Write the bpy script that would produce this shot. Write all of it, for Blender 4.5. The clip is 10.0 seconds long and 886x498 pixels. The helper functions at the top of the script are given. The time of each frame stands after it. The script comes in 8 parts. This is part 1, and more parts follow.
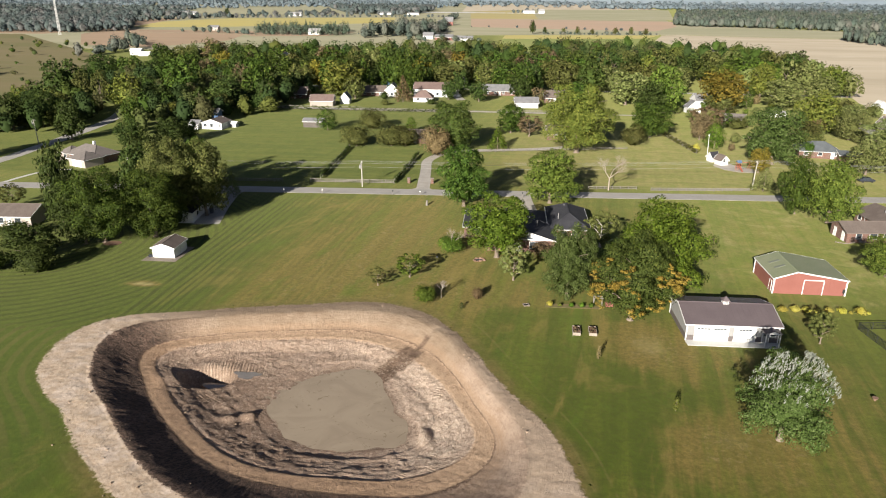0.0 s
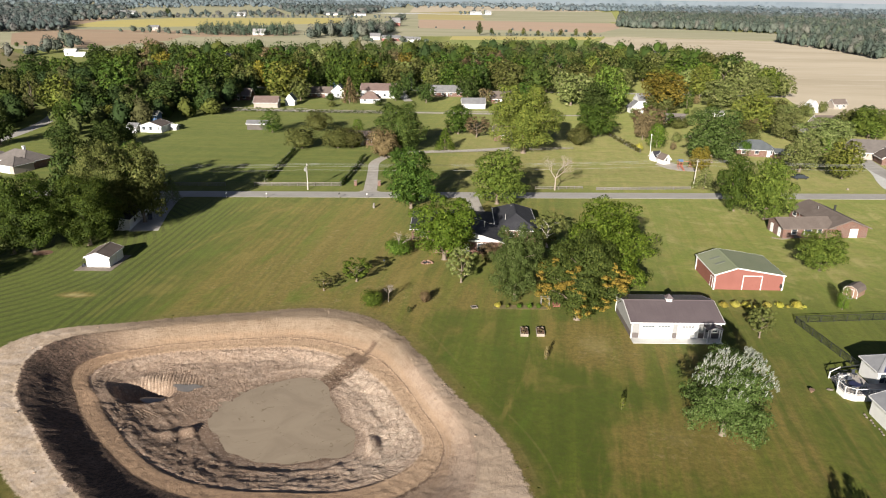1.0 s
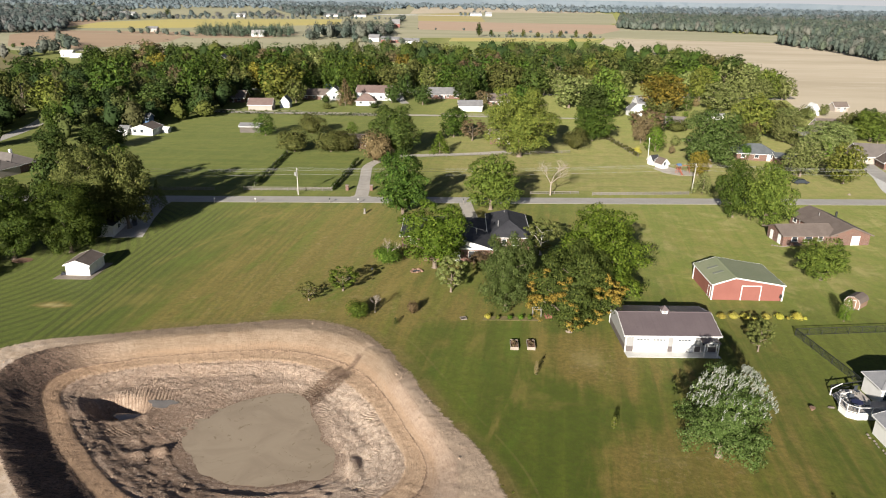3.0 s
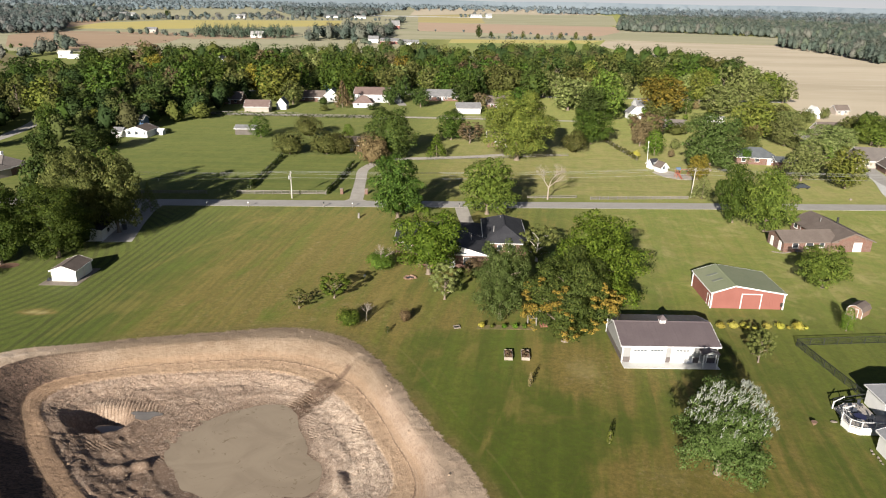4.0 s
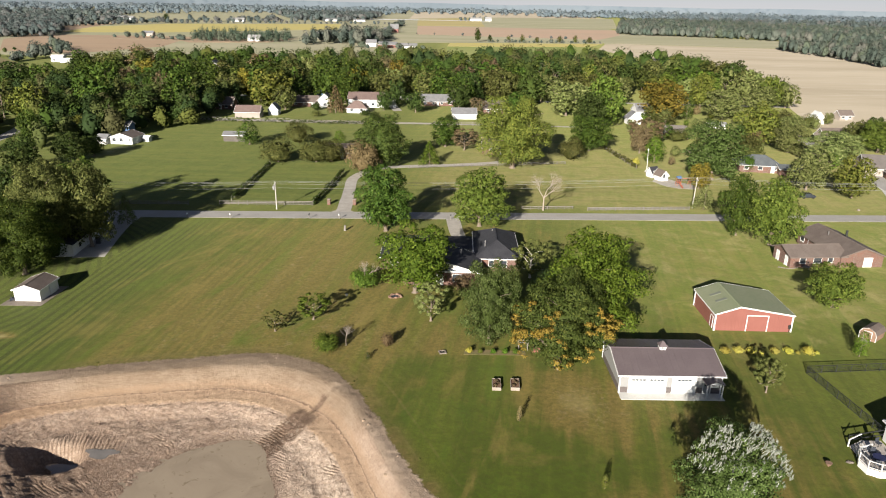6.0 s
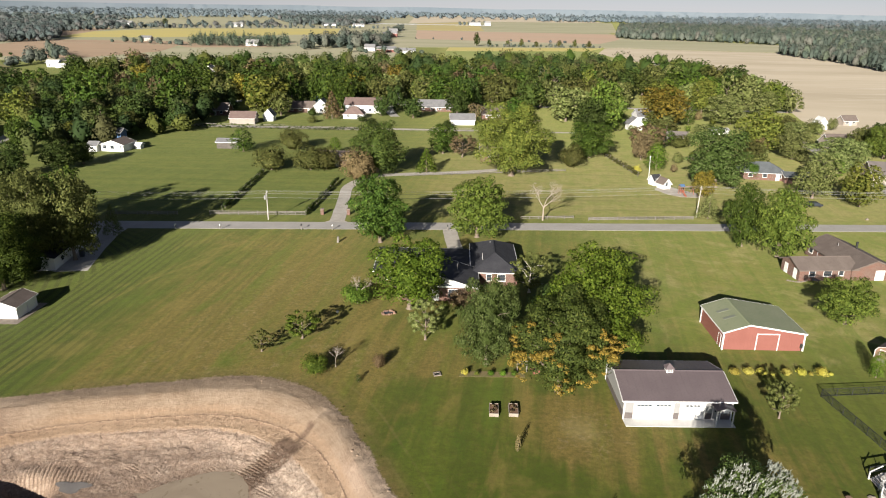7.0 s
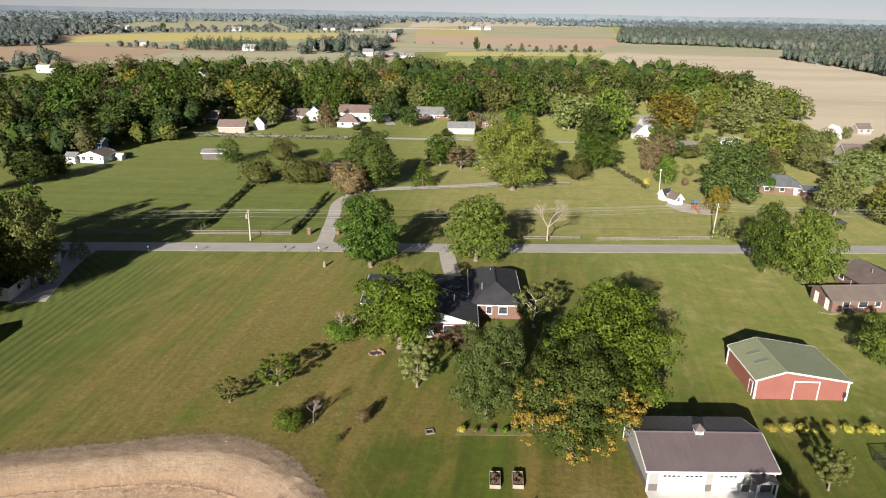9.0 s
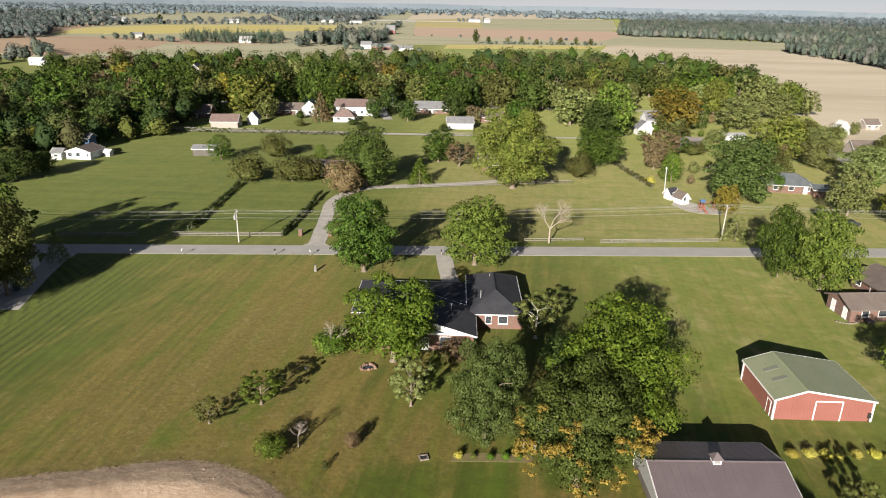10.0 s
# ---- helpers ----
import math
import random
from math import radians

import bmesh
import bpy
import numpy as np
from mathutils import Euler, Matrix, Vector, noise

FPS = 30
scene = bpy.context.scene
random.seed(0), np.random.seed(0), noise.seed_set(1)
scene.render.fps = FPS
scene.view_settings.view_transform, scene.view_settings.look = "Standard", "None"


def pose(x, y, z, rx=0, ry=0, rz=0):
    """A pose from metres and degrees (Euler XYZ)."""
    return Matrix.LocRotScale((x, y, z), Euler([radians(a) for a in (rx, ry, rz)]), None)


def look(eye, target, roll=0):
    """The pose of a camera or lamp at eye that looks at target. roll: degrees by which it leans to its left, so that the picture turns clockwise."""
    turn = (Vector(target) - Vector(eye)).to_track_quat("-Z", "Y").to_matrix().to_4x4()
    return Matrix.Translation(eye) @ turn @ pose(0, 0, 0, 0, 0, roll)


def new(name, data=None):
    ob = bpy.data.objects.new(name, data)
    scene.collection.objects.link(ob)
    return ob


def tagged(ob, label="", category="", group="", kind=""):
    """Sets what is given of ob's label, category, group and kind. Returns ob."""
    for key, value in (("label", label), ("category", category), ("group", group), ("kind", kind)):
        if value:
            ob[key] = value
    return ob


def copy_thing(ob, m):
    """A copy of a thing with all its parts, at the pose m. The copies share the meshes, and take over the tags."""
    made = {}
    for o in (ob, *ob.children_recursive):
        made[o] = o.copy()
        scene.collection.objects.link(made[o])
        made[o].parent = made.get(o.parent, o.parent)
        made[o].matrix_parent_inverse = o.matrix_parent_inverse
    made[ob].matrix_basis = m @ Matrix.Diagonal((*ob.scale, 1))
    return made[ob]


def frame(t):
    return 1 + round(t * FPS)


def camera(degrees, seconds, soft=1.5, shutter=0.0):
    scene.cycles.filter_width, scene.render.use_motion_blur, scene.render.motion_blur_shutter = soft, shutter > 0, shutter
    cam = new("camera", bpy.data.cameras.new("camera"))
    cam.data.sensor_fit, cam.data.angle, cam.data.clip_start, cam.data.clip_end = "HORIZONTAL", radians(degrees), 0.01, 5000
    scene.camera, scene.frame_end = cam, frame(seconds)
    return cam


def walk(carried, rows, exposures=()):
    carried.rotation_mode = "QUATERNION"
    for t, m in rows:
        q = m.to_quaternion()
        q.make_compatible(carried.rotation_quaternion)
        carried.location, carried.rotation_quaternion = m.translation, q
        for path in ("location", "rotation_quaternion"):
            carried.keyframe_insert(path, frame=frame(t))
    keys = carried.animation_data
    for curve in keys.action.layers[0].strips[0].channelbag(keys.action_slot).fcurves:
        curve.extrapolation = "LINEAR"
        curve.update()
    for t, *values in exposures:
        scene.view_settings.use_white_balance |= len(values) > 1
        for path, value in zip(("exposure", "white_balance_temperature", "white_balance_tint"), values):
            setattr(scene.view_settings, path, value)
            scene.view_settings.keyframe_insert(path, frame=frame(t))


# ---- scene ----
cam = camera(66.4, 10.0, soft=1.1)
PATH = [
    (0, (0.36, -1.087, 50.755), (0.194, 0.778, 50.052), 0.4),
    (0.5, (0.851, -0.449, 50.714), (0.768, 1.422, 50.013), 0.7),
    (1, (1.254, 0.245, 50.684), (1.229, 2.118, 49.985), 0.8),
    (1.5, (1.72, 1.029, 50.675), (1.695, 2.903, 49.977), 0.8),
    (2, (2.263, 1.978, 50.671), (2.237, 3.852, 49.974), 0.8),
    (2.5, (2.772, 3.078, 50.656), (2.745, 4.952, 49.959), 0.8),
    (4, (4.347, 7.062, 50.647), (4.32, 8.938, 49.955), 1.0),
    (4.5, (4.99, 8.633, 50.618), (4.961, 10.509, 49.926), 1.0),
    (5, (5.624, 10.459, 50.598), (5.594, 12.336, 49.908), 1.0),
    (5.5, (6.16, 12.514, 50.583), (6.131, 14.392, 49.895), 1.0),
    (7, (7.269, 20.312, 50.557), (7.241, 22.196, 49.884), 0.9),
    (7.5, (7.447, 23.37, 50.579), (7.42, 25.254, 49.91), 0.9),
    (8, (7.571, 26.816, 50.587), (7.545, 28.702, 49.921), 0.9),
    (8.5, (7.682, 30.246, 50.534), (7.655, 32.133, 49.871), 0.9),
    (9, (7.824, 33.858, 50.452), (7.796, 35.745, 49.79), 0.9),
    (9.5, (8.027, 37.36, 50.338), (7.999, 39.248, 49.678), 0.9),
    (10, (8.114, 40.898, 50.221), (8.089, 42.778, 49.54), 1.0),
]
walk(cam, [(t, look(eye, target, roll)) for t, eye, target, roll in PATH])

# ---- world, sun ----
SUN_AZ, SUN_EL = 18.5, 19.0     # the way the light travels, from +y towards +x; height of the sun
world = bpy.data.worlds.new("sky")
scene.world = world
world.use_nodes = True
wn, wl = world.node_tree.nodes, world.node_tree.links
wn.clear()
sky = wn.new("ShaderNodeTexSky")
sky.sky_type, sky.sun_disc = "NISHITA", False
sky.sun_elevation, sky.sun_rotation = radians(SUN_EL), radians(180 + SUN_AZ)
sky.air_density, sky.dust_density, sky.ozone_density = 1.0, 0.0, 1.0
wbg = wn.new("ShaderNodeBackground")
wbg.inputs["Strength"].default_value = 0.021
wout = wn.new("ShaderNodeOutputWorld")
tint = wn.new("ShaderNodeMix")
tint.data_type, tint.blend_type = "RGBA", "MULTIPLY"
tint.inputs[0].default_value = 1.0
tint.inputs[7].default_value = (0.9, 1.0, 1.3, 1)
pale_sky = wn.new("ShaderNodeHueSaturation")
pale_sky.inputs["Saturation"].default_value = 0.5
wl.new(sky.outputs[0], pale_sky.inputs["Color"])
wl.new(pale_sky.outputs[0], tint.inputs[6])
wl.new(tint.outputs[2], wbg.inputs[0])
wl.new(wbg.outputs[0], wout.inputs[0])
lamp = bpy.data.lights.new("sun", "SUN")
lamp.energy, lamp.angle, lamp.color = 5.0, radians(0.53), (1.0, 0.94, 0.85)
sun = new("sun", lamp)
ce = math.cos(radians(SUN_EL))
ray = Vector((math.sin(radians(SUN_AZ)) * ce, math.cos(radians(SUN_AZ)) * ce, -math.sin(radians(SUN_EL))))
sun.matrix_world = look(-ray * 300, (0, 0, 0))
scene.view_settings.exposure = 1.22


# ---- materials ----
def shader(name):
    m = bpy.data.materials.new(name)
    m.use_nodes = True
    nt = m.node_tree
    nt.nodes.clear()
    out = nt.nodes.new("ShaderNodeOutputMaterial")
    return m, nt, out


class Nodes:
    """Short hand for building node trees."""

    def __init__(self, nt):
        self.nt = nt

    def add(self, kind, **props):
        n = self.nt.nodes.new(kind)
        for k, v in props.items():
            if k == "operation":
                n.operation = v
            elif k == "data_type":
                n.data_type = v
            elif k == "blend_type":
                n.blend_type = v
            elif k == "wave_type":
                n.wave_type = v
            elif k == "feature":
                n.feature = v
            elif k == "attribute_name":
                n.attribute_name = v
        return n

    def set(self, socket, v):
        if isinstance(v, bpy.types.NodeSocket):
            self.nt.links.new(v, socket)
        elif isinstance(v, (tuple, list)) and len(v) == 3 and socket.type == "RGBA":
            socket.default_value = (*v, 1)
        else:
            socket.default_value = v

    def math(self, op, a, b=0.0, c=None, clamp=False):
        n = self.add("ShaderNodeMath", operation=op)
        n.use_clamp = clamp
        self.set(n.inputs[0], a)
        self.set(n.inputs[1], b)
        if c is not None:
            self.set(n.inputs[2], c)
        return n.outputs[0]

    def noise(self, vec, scale, detail=4.0, rough=0.55, distort=0.0):
        n = self.add("ShaderNodeTexNoise")
        self.set(n.inputs["Vector"], vec)
        n.inputs["Scale"].default_value = scale
        n.inputs["Detail"].default_value = detail
        n.inputs["Roughness"].default_value = rough
        n.inputs["Distortion"].default_value = distort
        return n.outputs["Fac"]

    def cells(self, vec, scale, feature="F1", out="Distance"):
        n = self.add("ShaderNodeTexVoronoi", feature=feature)
        self.set(n.inputs["Vector"], vec)
        n.inputs["Scale"].default_value = scale
        return n.outputs[out]

    def mix(self, fac, a, b, blend="MIX"):
        n = self.add("ShaderNodeMix", data_type="RGBA", blend_type=blend)
        self.set(n.inputs[0], fac)
        self.set(n.inputs[6], a)
        self.set(n.inputs[7], b)
        return n.outputs[2]

    def step(self, v, lo, hi, a=0.0, b=1.0):
        n = self.add("ShaderNodeMapRange")
        n.interpolation_type = "SMOOTHSTEP"
        for i, q in enumerate((v, lo, hi, a, b)):
            self.set(n.inputs[i], q)
        return n.outputs[0]

    def attr(self, name):
        return self.add("ShaderNodeAttribute", attribute_name=name).outputs["Fac"]

    def bump(self, h, strength, dist):
        n = self.add("ShaderNodeBump")
        n.inputs["Strength"].default_value = strength
        n.inputs["Distance"].default_value = dist
        self.set(n.inputs["Height"], h)
        return n.outputs[0]

    def principled(self, col, rough, normal=None, metal=0.0, spec=0.3):
        n = self.add("ShaderNodeBsdfPrincipled")
        self.set(n.inputs["Base Color"], col)
        self.set(n.inputs["Roughness"], rough)
        n.inputs["Metallic"].default_value = metal
        n.inputs["Specular IOR Level"].default_value = spec
        if normal is not None:
            self.set(n.inputs["Normal"], normal)
        return n


def stuff_mat(name, c1, c2, c3=None, scale=1.0, fine=14.0, rough=0.8, bump=0.3, dist=0.02, metal=0.0, spec=0.3, vary=0.15, place="Object", stretch=(1, 1, 1)):
    """A surface with patches, grain, a darker wear tone and a random shade per piece."""
    m, nt, out = shader(name)
    n = Nodes(nt)
    tc = n.add("ShaderNodeTexCoord").outputs["Object"] if place == "Object" else n.add("ShaderNodeNewGeometry").outputs["Position"]
    mp = n.add("ShaderNodeMapping")
    n.set(mp.inputs[0], tc)
    mp.inputs["Scale"].default_value = stretch
    v = mp.outputs[0]
    big, small = n.noise(v, scale, 5, 0.6), n.noise(v, fine, 3, 0.6)
    col = n.mix(n.step(big, 0.3, 0.7), c1, c2)
    if c3:
        col = n.mix(n.step(small, 0.52, 0.75), col, c3)
    rnd = n.add("ShaderNodeObjectInfo").outputs["Random"]
    hsv = n.add("ShaderNodeHueSaturation")
    n.set(hsv.inputs["Value"], n.math("MULTIPLY_ADD", rnd, vary, 1 - vary / 2))
    n.set(hsv.inputs["Color"], col)
    h = n.math("ADD", n.math("MULTIPLY", big, 0.5), small)
    p = n.principled(hsv.outputs[0], n.step(small, 0.2, 0.9, rough - 0.08, min(rough + 0.1, 1)), n.bump(h, bump, dist), metal, spec)
    nt.links.new(p.outputs[0], out.inputs[0])
    return m


def leaf_mat(name, c1, c2, c3, through_light=0.09, rough=0.65, vary=0.42):
    """Foliage: tone by leaf, by clump and by tree, with some light passing through."""
    m, nt, out = shader(name)
    n = Nodes(nt)
    geo = n.add("ShaderNodeNewGeometry")
    isl = geo.outputs["Random Per Island"]
    clump = n.noise(geo.outputs["Position"], 0.45, 3, 0.6)
    col = n.mix(n.step(clump, 0.35, 0.66), c1, c2)
    col = n.mix(n.step(isl, 0.72, 1.0), col, c3)
    rnd = n.add("ShaderNodeObjectInfo").outputs["Random"]
    hsv = n.add("ShaderNodeHueSaturation")
    n.set(hsv.inputs["Hue"], n.math("MULTIPLY_ADD", rnd, 0.03, 0.486))
    n.set(hsv.inputs["Value"], n.math("MULTIPLY_ADD", isl, 0.3, n.math("MULTIPLY_ADD", rnd, vary, 0.76 - vary / 2)))
    n.set(hsv.inputs["Color"], col)
    p = n.principled(hsv.outputs[0], rough, None, 0.0, 0.08)
    tr = n.add("ShaderNodeBsdfTranslucent")
    n.set(tr.inputs[0], n.mix(0.5, hsv.outputs[0], (0.12, 0.16, 0.02)))
    mx = n.add("ShaderNodeMixShader")
    mx.inputs[0].default_value = through_light
    nt.links.new(p.outputs[0], mx.inputs[1])
    nt.links.new(tr.outputs[0], mx.inputs[2])
    nt.links.new(mx.outputs[0], out.inputs[0])
    return m


def wood_mat(name, tones, through_light=0.06):
    """Foliage of a whole wood: each crown has one of several tones."""
    m, nt, out = shader(name)
    n = Nodes(nt)
    geo = n.add("ShaderNodeNewGeometry")
    tone = n.attr("tone")
    col = n.mix(n.step(tone, 0.1, 0.25), tones[0], tones[1])
    for i in range(2, len(tones)):
        f = (i - 0.5) / (len(tones) - 0.5)
        col = n.mix(n.step(tone, f, f + 0.06), col, tones[i])
    hsv = n.add("ShaderNodeHueSaturation")
    clump = n.noise(geo.outputs["Position"], 0.3, 3, 0.6)
    n.set(hsv.inputs["Value"], n.math("MULTIPLY_ADD", geo.outputs["Random Per Island"], 0.16, n.math("MULTIPLY_ADD", clump, 0.5, 0.67)))
    n.set(hsv.inputs["Color"], col)
    p = n.principled(hsv.outputs[0], 0.75, None, 0.0, 0.08)
    tr = n.add("ShaderNodeBsdfTranslucent")
    n.set(tr.inputs[0], hsv.outputs[0])
    mx = n.add("ShaderNodeMixShader")
    mx.inputs[0].default_value = through_light
    nt.links.new(p.outputs[0], mx.inputs[1])
    nt.links.new(tr.outputs[0], mx.inputs[2])
    nt.links.new(mx.outputs[0], out.inputs[0])
    return m


def glass_mat():
    m, nt, out = shader("window glass")
    n = Nodes(nt)
    g = n.noise(n.add("ShaderNodeTexCoord").outputs["Object"], 1.5)
    p = n.principled(n.mix(g, (0.02, 0.025, 0.03), (0.05, 0.06, 0.07)), 0.06, None, 0.0, 0.6)
    nt.links.new(p.outputs[0], out.inputs[0])
    return m


def water_mat():
    m, nt, out = shader("muddy water")
    n = Nodes(nt)
    pos = n.add("ShaderNodeNewGeometry").outputs["Position"]
    a = n.noise(pos, 0.16, 5, 0.6, 1.2)
    b = n.noise(pos, 0.5, 4, 0.6, 2.0)
    col = n.mix(n.step(a, 0.35, 0.68), (0.3, 0.242, 0.174), (0.258, 0.205, 0.147))
    col = n.mix(n.step(b, 0.6, 0.7, 0.0, 0.6), col, (0.15, 0.11, 0.068))
    p = n.principled(col, 0.15, n.bump(n.noise(pos, 2.2, 3), 0.05, 0.02), 0.0, 0.3)
    nt.links.new(p.outputs[0], out.inputs[0])
    return m


def ground_mat():
    """Lawn, mown in stripes on one side, and the bare soil of the dug basin; the basin's own coordinate is
    0 in the middle, 1 at the floor's edge, 2 and 3 at the bench's edges, 4 at the top of the bank, 5 at the grass."""
    m, nt, out = shader("lawn and soil")
    n = Nodes(nt)
    pos = n.add("ShaderNodeNewGeometry").outputs["Position"]
    sep = n.add("ShaderNodeSeparateXYZ")
    n.set(sep.inputs[0], pos)
    x, y = sep.outputs[0], sep.outputs[1]
    s, dry, mow = n.attr("basin"), n.attr("dry"), n.attr("mown")
    n1, n2, n3 = n.noise(pos, 0.035, 5, 0.6), n.noise(pos, 0.22, 5, 0.65), n.noise(pos, 1.6, 4, 0.7)
    n4 = n.noise(pos, 7.0, 3, 0.7)
    n5 = n.noise(pos, 3.2, 5, 0.75, 0.6)
    # lawn
    run = n.add("ShaderNodeCombineXYZ")
    n.set(run.inputs[0], n.math("ADD", n.math("MULTIPLY", x, 0.985), n.math("MULTIPLY", y, -0.15)))
    n.set(run.inputs[1], n.math("MULTIPLY", n.math("ADD", y, n.math("MULTIPLY", x, 0.15)), 0.06))
    swath = n.noise(run.outputs[0], 0.55, 4, 0.6, 0.3)
    amount = n.math("ADD", n.math("ADD", n.math("ADD", dry, n.math("MULTIPLY_ADD", swath, 1.5, -0.75)), n.math("MULTIPLY_ADD", n1, 1.6, -0.8)), n.math("MULTIPLY_ADD", n2, 0.9, -0.45))
    lawn = n.mix(n.step(amount, 0.18, 0.95), (0.061, 0.094, 0.006), (0.21, 0.146, 0.04))
    lush = n.noise(pos, 0.09, 4, 0.6, 0.8)
    lawn = n.mix(n.math("MULTIPLY", n.step(lush, 0.5, 0.68, 0.0, 0.7), n.step(amount, 0.9, 0.4)), lawn, (0.056, 0.112, 0.0075))
    fresh = n.noise(run.outputs[0], 0.2, 4, 0.65, 0.6)
    lawn = n.mix(n.step(fresh, 0.45, 0.64, 0.0, 0.65), lawn, (0.112, 0.142, 0.013))
    margin = n.math("MULTIPLY", n.step(s, 5.9, 5.1), n.step(n2, 0.3, 0.6, 0.3, 1.0))
    lawn = n.mix(margin, lawn, (0.1862, 0.1305, 0.04785))
    worn = n.noise(pos, 0.3, 5, 0.7, 1.2)
    lawn = n.mix(n.math("MULTIPLY", n.step(worn, 0.52, 0.7, 0.0, 0.4), n.step(amount, 0.25, 0.75)), lawn, (0.2281, 0.1479, 0.06525))
    lawn = n.mix(n.math("MULTIPLY", n.step(n.noise(pos, 0.75, 5, 0.75, 1.6), 0.5, 0.68, 0.0, 0.5), n.step(amount, 0.85, 1.35)), lawn, (0.3724, 0.261, 0.1566))
    lawn = n.mix(n.step(n3, 0.3, 0.75, 0.0, 0.6), lawn, (0.05213, 0.05742, 0.00783))
    lawn = n.mix(n.step(n4, 0.45, 0.8, 0.0, 0.28), lawn, (0.1442, 0.1192, 0.0348))
    tyre = n.math("MULTIPLY", n.step(n.math("SINE", n.math("MULTIPLY", s, 9.5)), 0.8, 1.0, 0.0, 0.35), n.math("MULTIPLY", n.step(s, 5.1, 5.3), n.step(s, 7.2, 6.0)))
    lawn = n.mix(n.math("MULTIPLY", tyre, n.step(n2, 0.35, 0.6)), lawn, (0.1862, 0.1479, 0.0522))
    lawn = n.mix(n.step(y, 176.0, 186.0, 0.0, 0.35), lawn, n.mix(n.step(n2, 0.3, 0.7), (0.08192, 0.1148, 0.0174), (0.1257, 0.1305, 0.02958)))
    lawn = n.mix(n.math("MULTIPLY", n.step(x, 26.0, 52.0, 0.0, 0.65), n.step(y, 104.0, 130.0)), lawn, n.mix(n.step(n2, 0.35, 0.65), (0.165, 0.215, 0.036), (0.25, 0.24, 0.07)))
    bare = n.math("MULTIPLY", n.math("MULTIPLY", n.step(x, 26.0, 52.0), n.step(y, 100.0, 118.0)), n.step(y, 182.0, 176.0))
    lawn = n.mix(n.math("MULTIPLY", bare, n.step(n.noise(pos, 0.1, 5, 0.65, 0.8), 0.5, 0.66, 0.0, 0.55)), lawn, (0.36, 0.295, 0.13))
    lawn = n.mix(n.math("MULTIPLY", bare, n.step(n.noise(run.outputs[0], 0.32, 4, 0.65, 0.5), 0.5, 0.64, 0.0, 0.5)), lawn, (0.1, 0.16, 0.016))
    lawn = n.mix(n.math("MULTIPLY", n.step(x, -12.0, 14.0, 0.0, 0.6), n.math("MULTIPLY", n.step(y, 184.0, 192.0), n.step(y, 300.0, 250.0))), lawn, n.mix(n.step(n2, 0.35, 0.6), (0.2, 0.2, 0.062), (0.3, 0.235, 0.112)))
    lawn = n.mix(n.math("MULTIPLY", n.math("MULTIPLY", n.step(x, -42.0, -56.0, 0.0, 0.85), n.step(y, 178.0, 160.0)), n.step(dry, 1.6, 0.9)), lawn, n.mix(n.step(n3, 0.35, 0.7), (0.035, 0.072, 0.005), (0.07, 0.107, 0.009)))
    lawn = n.mix(n.math("MULTIPLY", n.step(x, 0.0, -22.0, 0.0, 0.75), n.step(y, 182.0, 190.0)), lawn, n.mix(n.step(n2, 0.35, 0.65), (0.05, 0.092, 0.012), (0.088, 0.115, 0.02)))
    across = n.add("ShaderNodeCombineXYZ")
    n.set(across.inputs[0], n.math("MULTIPLY", x, 0.05))
    n.set(across.inputs[1], y)
    pasture = n.noise(across.outputs[0], 0.34, 5, 0.7, 0.4)
    lawn = n.mix(n.math("MULTIPLY", n.step(y, 182.0, 190.0), n.step(pasture, 0.48, 0.62, 0.0, 0.3)), lawn, (0.15, 0.165, 0.03))
    lawn = n.mix(n.math("MULTIPLY", n.step(y, 182.0, 190.0), n.step(pasture, 0.5, 0.36, 0.0, 0.32)), lawn, (0.04, 0.082, 0.01))
    # broad green and straw drifts in the middle of the lawn
    middle = n.math("MULTIPLY", n.math("MULTIPLY", n.step(x, -64.0, -50.0), n.step(x, 30.0, 16.0)), n.math("MULTIPLY", n.step(s, 5.2, 6.2), n.step(y, 178.0, 174.0)))
    drift_run = n.add("ShaderNodeCombineXYZ")
    n.set(drift_run.inputs[0], n.math("ADD", x, n.math("MULTIPLY", y, -0.2)))
    n.set(drift_run.inputs[1], n.math("MULTIPLY", y, 0.3))
    drift = n.noise(drift_run.outputs[0], 0.1, 5, 0.62, 1.2)
    lawn = n.mix(n.math("MULTIPLY", middle, n.step(drift, 0.54, 0.7, 0.0, 0.75)), lawn, (0.078, 0.125, 0.01))
    lawn = n.mix(n.math("MULTIPLY", middle, n.step(drift, 0.48, 0.34, 0.0, 0.55)), lawn, (0.235, 0.17, 0.05))
    # blades in tufts, short and long
    lawn = n.mix(n.step(n.noise(pos, 5.0, 5, 0.8), 0.48, 0.62, 0.0, 0.5), lawn, n.mix(0.5, lawn, (0.03, 0.04, 0.004)))
    lawn = n.mix(n.math("MULTIPLY", n.step(dry, 1.4, 2.3, 0.0, 0.85), n.step(n2, 0.3, 0.55, 0.5, 1.0)), lawn, (0.42, 0.34, 0.16))
    mottle = n.add("ShaderNodeHueSaturation")
    n.set(mottle.inputs["Value"], n.step(n.math("ADD", n.noise(pos, 0.7, 4, 0.65, 0.5), n.math("MULTIPLY_ADD", swath, 0.5, -0.25)), 0.3, 0.72, 0.86, 1.12))
    n.set(mottle.inputs["Color"], lawn)
    lawn = mottle.outputs[0]
    # mowing stripes, straight and in arcs
    wob = n.math("MULTIPLY_ADD", n.noise(pos, 0.05, 2), 1.6, -0.8)
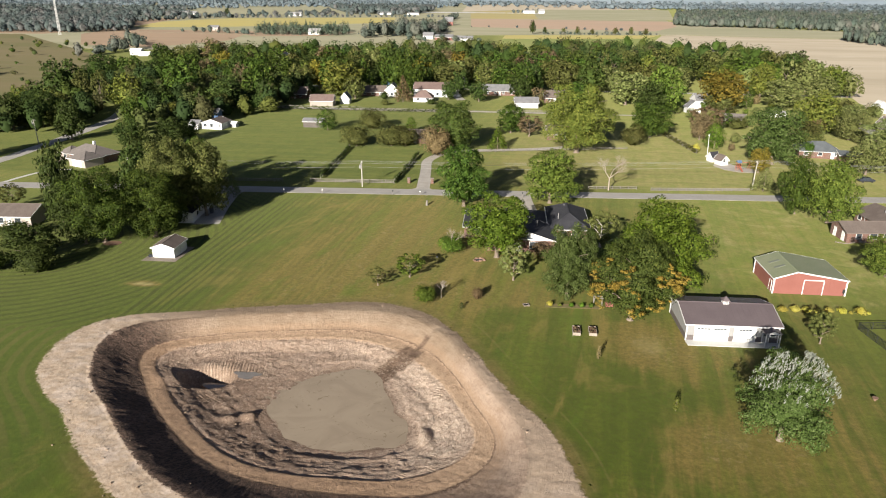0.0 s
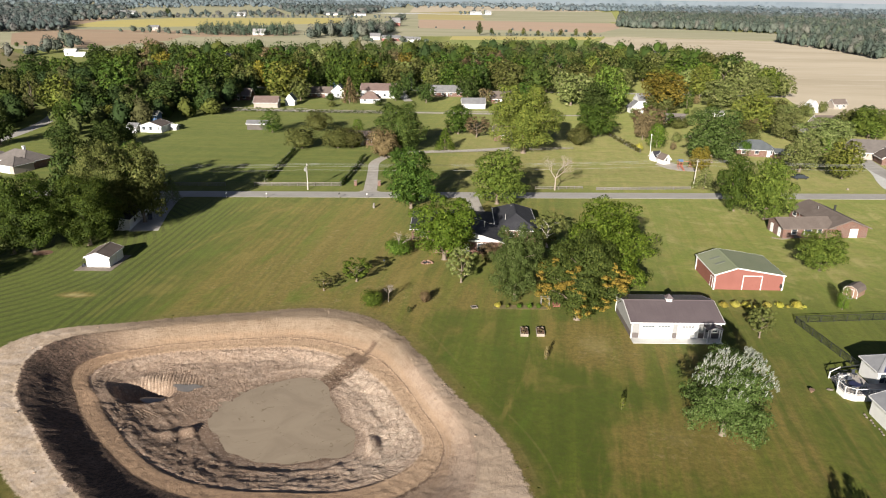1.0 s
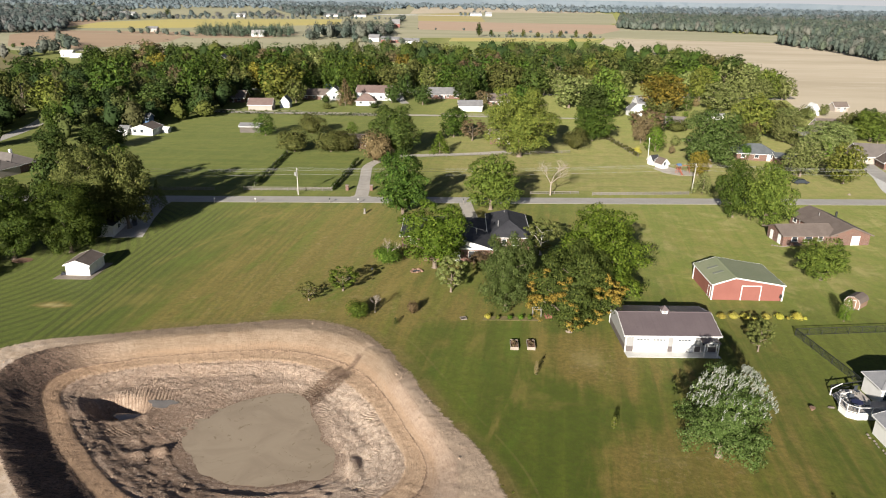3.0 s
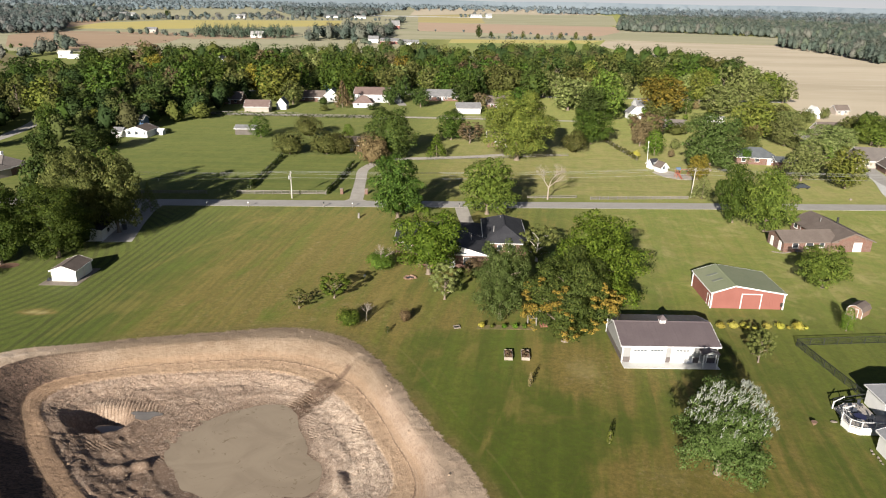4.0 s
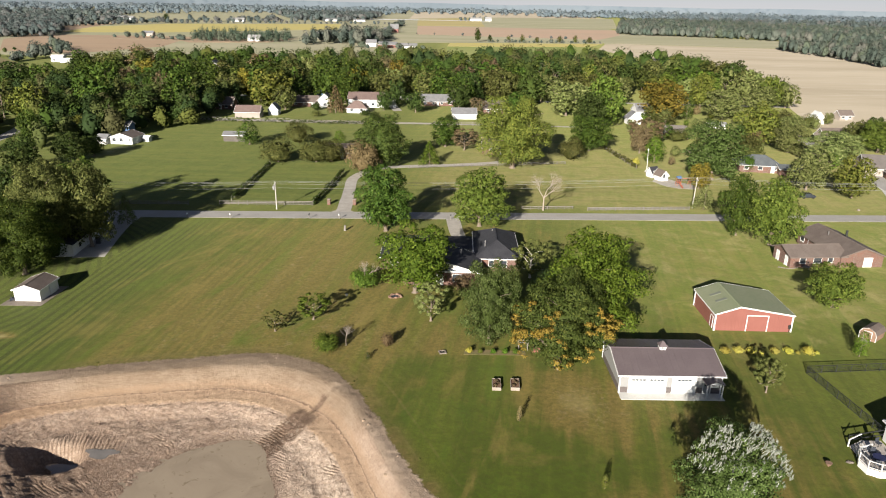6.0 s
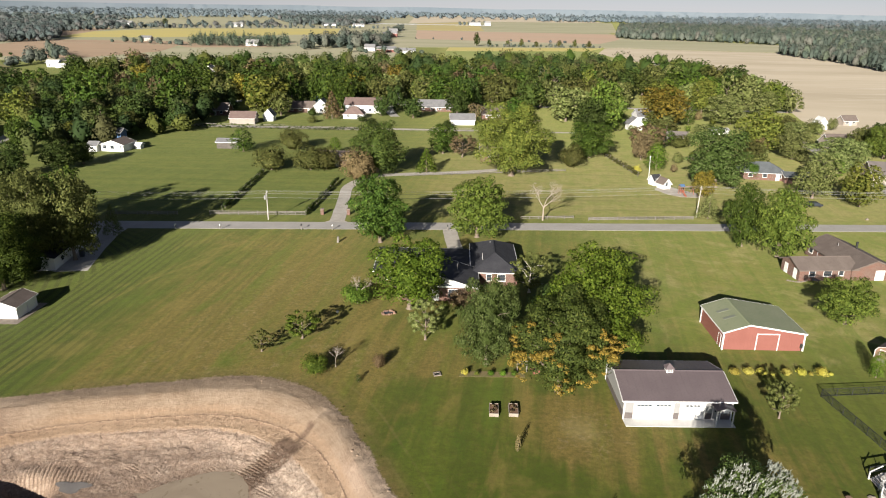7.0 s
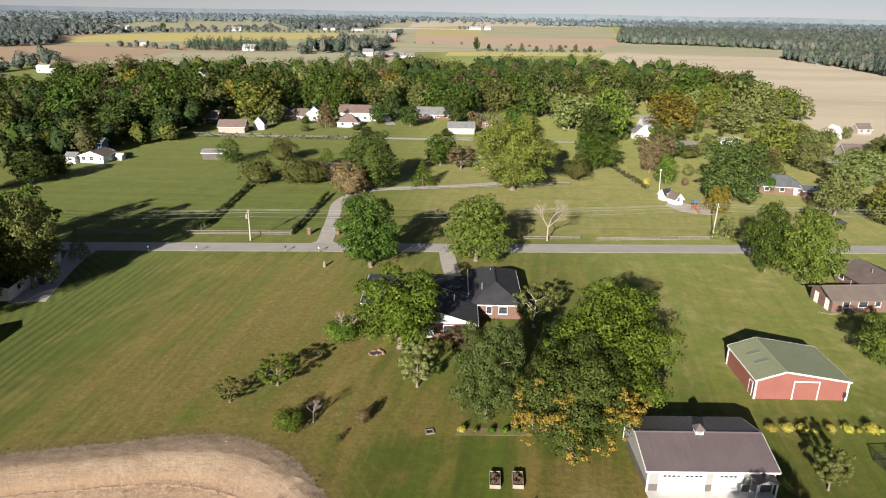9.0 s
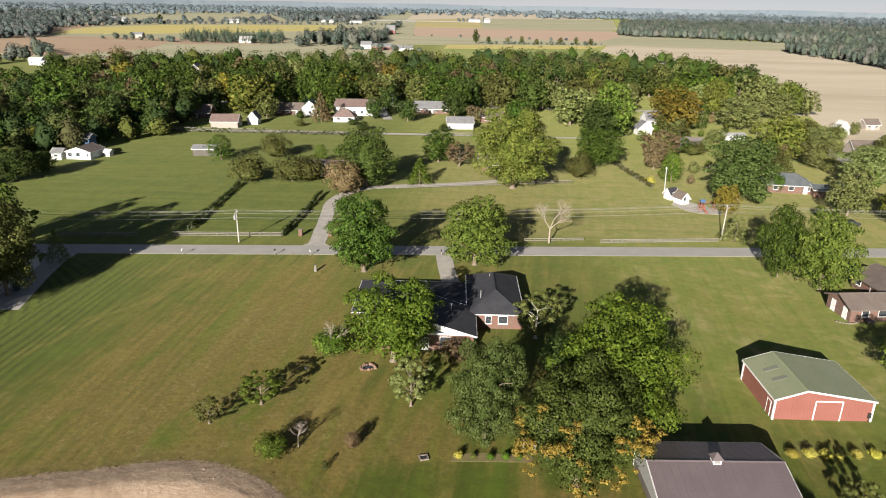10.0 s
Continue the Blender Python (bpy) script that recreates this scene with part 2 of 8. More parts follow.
    u = n.math("ADD", n.math("ADD", n.math("MULTIPLY", x, 0.998), n.math("MULTIPLY", y, -0.055)), n.math("MULTIPLY", wob, 0.6))
    st = n.math("SINE", n.math("MULTIPLY_ADD", u, 3.9, n.math("MULTIPLY", n.math("SINE", n.math("MULTIPLY", u, 0.8)), 1.1)))
    dx, dy = n.math("ADD", x, 97.0), n.math("ADD", y, -128.0)
    rr = n.math("ADD", n.math("SQRT", n.math("ADD", n.math("MULTIPLY", dx, dx), n.math("MULTIPLY", dy, dy))), wob)
    ring = n.math("SINE", n.math("MULTIPLY", n.math("ADD", n.math("MULTIPLY", s, 4.0), n.math("MULTIPLY", wob, 0.6)), 2.6))
    low = n.step(y, 92.0, 84.0)
    arc = n.math("ADD", n.math("MULTIPLY", n.math("SINE", n.math("MULTIPLY", rr, 3.1)), n.math("SUBTRACT", 1.0, low)), n.math("MULTIPLY", ring, low))
    left = n.step(x, -66.0, -61.0)
    stripe = n.math("ADD", n.math("MULTIPLY", st, left), n.math("MULTIPLY", arc, n.math("SUBTRACT", 1.0, left)))
    near = n.math("MULTIPLY", n.step(s, 9.0, 8.2), n.step(y, 94.0, 86.0))
    stripe = n.math("ADD", n.math("MULTIPLY", stripe, n.math("SUBTRACT", 1.0, near)), n.math("MULTIPLY", ring, near))
    stripe = n.step(n.math("ADD", stripe, n.math("MULTIPLY_ADD", n5, 0.9, -0.45)), -0.2, 0.7)
    lawn = n.mix(n.math("MULTIPLY", n.math("MULTIPLY", stripe, mow), n.step(n.math("ADD", n2, n1), 0.7, 1.2, 0.35, 1.0)), lawn, n.mix(near, (0.016, 0.03, 0.004), (0.115, 0.098, 0.03)))
    # soil
    band = n.math("ADD", s, n.math("ADD", n.math("MULTIPLY_ADD", n3, 0.2, -0.1), n.math("MULTIPLY_ADD", n5, 0.16, -0.08)))
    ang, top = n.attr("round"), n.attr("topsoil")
    streak = n.add("ShaderNodeCombineXYZ")
    n.set(streak.inputs[0], n.math("MULTIPLY", ang, 7.0))
    n.set(streak.inputs[1], n.math("MULTIPLY", s, 14.0))
    track = n.noise(streak.outputs[0], 1.6, 6, 0.7, 0.5)
    comb_run = n.add("ShaderNodeCombineXYZ")
    n.set(comb_run.inputs[0], n.math("MULTIPLY", ang, 46.0))
    n.set(comb_run.inputs[1], n.math("MULTIPLY", s, 5.0))
    rake = n.noise(comb_run.outputs[0], 1.3, 5, 0.72, 0.8)
    bent = n.add("ShaderNodeVectorMath", operation="ADD")
    n.set(bent.inputs[0], pos)
    n.set(bent.inputs[1], n.mix(1.0, (0, 0, 0), n.add("ShaderNodeTexNoise").outputs["Color"]))
    crack = n.cells(bent.outputs[0], 0.85, "DISTANCE_TO_EDGE")
    grit = n.cells(pos, 3.4, "F1", "Color")
    pebble = n.cells(pos, 2.2)
    n6 = n.noise(pos, 12.0, 4, 0.8)
    cake = n.noise(pos, 0.42, 6, 0.72, 1.0)
    soil = n.mix(n.step(n2, 0.35, 0.65), (0.27, 0.185, 0.13), (0.335, 0.245, 0.182))
    soil = n.mix(n.step(n3, 0.5, 0.8, 0.0, 0.7), soil, (0.43, 0.325, 0.245))
    soil = n.mix(n.step(track, 0.52, 0.68, 0.0, 0.6), soil, (0.2, 0.128, 0.086))
    soil = n.mix(n.math("MULTIPLY", n.attr("chalk"), n.step(cake, 0.36, 0.56, 0.35, 1.0)), soil, n.mix(n.step(n5, 0.4, 0.6), (0.44, 0.335, 0.25), (0.54, 0.43, 0.335)))
    soil = n.mix(n.step(cake, 0.6, 0.72, 0.0, 0.5), soil, (0.46, 0.355, 0.268))
    rim = n.mix(n.step(n3, 0.35, 0.7), (0.46, 0.36, 0.265), (0.36, 0.265, 0.18))
    rim = n.mix(n.step(n2, 0.45, 0.62, 0.0, 0.65), rim, (0.5, 0.41, 0.34))
    rim = n.mix(n.step(n5, 0.56, 0.7, 0.0, 0.55), rim, (0.27, 0.19, 0.135))
    rim = n.mix(n.attr("pale"), n.mix(n.step(n2, 0.4, 0.7), (0.43, 0.325, 0.235), (0.34, 0.25, 0.175)), rim)
    soil = n.mix(n.step(band, 3.97, 4.03), soil, rim)
    # dark topsoil; shade on the sun-averted bank is also put into this colour
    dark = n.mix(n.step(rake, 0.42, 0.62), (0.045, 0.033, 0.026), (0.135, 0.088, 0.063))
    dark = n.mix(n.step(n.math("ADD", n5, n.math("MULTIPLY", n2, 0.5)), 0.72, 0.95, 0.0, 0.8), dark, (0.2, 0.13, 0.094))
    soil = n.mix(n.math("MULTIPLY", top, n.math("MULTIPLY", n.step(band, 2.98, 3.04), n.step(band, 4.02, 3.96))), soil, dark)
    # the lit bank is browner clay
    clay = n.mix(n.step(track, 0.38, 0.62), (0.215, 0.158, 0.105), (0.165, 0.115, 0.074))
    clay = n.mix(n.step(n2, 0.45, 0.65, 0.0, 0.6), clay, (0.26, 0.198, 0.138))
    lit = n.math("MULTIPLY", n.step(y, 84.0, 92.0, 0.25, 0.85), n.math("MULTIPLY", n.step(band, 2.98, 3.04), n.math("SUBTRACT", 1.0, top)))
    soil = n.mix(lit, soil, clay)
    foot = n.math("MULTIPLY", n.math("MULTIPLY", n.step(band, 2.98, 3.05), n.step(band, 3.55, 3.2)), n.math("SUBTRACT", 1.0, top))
    soil = n.mix(n.math("MULTIPLY", foot, n.step(track, 0.35, 0.6, 0.35, 0.8)), soil, (0.3, 0.2, 0.125))
    bench = n.mix(n.step(track, 0.4, 0.62), (0.41, 0.29, 0.19), (0.33, 0.222, 0.138))
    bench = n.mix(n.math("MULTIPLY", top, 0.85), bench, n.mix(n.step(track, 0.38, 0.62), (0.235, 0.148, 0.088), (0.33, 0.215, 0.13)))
    bench = n.mix(n.step(n5, 0.5, 0.68, 0.0, 0.6), bench, (0.28, 0.172, 0.1))
    soil = n.mix(n.math("MULTIPLY", n.step(band, 1.97, 2.02), n.step(band, 3.02, 2.97)), soil, bench)
    # shadow line of the small ledge, painted along the bench's outer toe
    soil = n.mix(n.math("MULTIPLY", n.math("MULTIPLY", n.step(band, 2.965, 2.99), n.step(band, 3.06, 3.02)), n.step(n2, 0.3, 0.6, 0.25, 0.9)), soil, (0.12, 0.075, 0.05))
    wetsoil = n.mix(n.step(n3, 0.4, 0.7), (0.1, 0.065, 0.043), (0.175, 0.116, 0.08))
    wetsoil = n.mix(n.step(track, 0.5, 0.62, 0.0, 0.75), wetsoil, (0.075, 0.05, 0.036))
    soil = n.mix(n.math("MULTIPLY", n.attr("wet"), n.step(n.math("ADD", n2, n.math("MULTIPLY", n3, 0.5)), 0.55, 0.85, 0.6, 1.0)), soil, wetsoil)
    floor_ = n.step(s, 2.0, 1.85)
    soil = n.mix(n.math("MULTIPLY", n.step(crack, 0.05, 0.0, 0.0, 0.6), n.math("MULTIPLY", floor_, n.step(n2, 0.4, 0.55))), soil, (0.1, 0.066, 0.046))
    raw = n.step(s, 3.2, 2.9, 0.35, 1.0)
    bright = n.add("ShaderNodeSeparateColor")
    n.set(bright.inputs[0], grit)
    soil = n.mix(n.math("MULTIPLY", n.step(s, 2.2, 1.9, 0.12, 1.0), n.step(bright.outputs[0], 0.7, 0.95, 0.0, 0.35)), soil, (0.45, 0.36, 0.28))
    soil = n.mix(n.math("MULTIPLY", raw, n.step(bright.outputs[1], 0.75, 0.95, 0.0, 0.35)), soil, (0.13, 0.086, 0.06))
    # low spots of the bump noises are darkened in the colour, as crevice shade
    soil = n.mix(n.math("MULTIPLY", raw, n.step(n6, 0.38, 0.6, 0.35, 0.0)), soil, (0.12, 0.08, 0.055))
    soil = n.mix(n.step(n5, 0.45, 0.3, 0.0, 0.3), soil, (0.11, 0.072, 0.046))
    slant = n.math("ADD", n.math("MULTIPLY", x, 0.5), n.math("MULTIPLY", y, 0.86))
    comb = n.step(n.math("SINE", n.math("ADD", n.math("MULTIPLY", slant, 15.0), n.math("MULTIPLY", n2, 7.0))), -0.2, 0.6)
    comb = n.math("MULTIPLY", comb, n.math("MULTIPLY", n.step(n.noise(pos, 0.2, 3, 0.6, 0.5), 0.59, 0.68), n.step(s, 2.05, 1.9)))
    flute = n.math("MULTIPLY", n.step(n.math("SINE", n.math("ADD", n.math("MULTIPLY", n.math("ADD", x, n.math("MULTIPLY", y, 0.2)), 12.5), n.math("MULTIPLY", n3, 3.0))), -0.3, 0.7), n.attr("flute"))
    comb = n.math("MAXIMUM", comb, flute)
    soil = n.mix(n.math("MULTIPLY", comb, 0.38), soil, (0.17, 0.115, 0.072))
    edge = n.step(n.math("ADD", n.math("SUBTRACT", s, 5.0), n.math("ADD", n.math("MULTIPLY_ADD", n3, 0.5, -0.25), n.math("MULTIPLY_ADD", n2, 0.5, -0.25))), -0.03, 0.12)
    deep = n.add("ShaderNodeHueSaturation")
    deep.inputs["Value"].default_value = 0.79
    n.set(deep.inputs["Color"], lawn)
    light_soil = n.add("ShaderNodeHueSaturation")
    n.set(light_soil.inputs["Value"], n.step(s, 3.2, 2.8, 1.08, 1.22))
    light_soil.inputs["Saturation"].default_value = 0.97
    n.set(light_soil.inputs["Color"], soil)
    col = n.mix(edge, light_soil.outputs[0], deep.outputs[0])
    h = n.math("ADD", n.math("MULTIPLY", n3, 0.7), n.math("MULTIPLY", n4, 0.35))
    clod = n.math("ADD", n.math("MULTIPLY_ADD", n5, 1.1, n.math("MULTIPLY", cake, 0.9)), n.math("ADD", n.math("MULTIPLY", track, 0.6), n.math("MULTIPLY_ADD", n6, 0.55, n.math("MULTIPLY", pebble, -0.35))))
    clod = n.math("ADD", clod, n.math("MULTIPLY", n.math("MULTIPLY", rake, top), n.math("MULTIPLY", n.step(s, 2.9, 3.1, 0.0, 2.6), n.step(s, 4.1, 3.9))))
    clod = n.math("SUBTRACT", n.math("MULTIPLY", clod, n.math("MULTIPLY", n.step(s, 1.7, 2.2, 1.5, 0.8), n.step(s, 3.8, 4.1, 1.0, 0.5))), n.math("MULTIPLY", comb, 0.9))
    h = n.math("ADD", n.math("MULTIPLY", h, n.math("MULTIPLY", edge, 0.55)), n.math("MULTIPLY", clod, n.math("SUBTRACT", 1.0, edge)))
    p = n.principled(col, n.step(n4, 0.2, 0.8, 0.8, 0.95), n.bump(h, 0.75, 0.16), 0.0, 0.15)
    # the fuzz of the blades catches light at low angles
    n.set(p.inputs["Sheen Weight"], n.math("MULTIPLY", n.math("MULTIPLY", edge, 0.135), n.math("SUBTRACT", 1.0, n.math("MULTIPLY", n.step(x, 0.0, -22.0, 0.0, 0.3), n.step(y, 182.0, 190.0)))))
    p.inputs["Sheen Roughness"].default_value = 0.45
    p.inputs["Sheen Tint"].default_value = (0.88, 0.87, 0.34, 1)
    nt.links.new(p.outputs[0], out.inputs[0])
    return m


def field_mat(name, c1, c2, c3, rows=0.0, turn=0.0):
    m, nt, out = shader(name)
    n = Nodes(nt)
    pos = n.add("ShaderNodeNewGeometry").outputs["Position"]
    mp = n.add("ShaderNodeMapping")
    n.set(mp.inputs[0], pos)
    mp.inputs["Rotation"].default_value = (0, 0, radians(turn))
    mp.inputs["Scale"].default_value = (0.25, 1.0, 1.0)
    a, b, c = n.noise(mp.outputs[0], 0.012, 5, 0.6), n.noise(mp.outputs[0], 0.08, 4, 0.6), n.noise(pos, 0.6, 3, 0.7)
    col = n.mix(n.step(a, 0.35, 0.65), c1, c2)
    col = n.mix(n.step(b, 0.5, 0.75, 0.0, 0.6), col, c3)
    col = n.mix(n.step(c, 0.5, 0.8, 0.0, 0.3), col, c1)
    p = n.principled(col, 0.95, n.bump(c, 0.5, 0.2), 0.0, 0.1)
    p.inputs["Sheen Weight"].default_value = 0.025
    p.inputs["Sheen Roughness"].default_value = 0.5
    p.inputs["Sheen Tint"].default_value = (0.9, 0.82, 0.65, 1)
    nt.links.new(p.outputs[0], out.inputs[0])
    return m


LAWN = ground_mat()
WATER = water_mat()
GLASS = glass_mat()
ASPHALT = stuff_mat("worn grey asphalt", (0.33, 0.31, 0.28), (0.38, 0.355, 0.325), (0.26, 0.245, 0.22), 0.25, 5.0, 0.9, 0.3, 0.02, place="World")
GRAVEL = stuff_mat("pale gravel", (0.43, 0.39, 0.34), (0.34, 0.31, 0.27), (0.5, 0.46, 0.41), 0.5, 6.0, 0.95, 0.6, 0.04, place="World")
CONCRETE = stuff_mat("pale concrete", (0.5, 0.49, 0.46), (0.58, 0.57, 0.54), (0.42, 0.41, 0.38), 0.4, 8.0, 0.85, 0.2, 0.01)
WHITE = stuff_mat("white painted metal", (0.66, 0.65, 0.63), (0.6, 0.59, 0.57), (0.69, 0.685, 0.67), 0.6, 9.0, 0.5, 0.1, 0.01, vary=0.05)
SIDING = stuff_mat("pale grey siding", (0.245, 0.24, 0.235), (0.275, 0.27, 0.262), (0.22, 0.215, 0.21), 0.7, 12.0, 0.6, 0.15, 0.01, vary=0.05)
CREAM = stuff_mat("cream siding", (0.31, 0.265, 0.228), (0.345, 0.295, 0.255), (0.275, 0.235, 0.2), 0.6, 9.0, 0.7, 0.15, 0.01)
WAINSCOT = stuff_mat("dark brown metal panel", (0.1, 0.085, 0.08), (0.13, 0.11, 0.105), (0.085, 0.075, 0.07), 0.8, 12.0, 0.5, 0.1, 0.01)
ROOFMETAL = stuff_mat("taupe metal roof", (0.106, 0.083, 0.086), (0.122, 0.097, 0.099), (0.094, 0.075, 0.078), 0.35, 5.0, 0.5, 0.12, 0.01, spec=0.4, vary=0.04)
GREENROOF = stuff_mat("faded green metal roof", (0.185, 0.205, 0.12), (0.215, 0.225, 0.14), (0.16, 0.185, 0.105), 0.25, 3.0, 0.55, 0.12, 0.01, spec=0.4, vary=0.04)
REDMETAL = stuff_mat("faded red metal siding", (0.205, 0.078, 0.062), (0.23, 0.09, 0.072), (0.185, 0.07, 0.056), 0.4, 6.0, 0.6, 0.15, 0.01, vary=0.05)
DARKSHINGLE = stuff_mat("charcoal shingles", (0.028, 0.028, 0.033), (0.042, 0.042, 0.047), (0.02, 0.02, 0.024), 0.5, 7.0, 0.9, 0.5, 0.03, vary=0.05)
GREYSHINGLE = stuff_mat("grey shingles", (0.145, 0.143, 0.145), (0.19, 0.187, 0.188), (0.11, 0.108, 0.11), 0.5, 6.0, 0.9, 0.4, 0.03)
BROWNSHINGLE = stuff_mat("brown shingles", (0.115, 0.09, 0.077), (0.145, 0.117, 0.1), (0.085, 0.066, 0.056), 0.5, 6.0, 0.9, 0.4, 0.03)
REDSHINGLE = stuff_mat("reddish shingles", (0.135, 0.093, 0.082), (0.16, 0.115, 0.1), (0.1, 0.07, 0.062), 0.5, 6.0, 0.9, 0.4, 0.03)


def brick_mat():
    m, nt, out = shader("red brick wall")
    n = Nodes(nt)
    tc = n.add("ShaderNodeTexCoord").outputs["Object"]
    sp = n.add("ShaderNodeSeparateXYZ")
    n.set(sp.inputs[0], tc)
    cb = n.add("ShaderNodeCombineXYZ")
    n.set(cb.inputs[0], n.math("ADD", sp.outputs[0], sp.outputs[1]))
    n.set(cb.inputs[1], sp.outputs[2])
    b = n.add("ShaderNodeTexBrick")
    n.set(b.inputs["Vector"], cb.outputs[0])
    b.inputs["Scale"].default_value = 4.5
    n.set(b.inputs["Color1"], (0.11, 0.06, 0.047))
    n.set(b.inputs["Color2"], (0.15, 0.088, 0.068))
    n.set(b.inputs["Mortar"], (0.19, 0.155, 0.13))
    col = n.mix(n.step(n.noise(tc, 0.8, 4), 0.4, 0.7, 0.0, 0.4), b.outputs[0], (0.2, 0.08, 0.055))
    p = n.principled(col, 0.9, n.bump(b.outputs[1], 0.4, 0.01))
    nt.links.new(p.outputs[0], out.inputs[0])
    return m


BRICK = brick_mat()
WOODGREY = stuff_mat("weathered grey wood", (0.17, 0.152, 0.133), (0.22, 0.2, 0.178), (0.12, 0.105, 0.09), 1.2, 18.0, 0.9, 0.4, 0.01)
WOODBROWN = stuff_mat("brown weathered wood", (0.19, 0.115, 0.08), (0.25, 0.16, 0.115), (0.13, 0.08, 0.055), 1.2, 18.0, 0.9, 0.4, 0.01)
BLACKMETAL = stuff_mat("black coated metal", (0.02, 0.022, 0.02), (0.03, 0.032, 0.03), None, 2.0, 20.0, 0.5, 0.1, 0.005)
DARKTHING = stuff_mat("dark weathered plastic", (0.035, 0.04, 0.05), (0.055, 0.06, 0.075), None, 2.0, 20.0, 0.5, 0.1, 0.005)
BLUEPAINT = stuff_mat("blue paint", (0.05, 0.1, 0.19), (0.07, 0.13, 0.24), None, 1.0, 12.0, 0.6, 0.1, 0.005)
ORANGEPLAY = stuff_mat("reddish stained playset wood", (0.27, 0.085, 0.05), (0.31, 0.11, 0.07), None, 1.0, 12.0, 0.6, 0.1, 0.005)
MULCH = stuff_mat("brown mulch", (0.13, 0.07, 0.045), (0.19, 0.115, 0.075), (0.25, 0.17, 0.12), 0.8, 7.0, 0.95, 0.6, 0.04, place="World")
BARK = stuff_mat("grey brown bark", (0.15, 0.115, 0.085), (0.23, 0.185, 0.145), (0.09, 0.068, 0.05), 2.0, 14.0, 0.9, 0.5, 0.03)
PALEBARK = stuff_mat("pale birch bark", (0.5, 0.46, 0.4), (0.4, 0.36, 0.31), (0.2, 0.18, 0.15), 2.5, 12.0, 0.85, 0.3, 0.02)
BARE = stuff_mat("bleached bare wood", (0.25, 0.205, 0.165), (0.3, 0.255, 0.21), (0.17, 0.14, 0.112), 2.0, 12.0, 0.9, 0.3, 0.02)
STONE = stuff_mat("rough field stone", (0.17, 0.14, 0.115), (0.23, 0.195, 0.16), (0.11, 0.09, 0.075), 2.0, 9.0, 0.9, 0.4, 0.03)
CARGREY = stuff_mat("dark car paint", (0.03, 0.035, 0.045), (0.035, 0.04, 0.05), None, 1.0, 9.0, 0.25, 0.02, 0.002, spec=0.6)
RUBBER = stuff_mat("black rubber", (0.02, 0.02, 0.02), (0.03, 0.03, 0.03), None, 3.0, 20.0, 0.8, 0.1, 0.005)
TEAL = stuff_mat("teal metal roof", (0.05, 0.2, 0.2), (0.07, 0.24, 0.23), None, 0.5, 6.0, 0.5, 0.1, 0.01)
TANFIELD = field_mat("tan stubble field", (0.52, 0.44, 0.325), (0.42, 0.35, 0.25), (0.58, 0.51, 0.4), turn=20)
BROWNFIELD = field_mat("brown stubble field", (0.36, 0.25, 0.165), (0.32, 0.225, 0.15), (0.4, 0.3, 0.2), turn=5)
YELLOWFIELD = field_mat("ripening yellow crop", (0.42, 0.34, 0.14), (0.37, 0.31, 0.135), (0.33, 0.3, 0.13), turn=5)
GREENFIELD = field_mat("green pasture field", (0.29, 0.285, 0.17), (0.36, 0.33, 0.22), (0.24, 0.25, 0.145), turn=5)
GOLDFIELD = field_mat("bright yellow crop", (0.46, 0.38, 0.12), (0.42, 0.36, 0.13), (0.37, 0.35, 0.15), turn=5)
LUSHFIELD = field_mat("lush green crop", (0.2, 0.24, 0.06), (0.25, 0.27, 0.08), (0.3, 0.3, 0.1), turn=5)
REDFIELD = field_mat("reddish tilled field", (0.43, 0.295, 0.21), (0.4, 0.29, 0.205), (0.45, 0.36, 0.26), turn=5)
SCRUB = field_mat("dry brown scrub land", (0.17, 0.14, 0.065), (0.14, 0.13, 0.05), (0.21, 0.16, 0.09), turn=0)
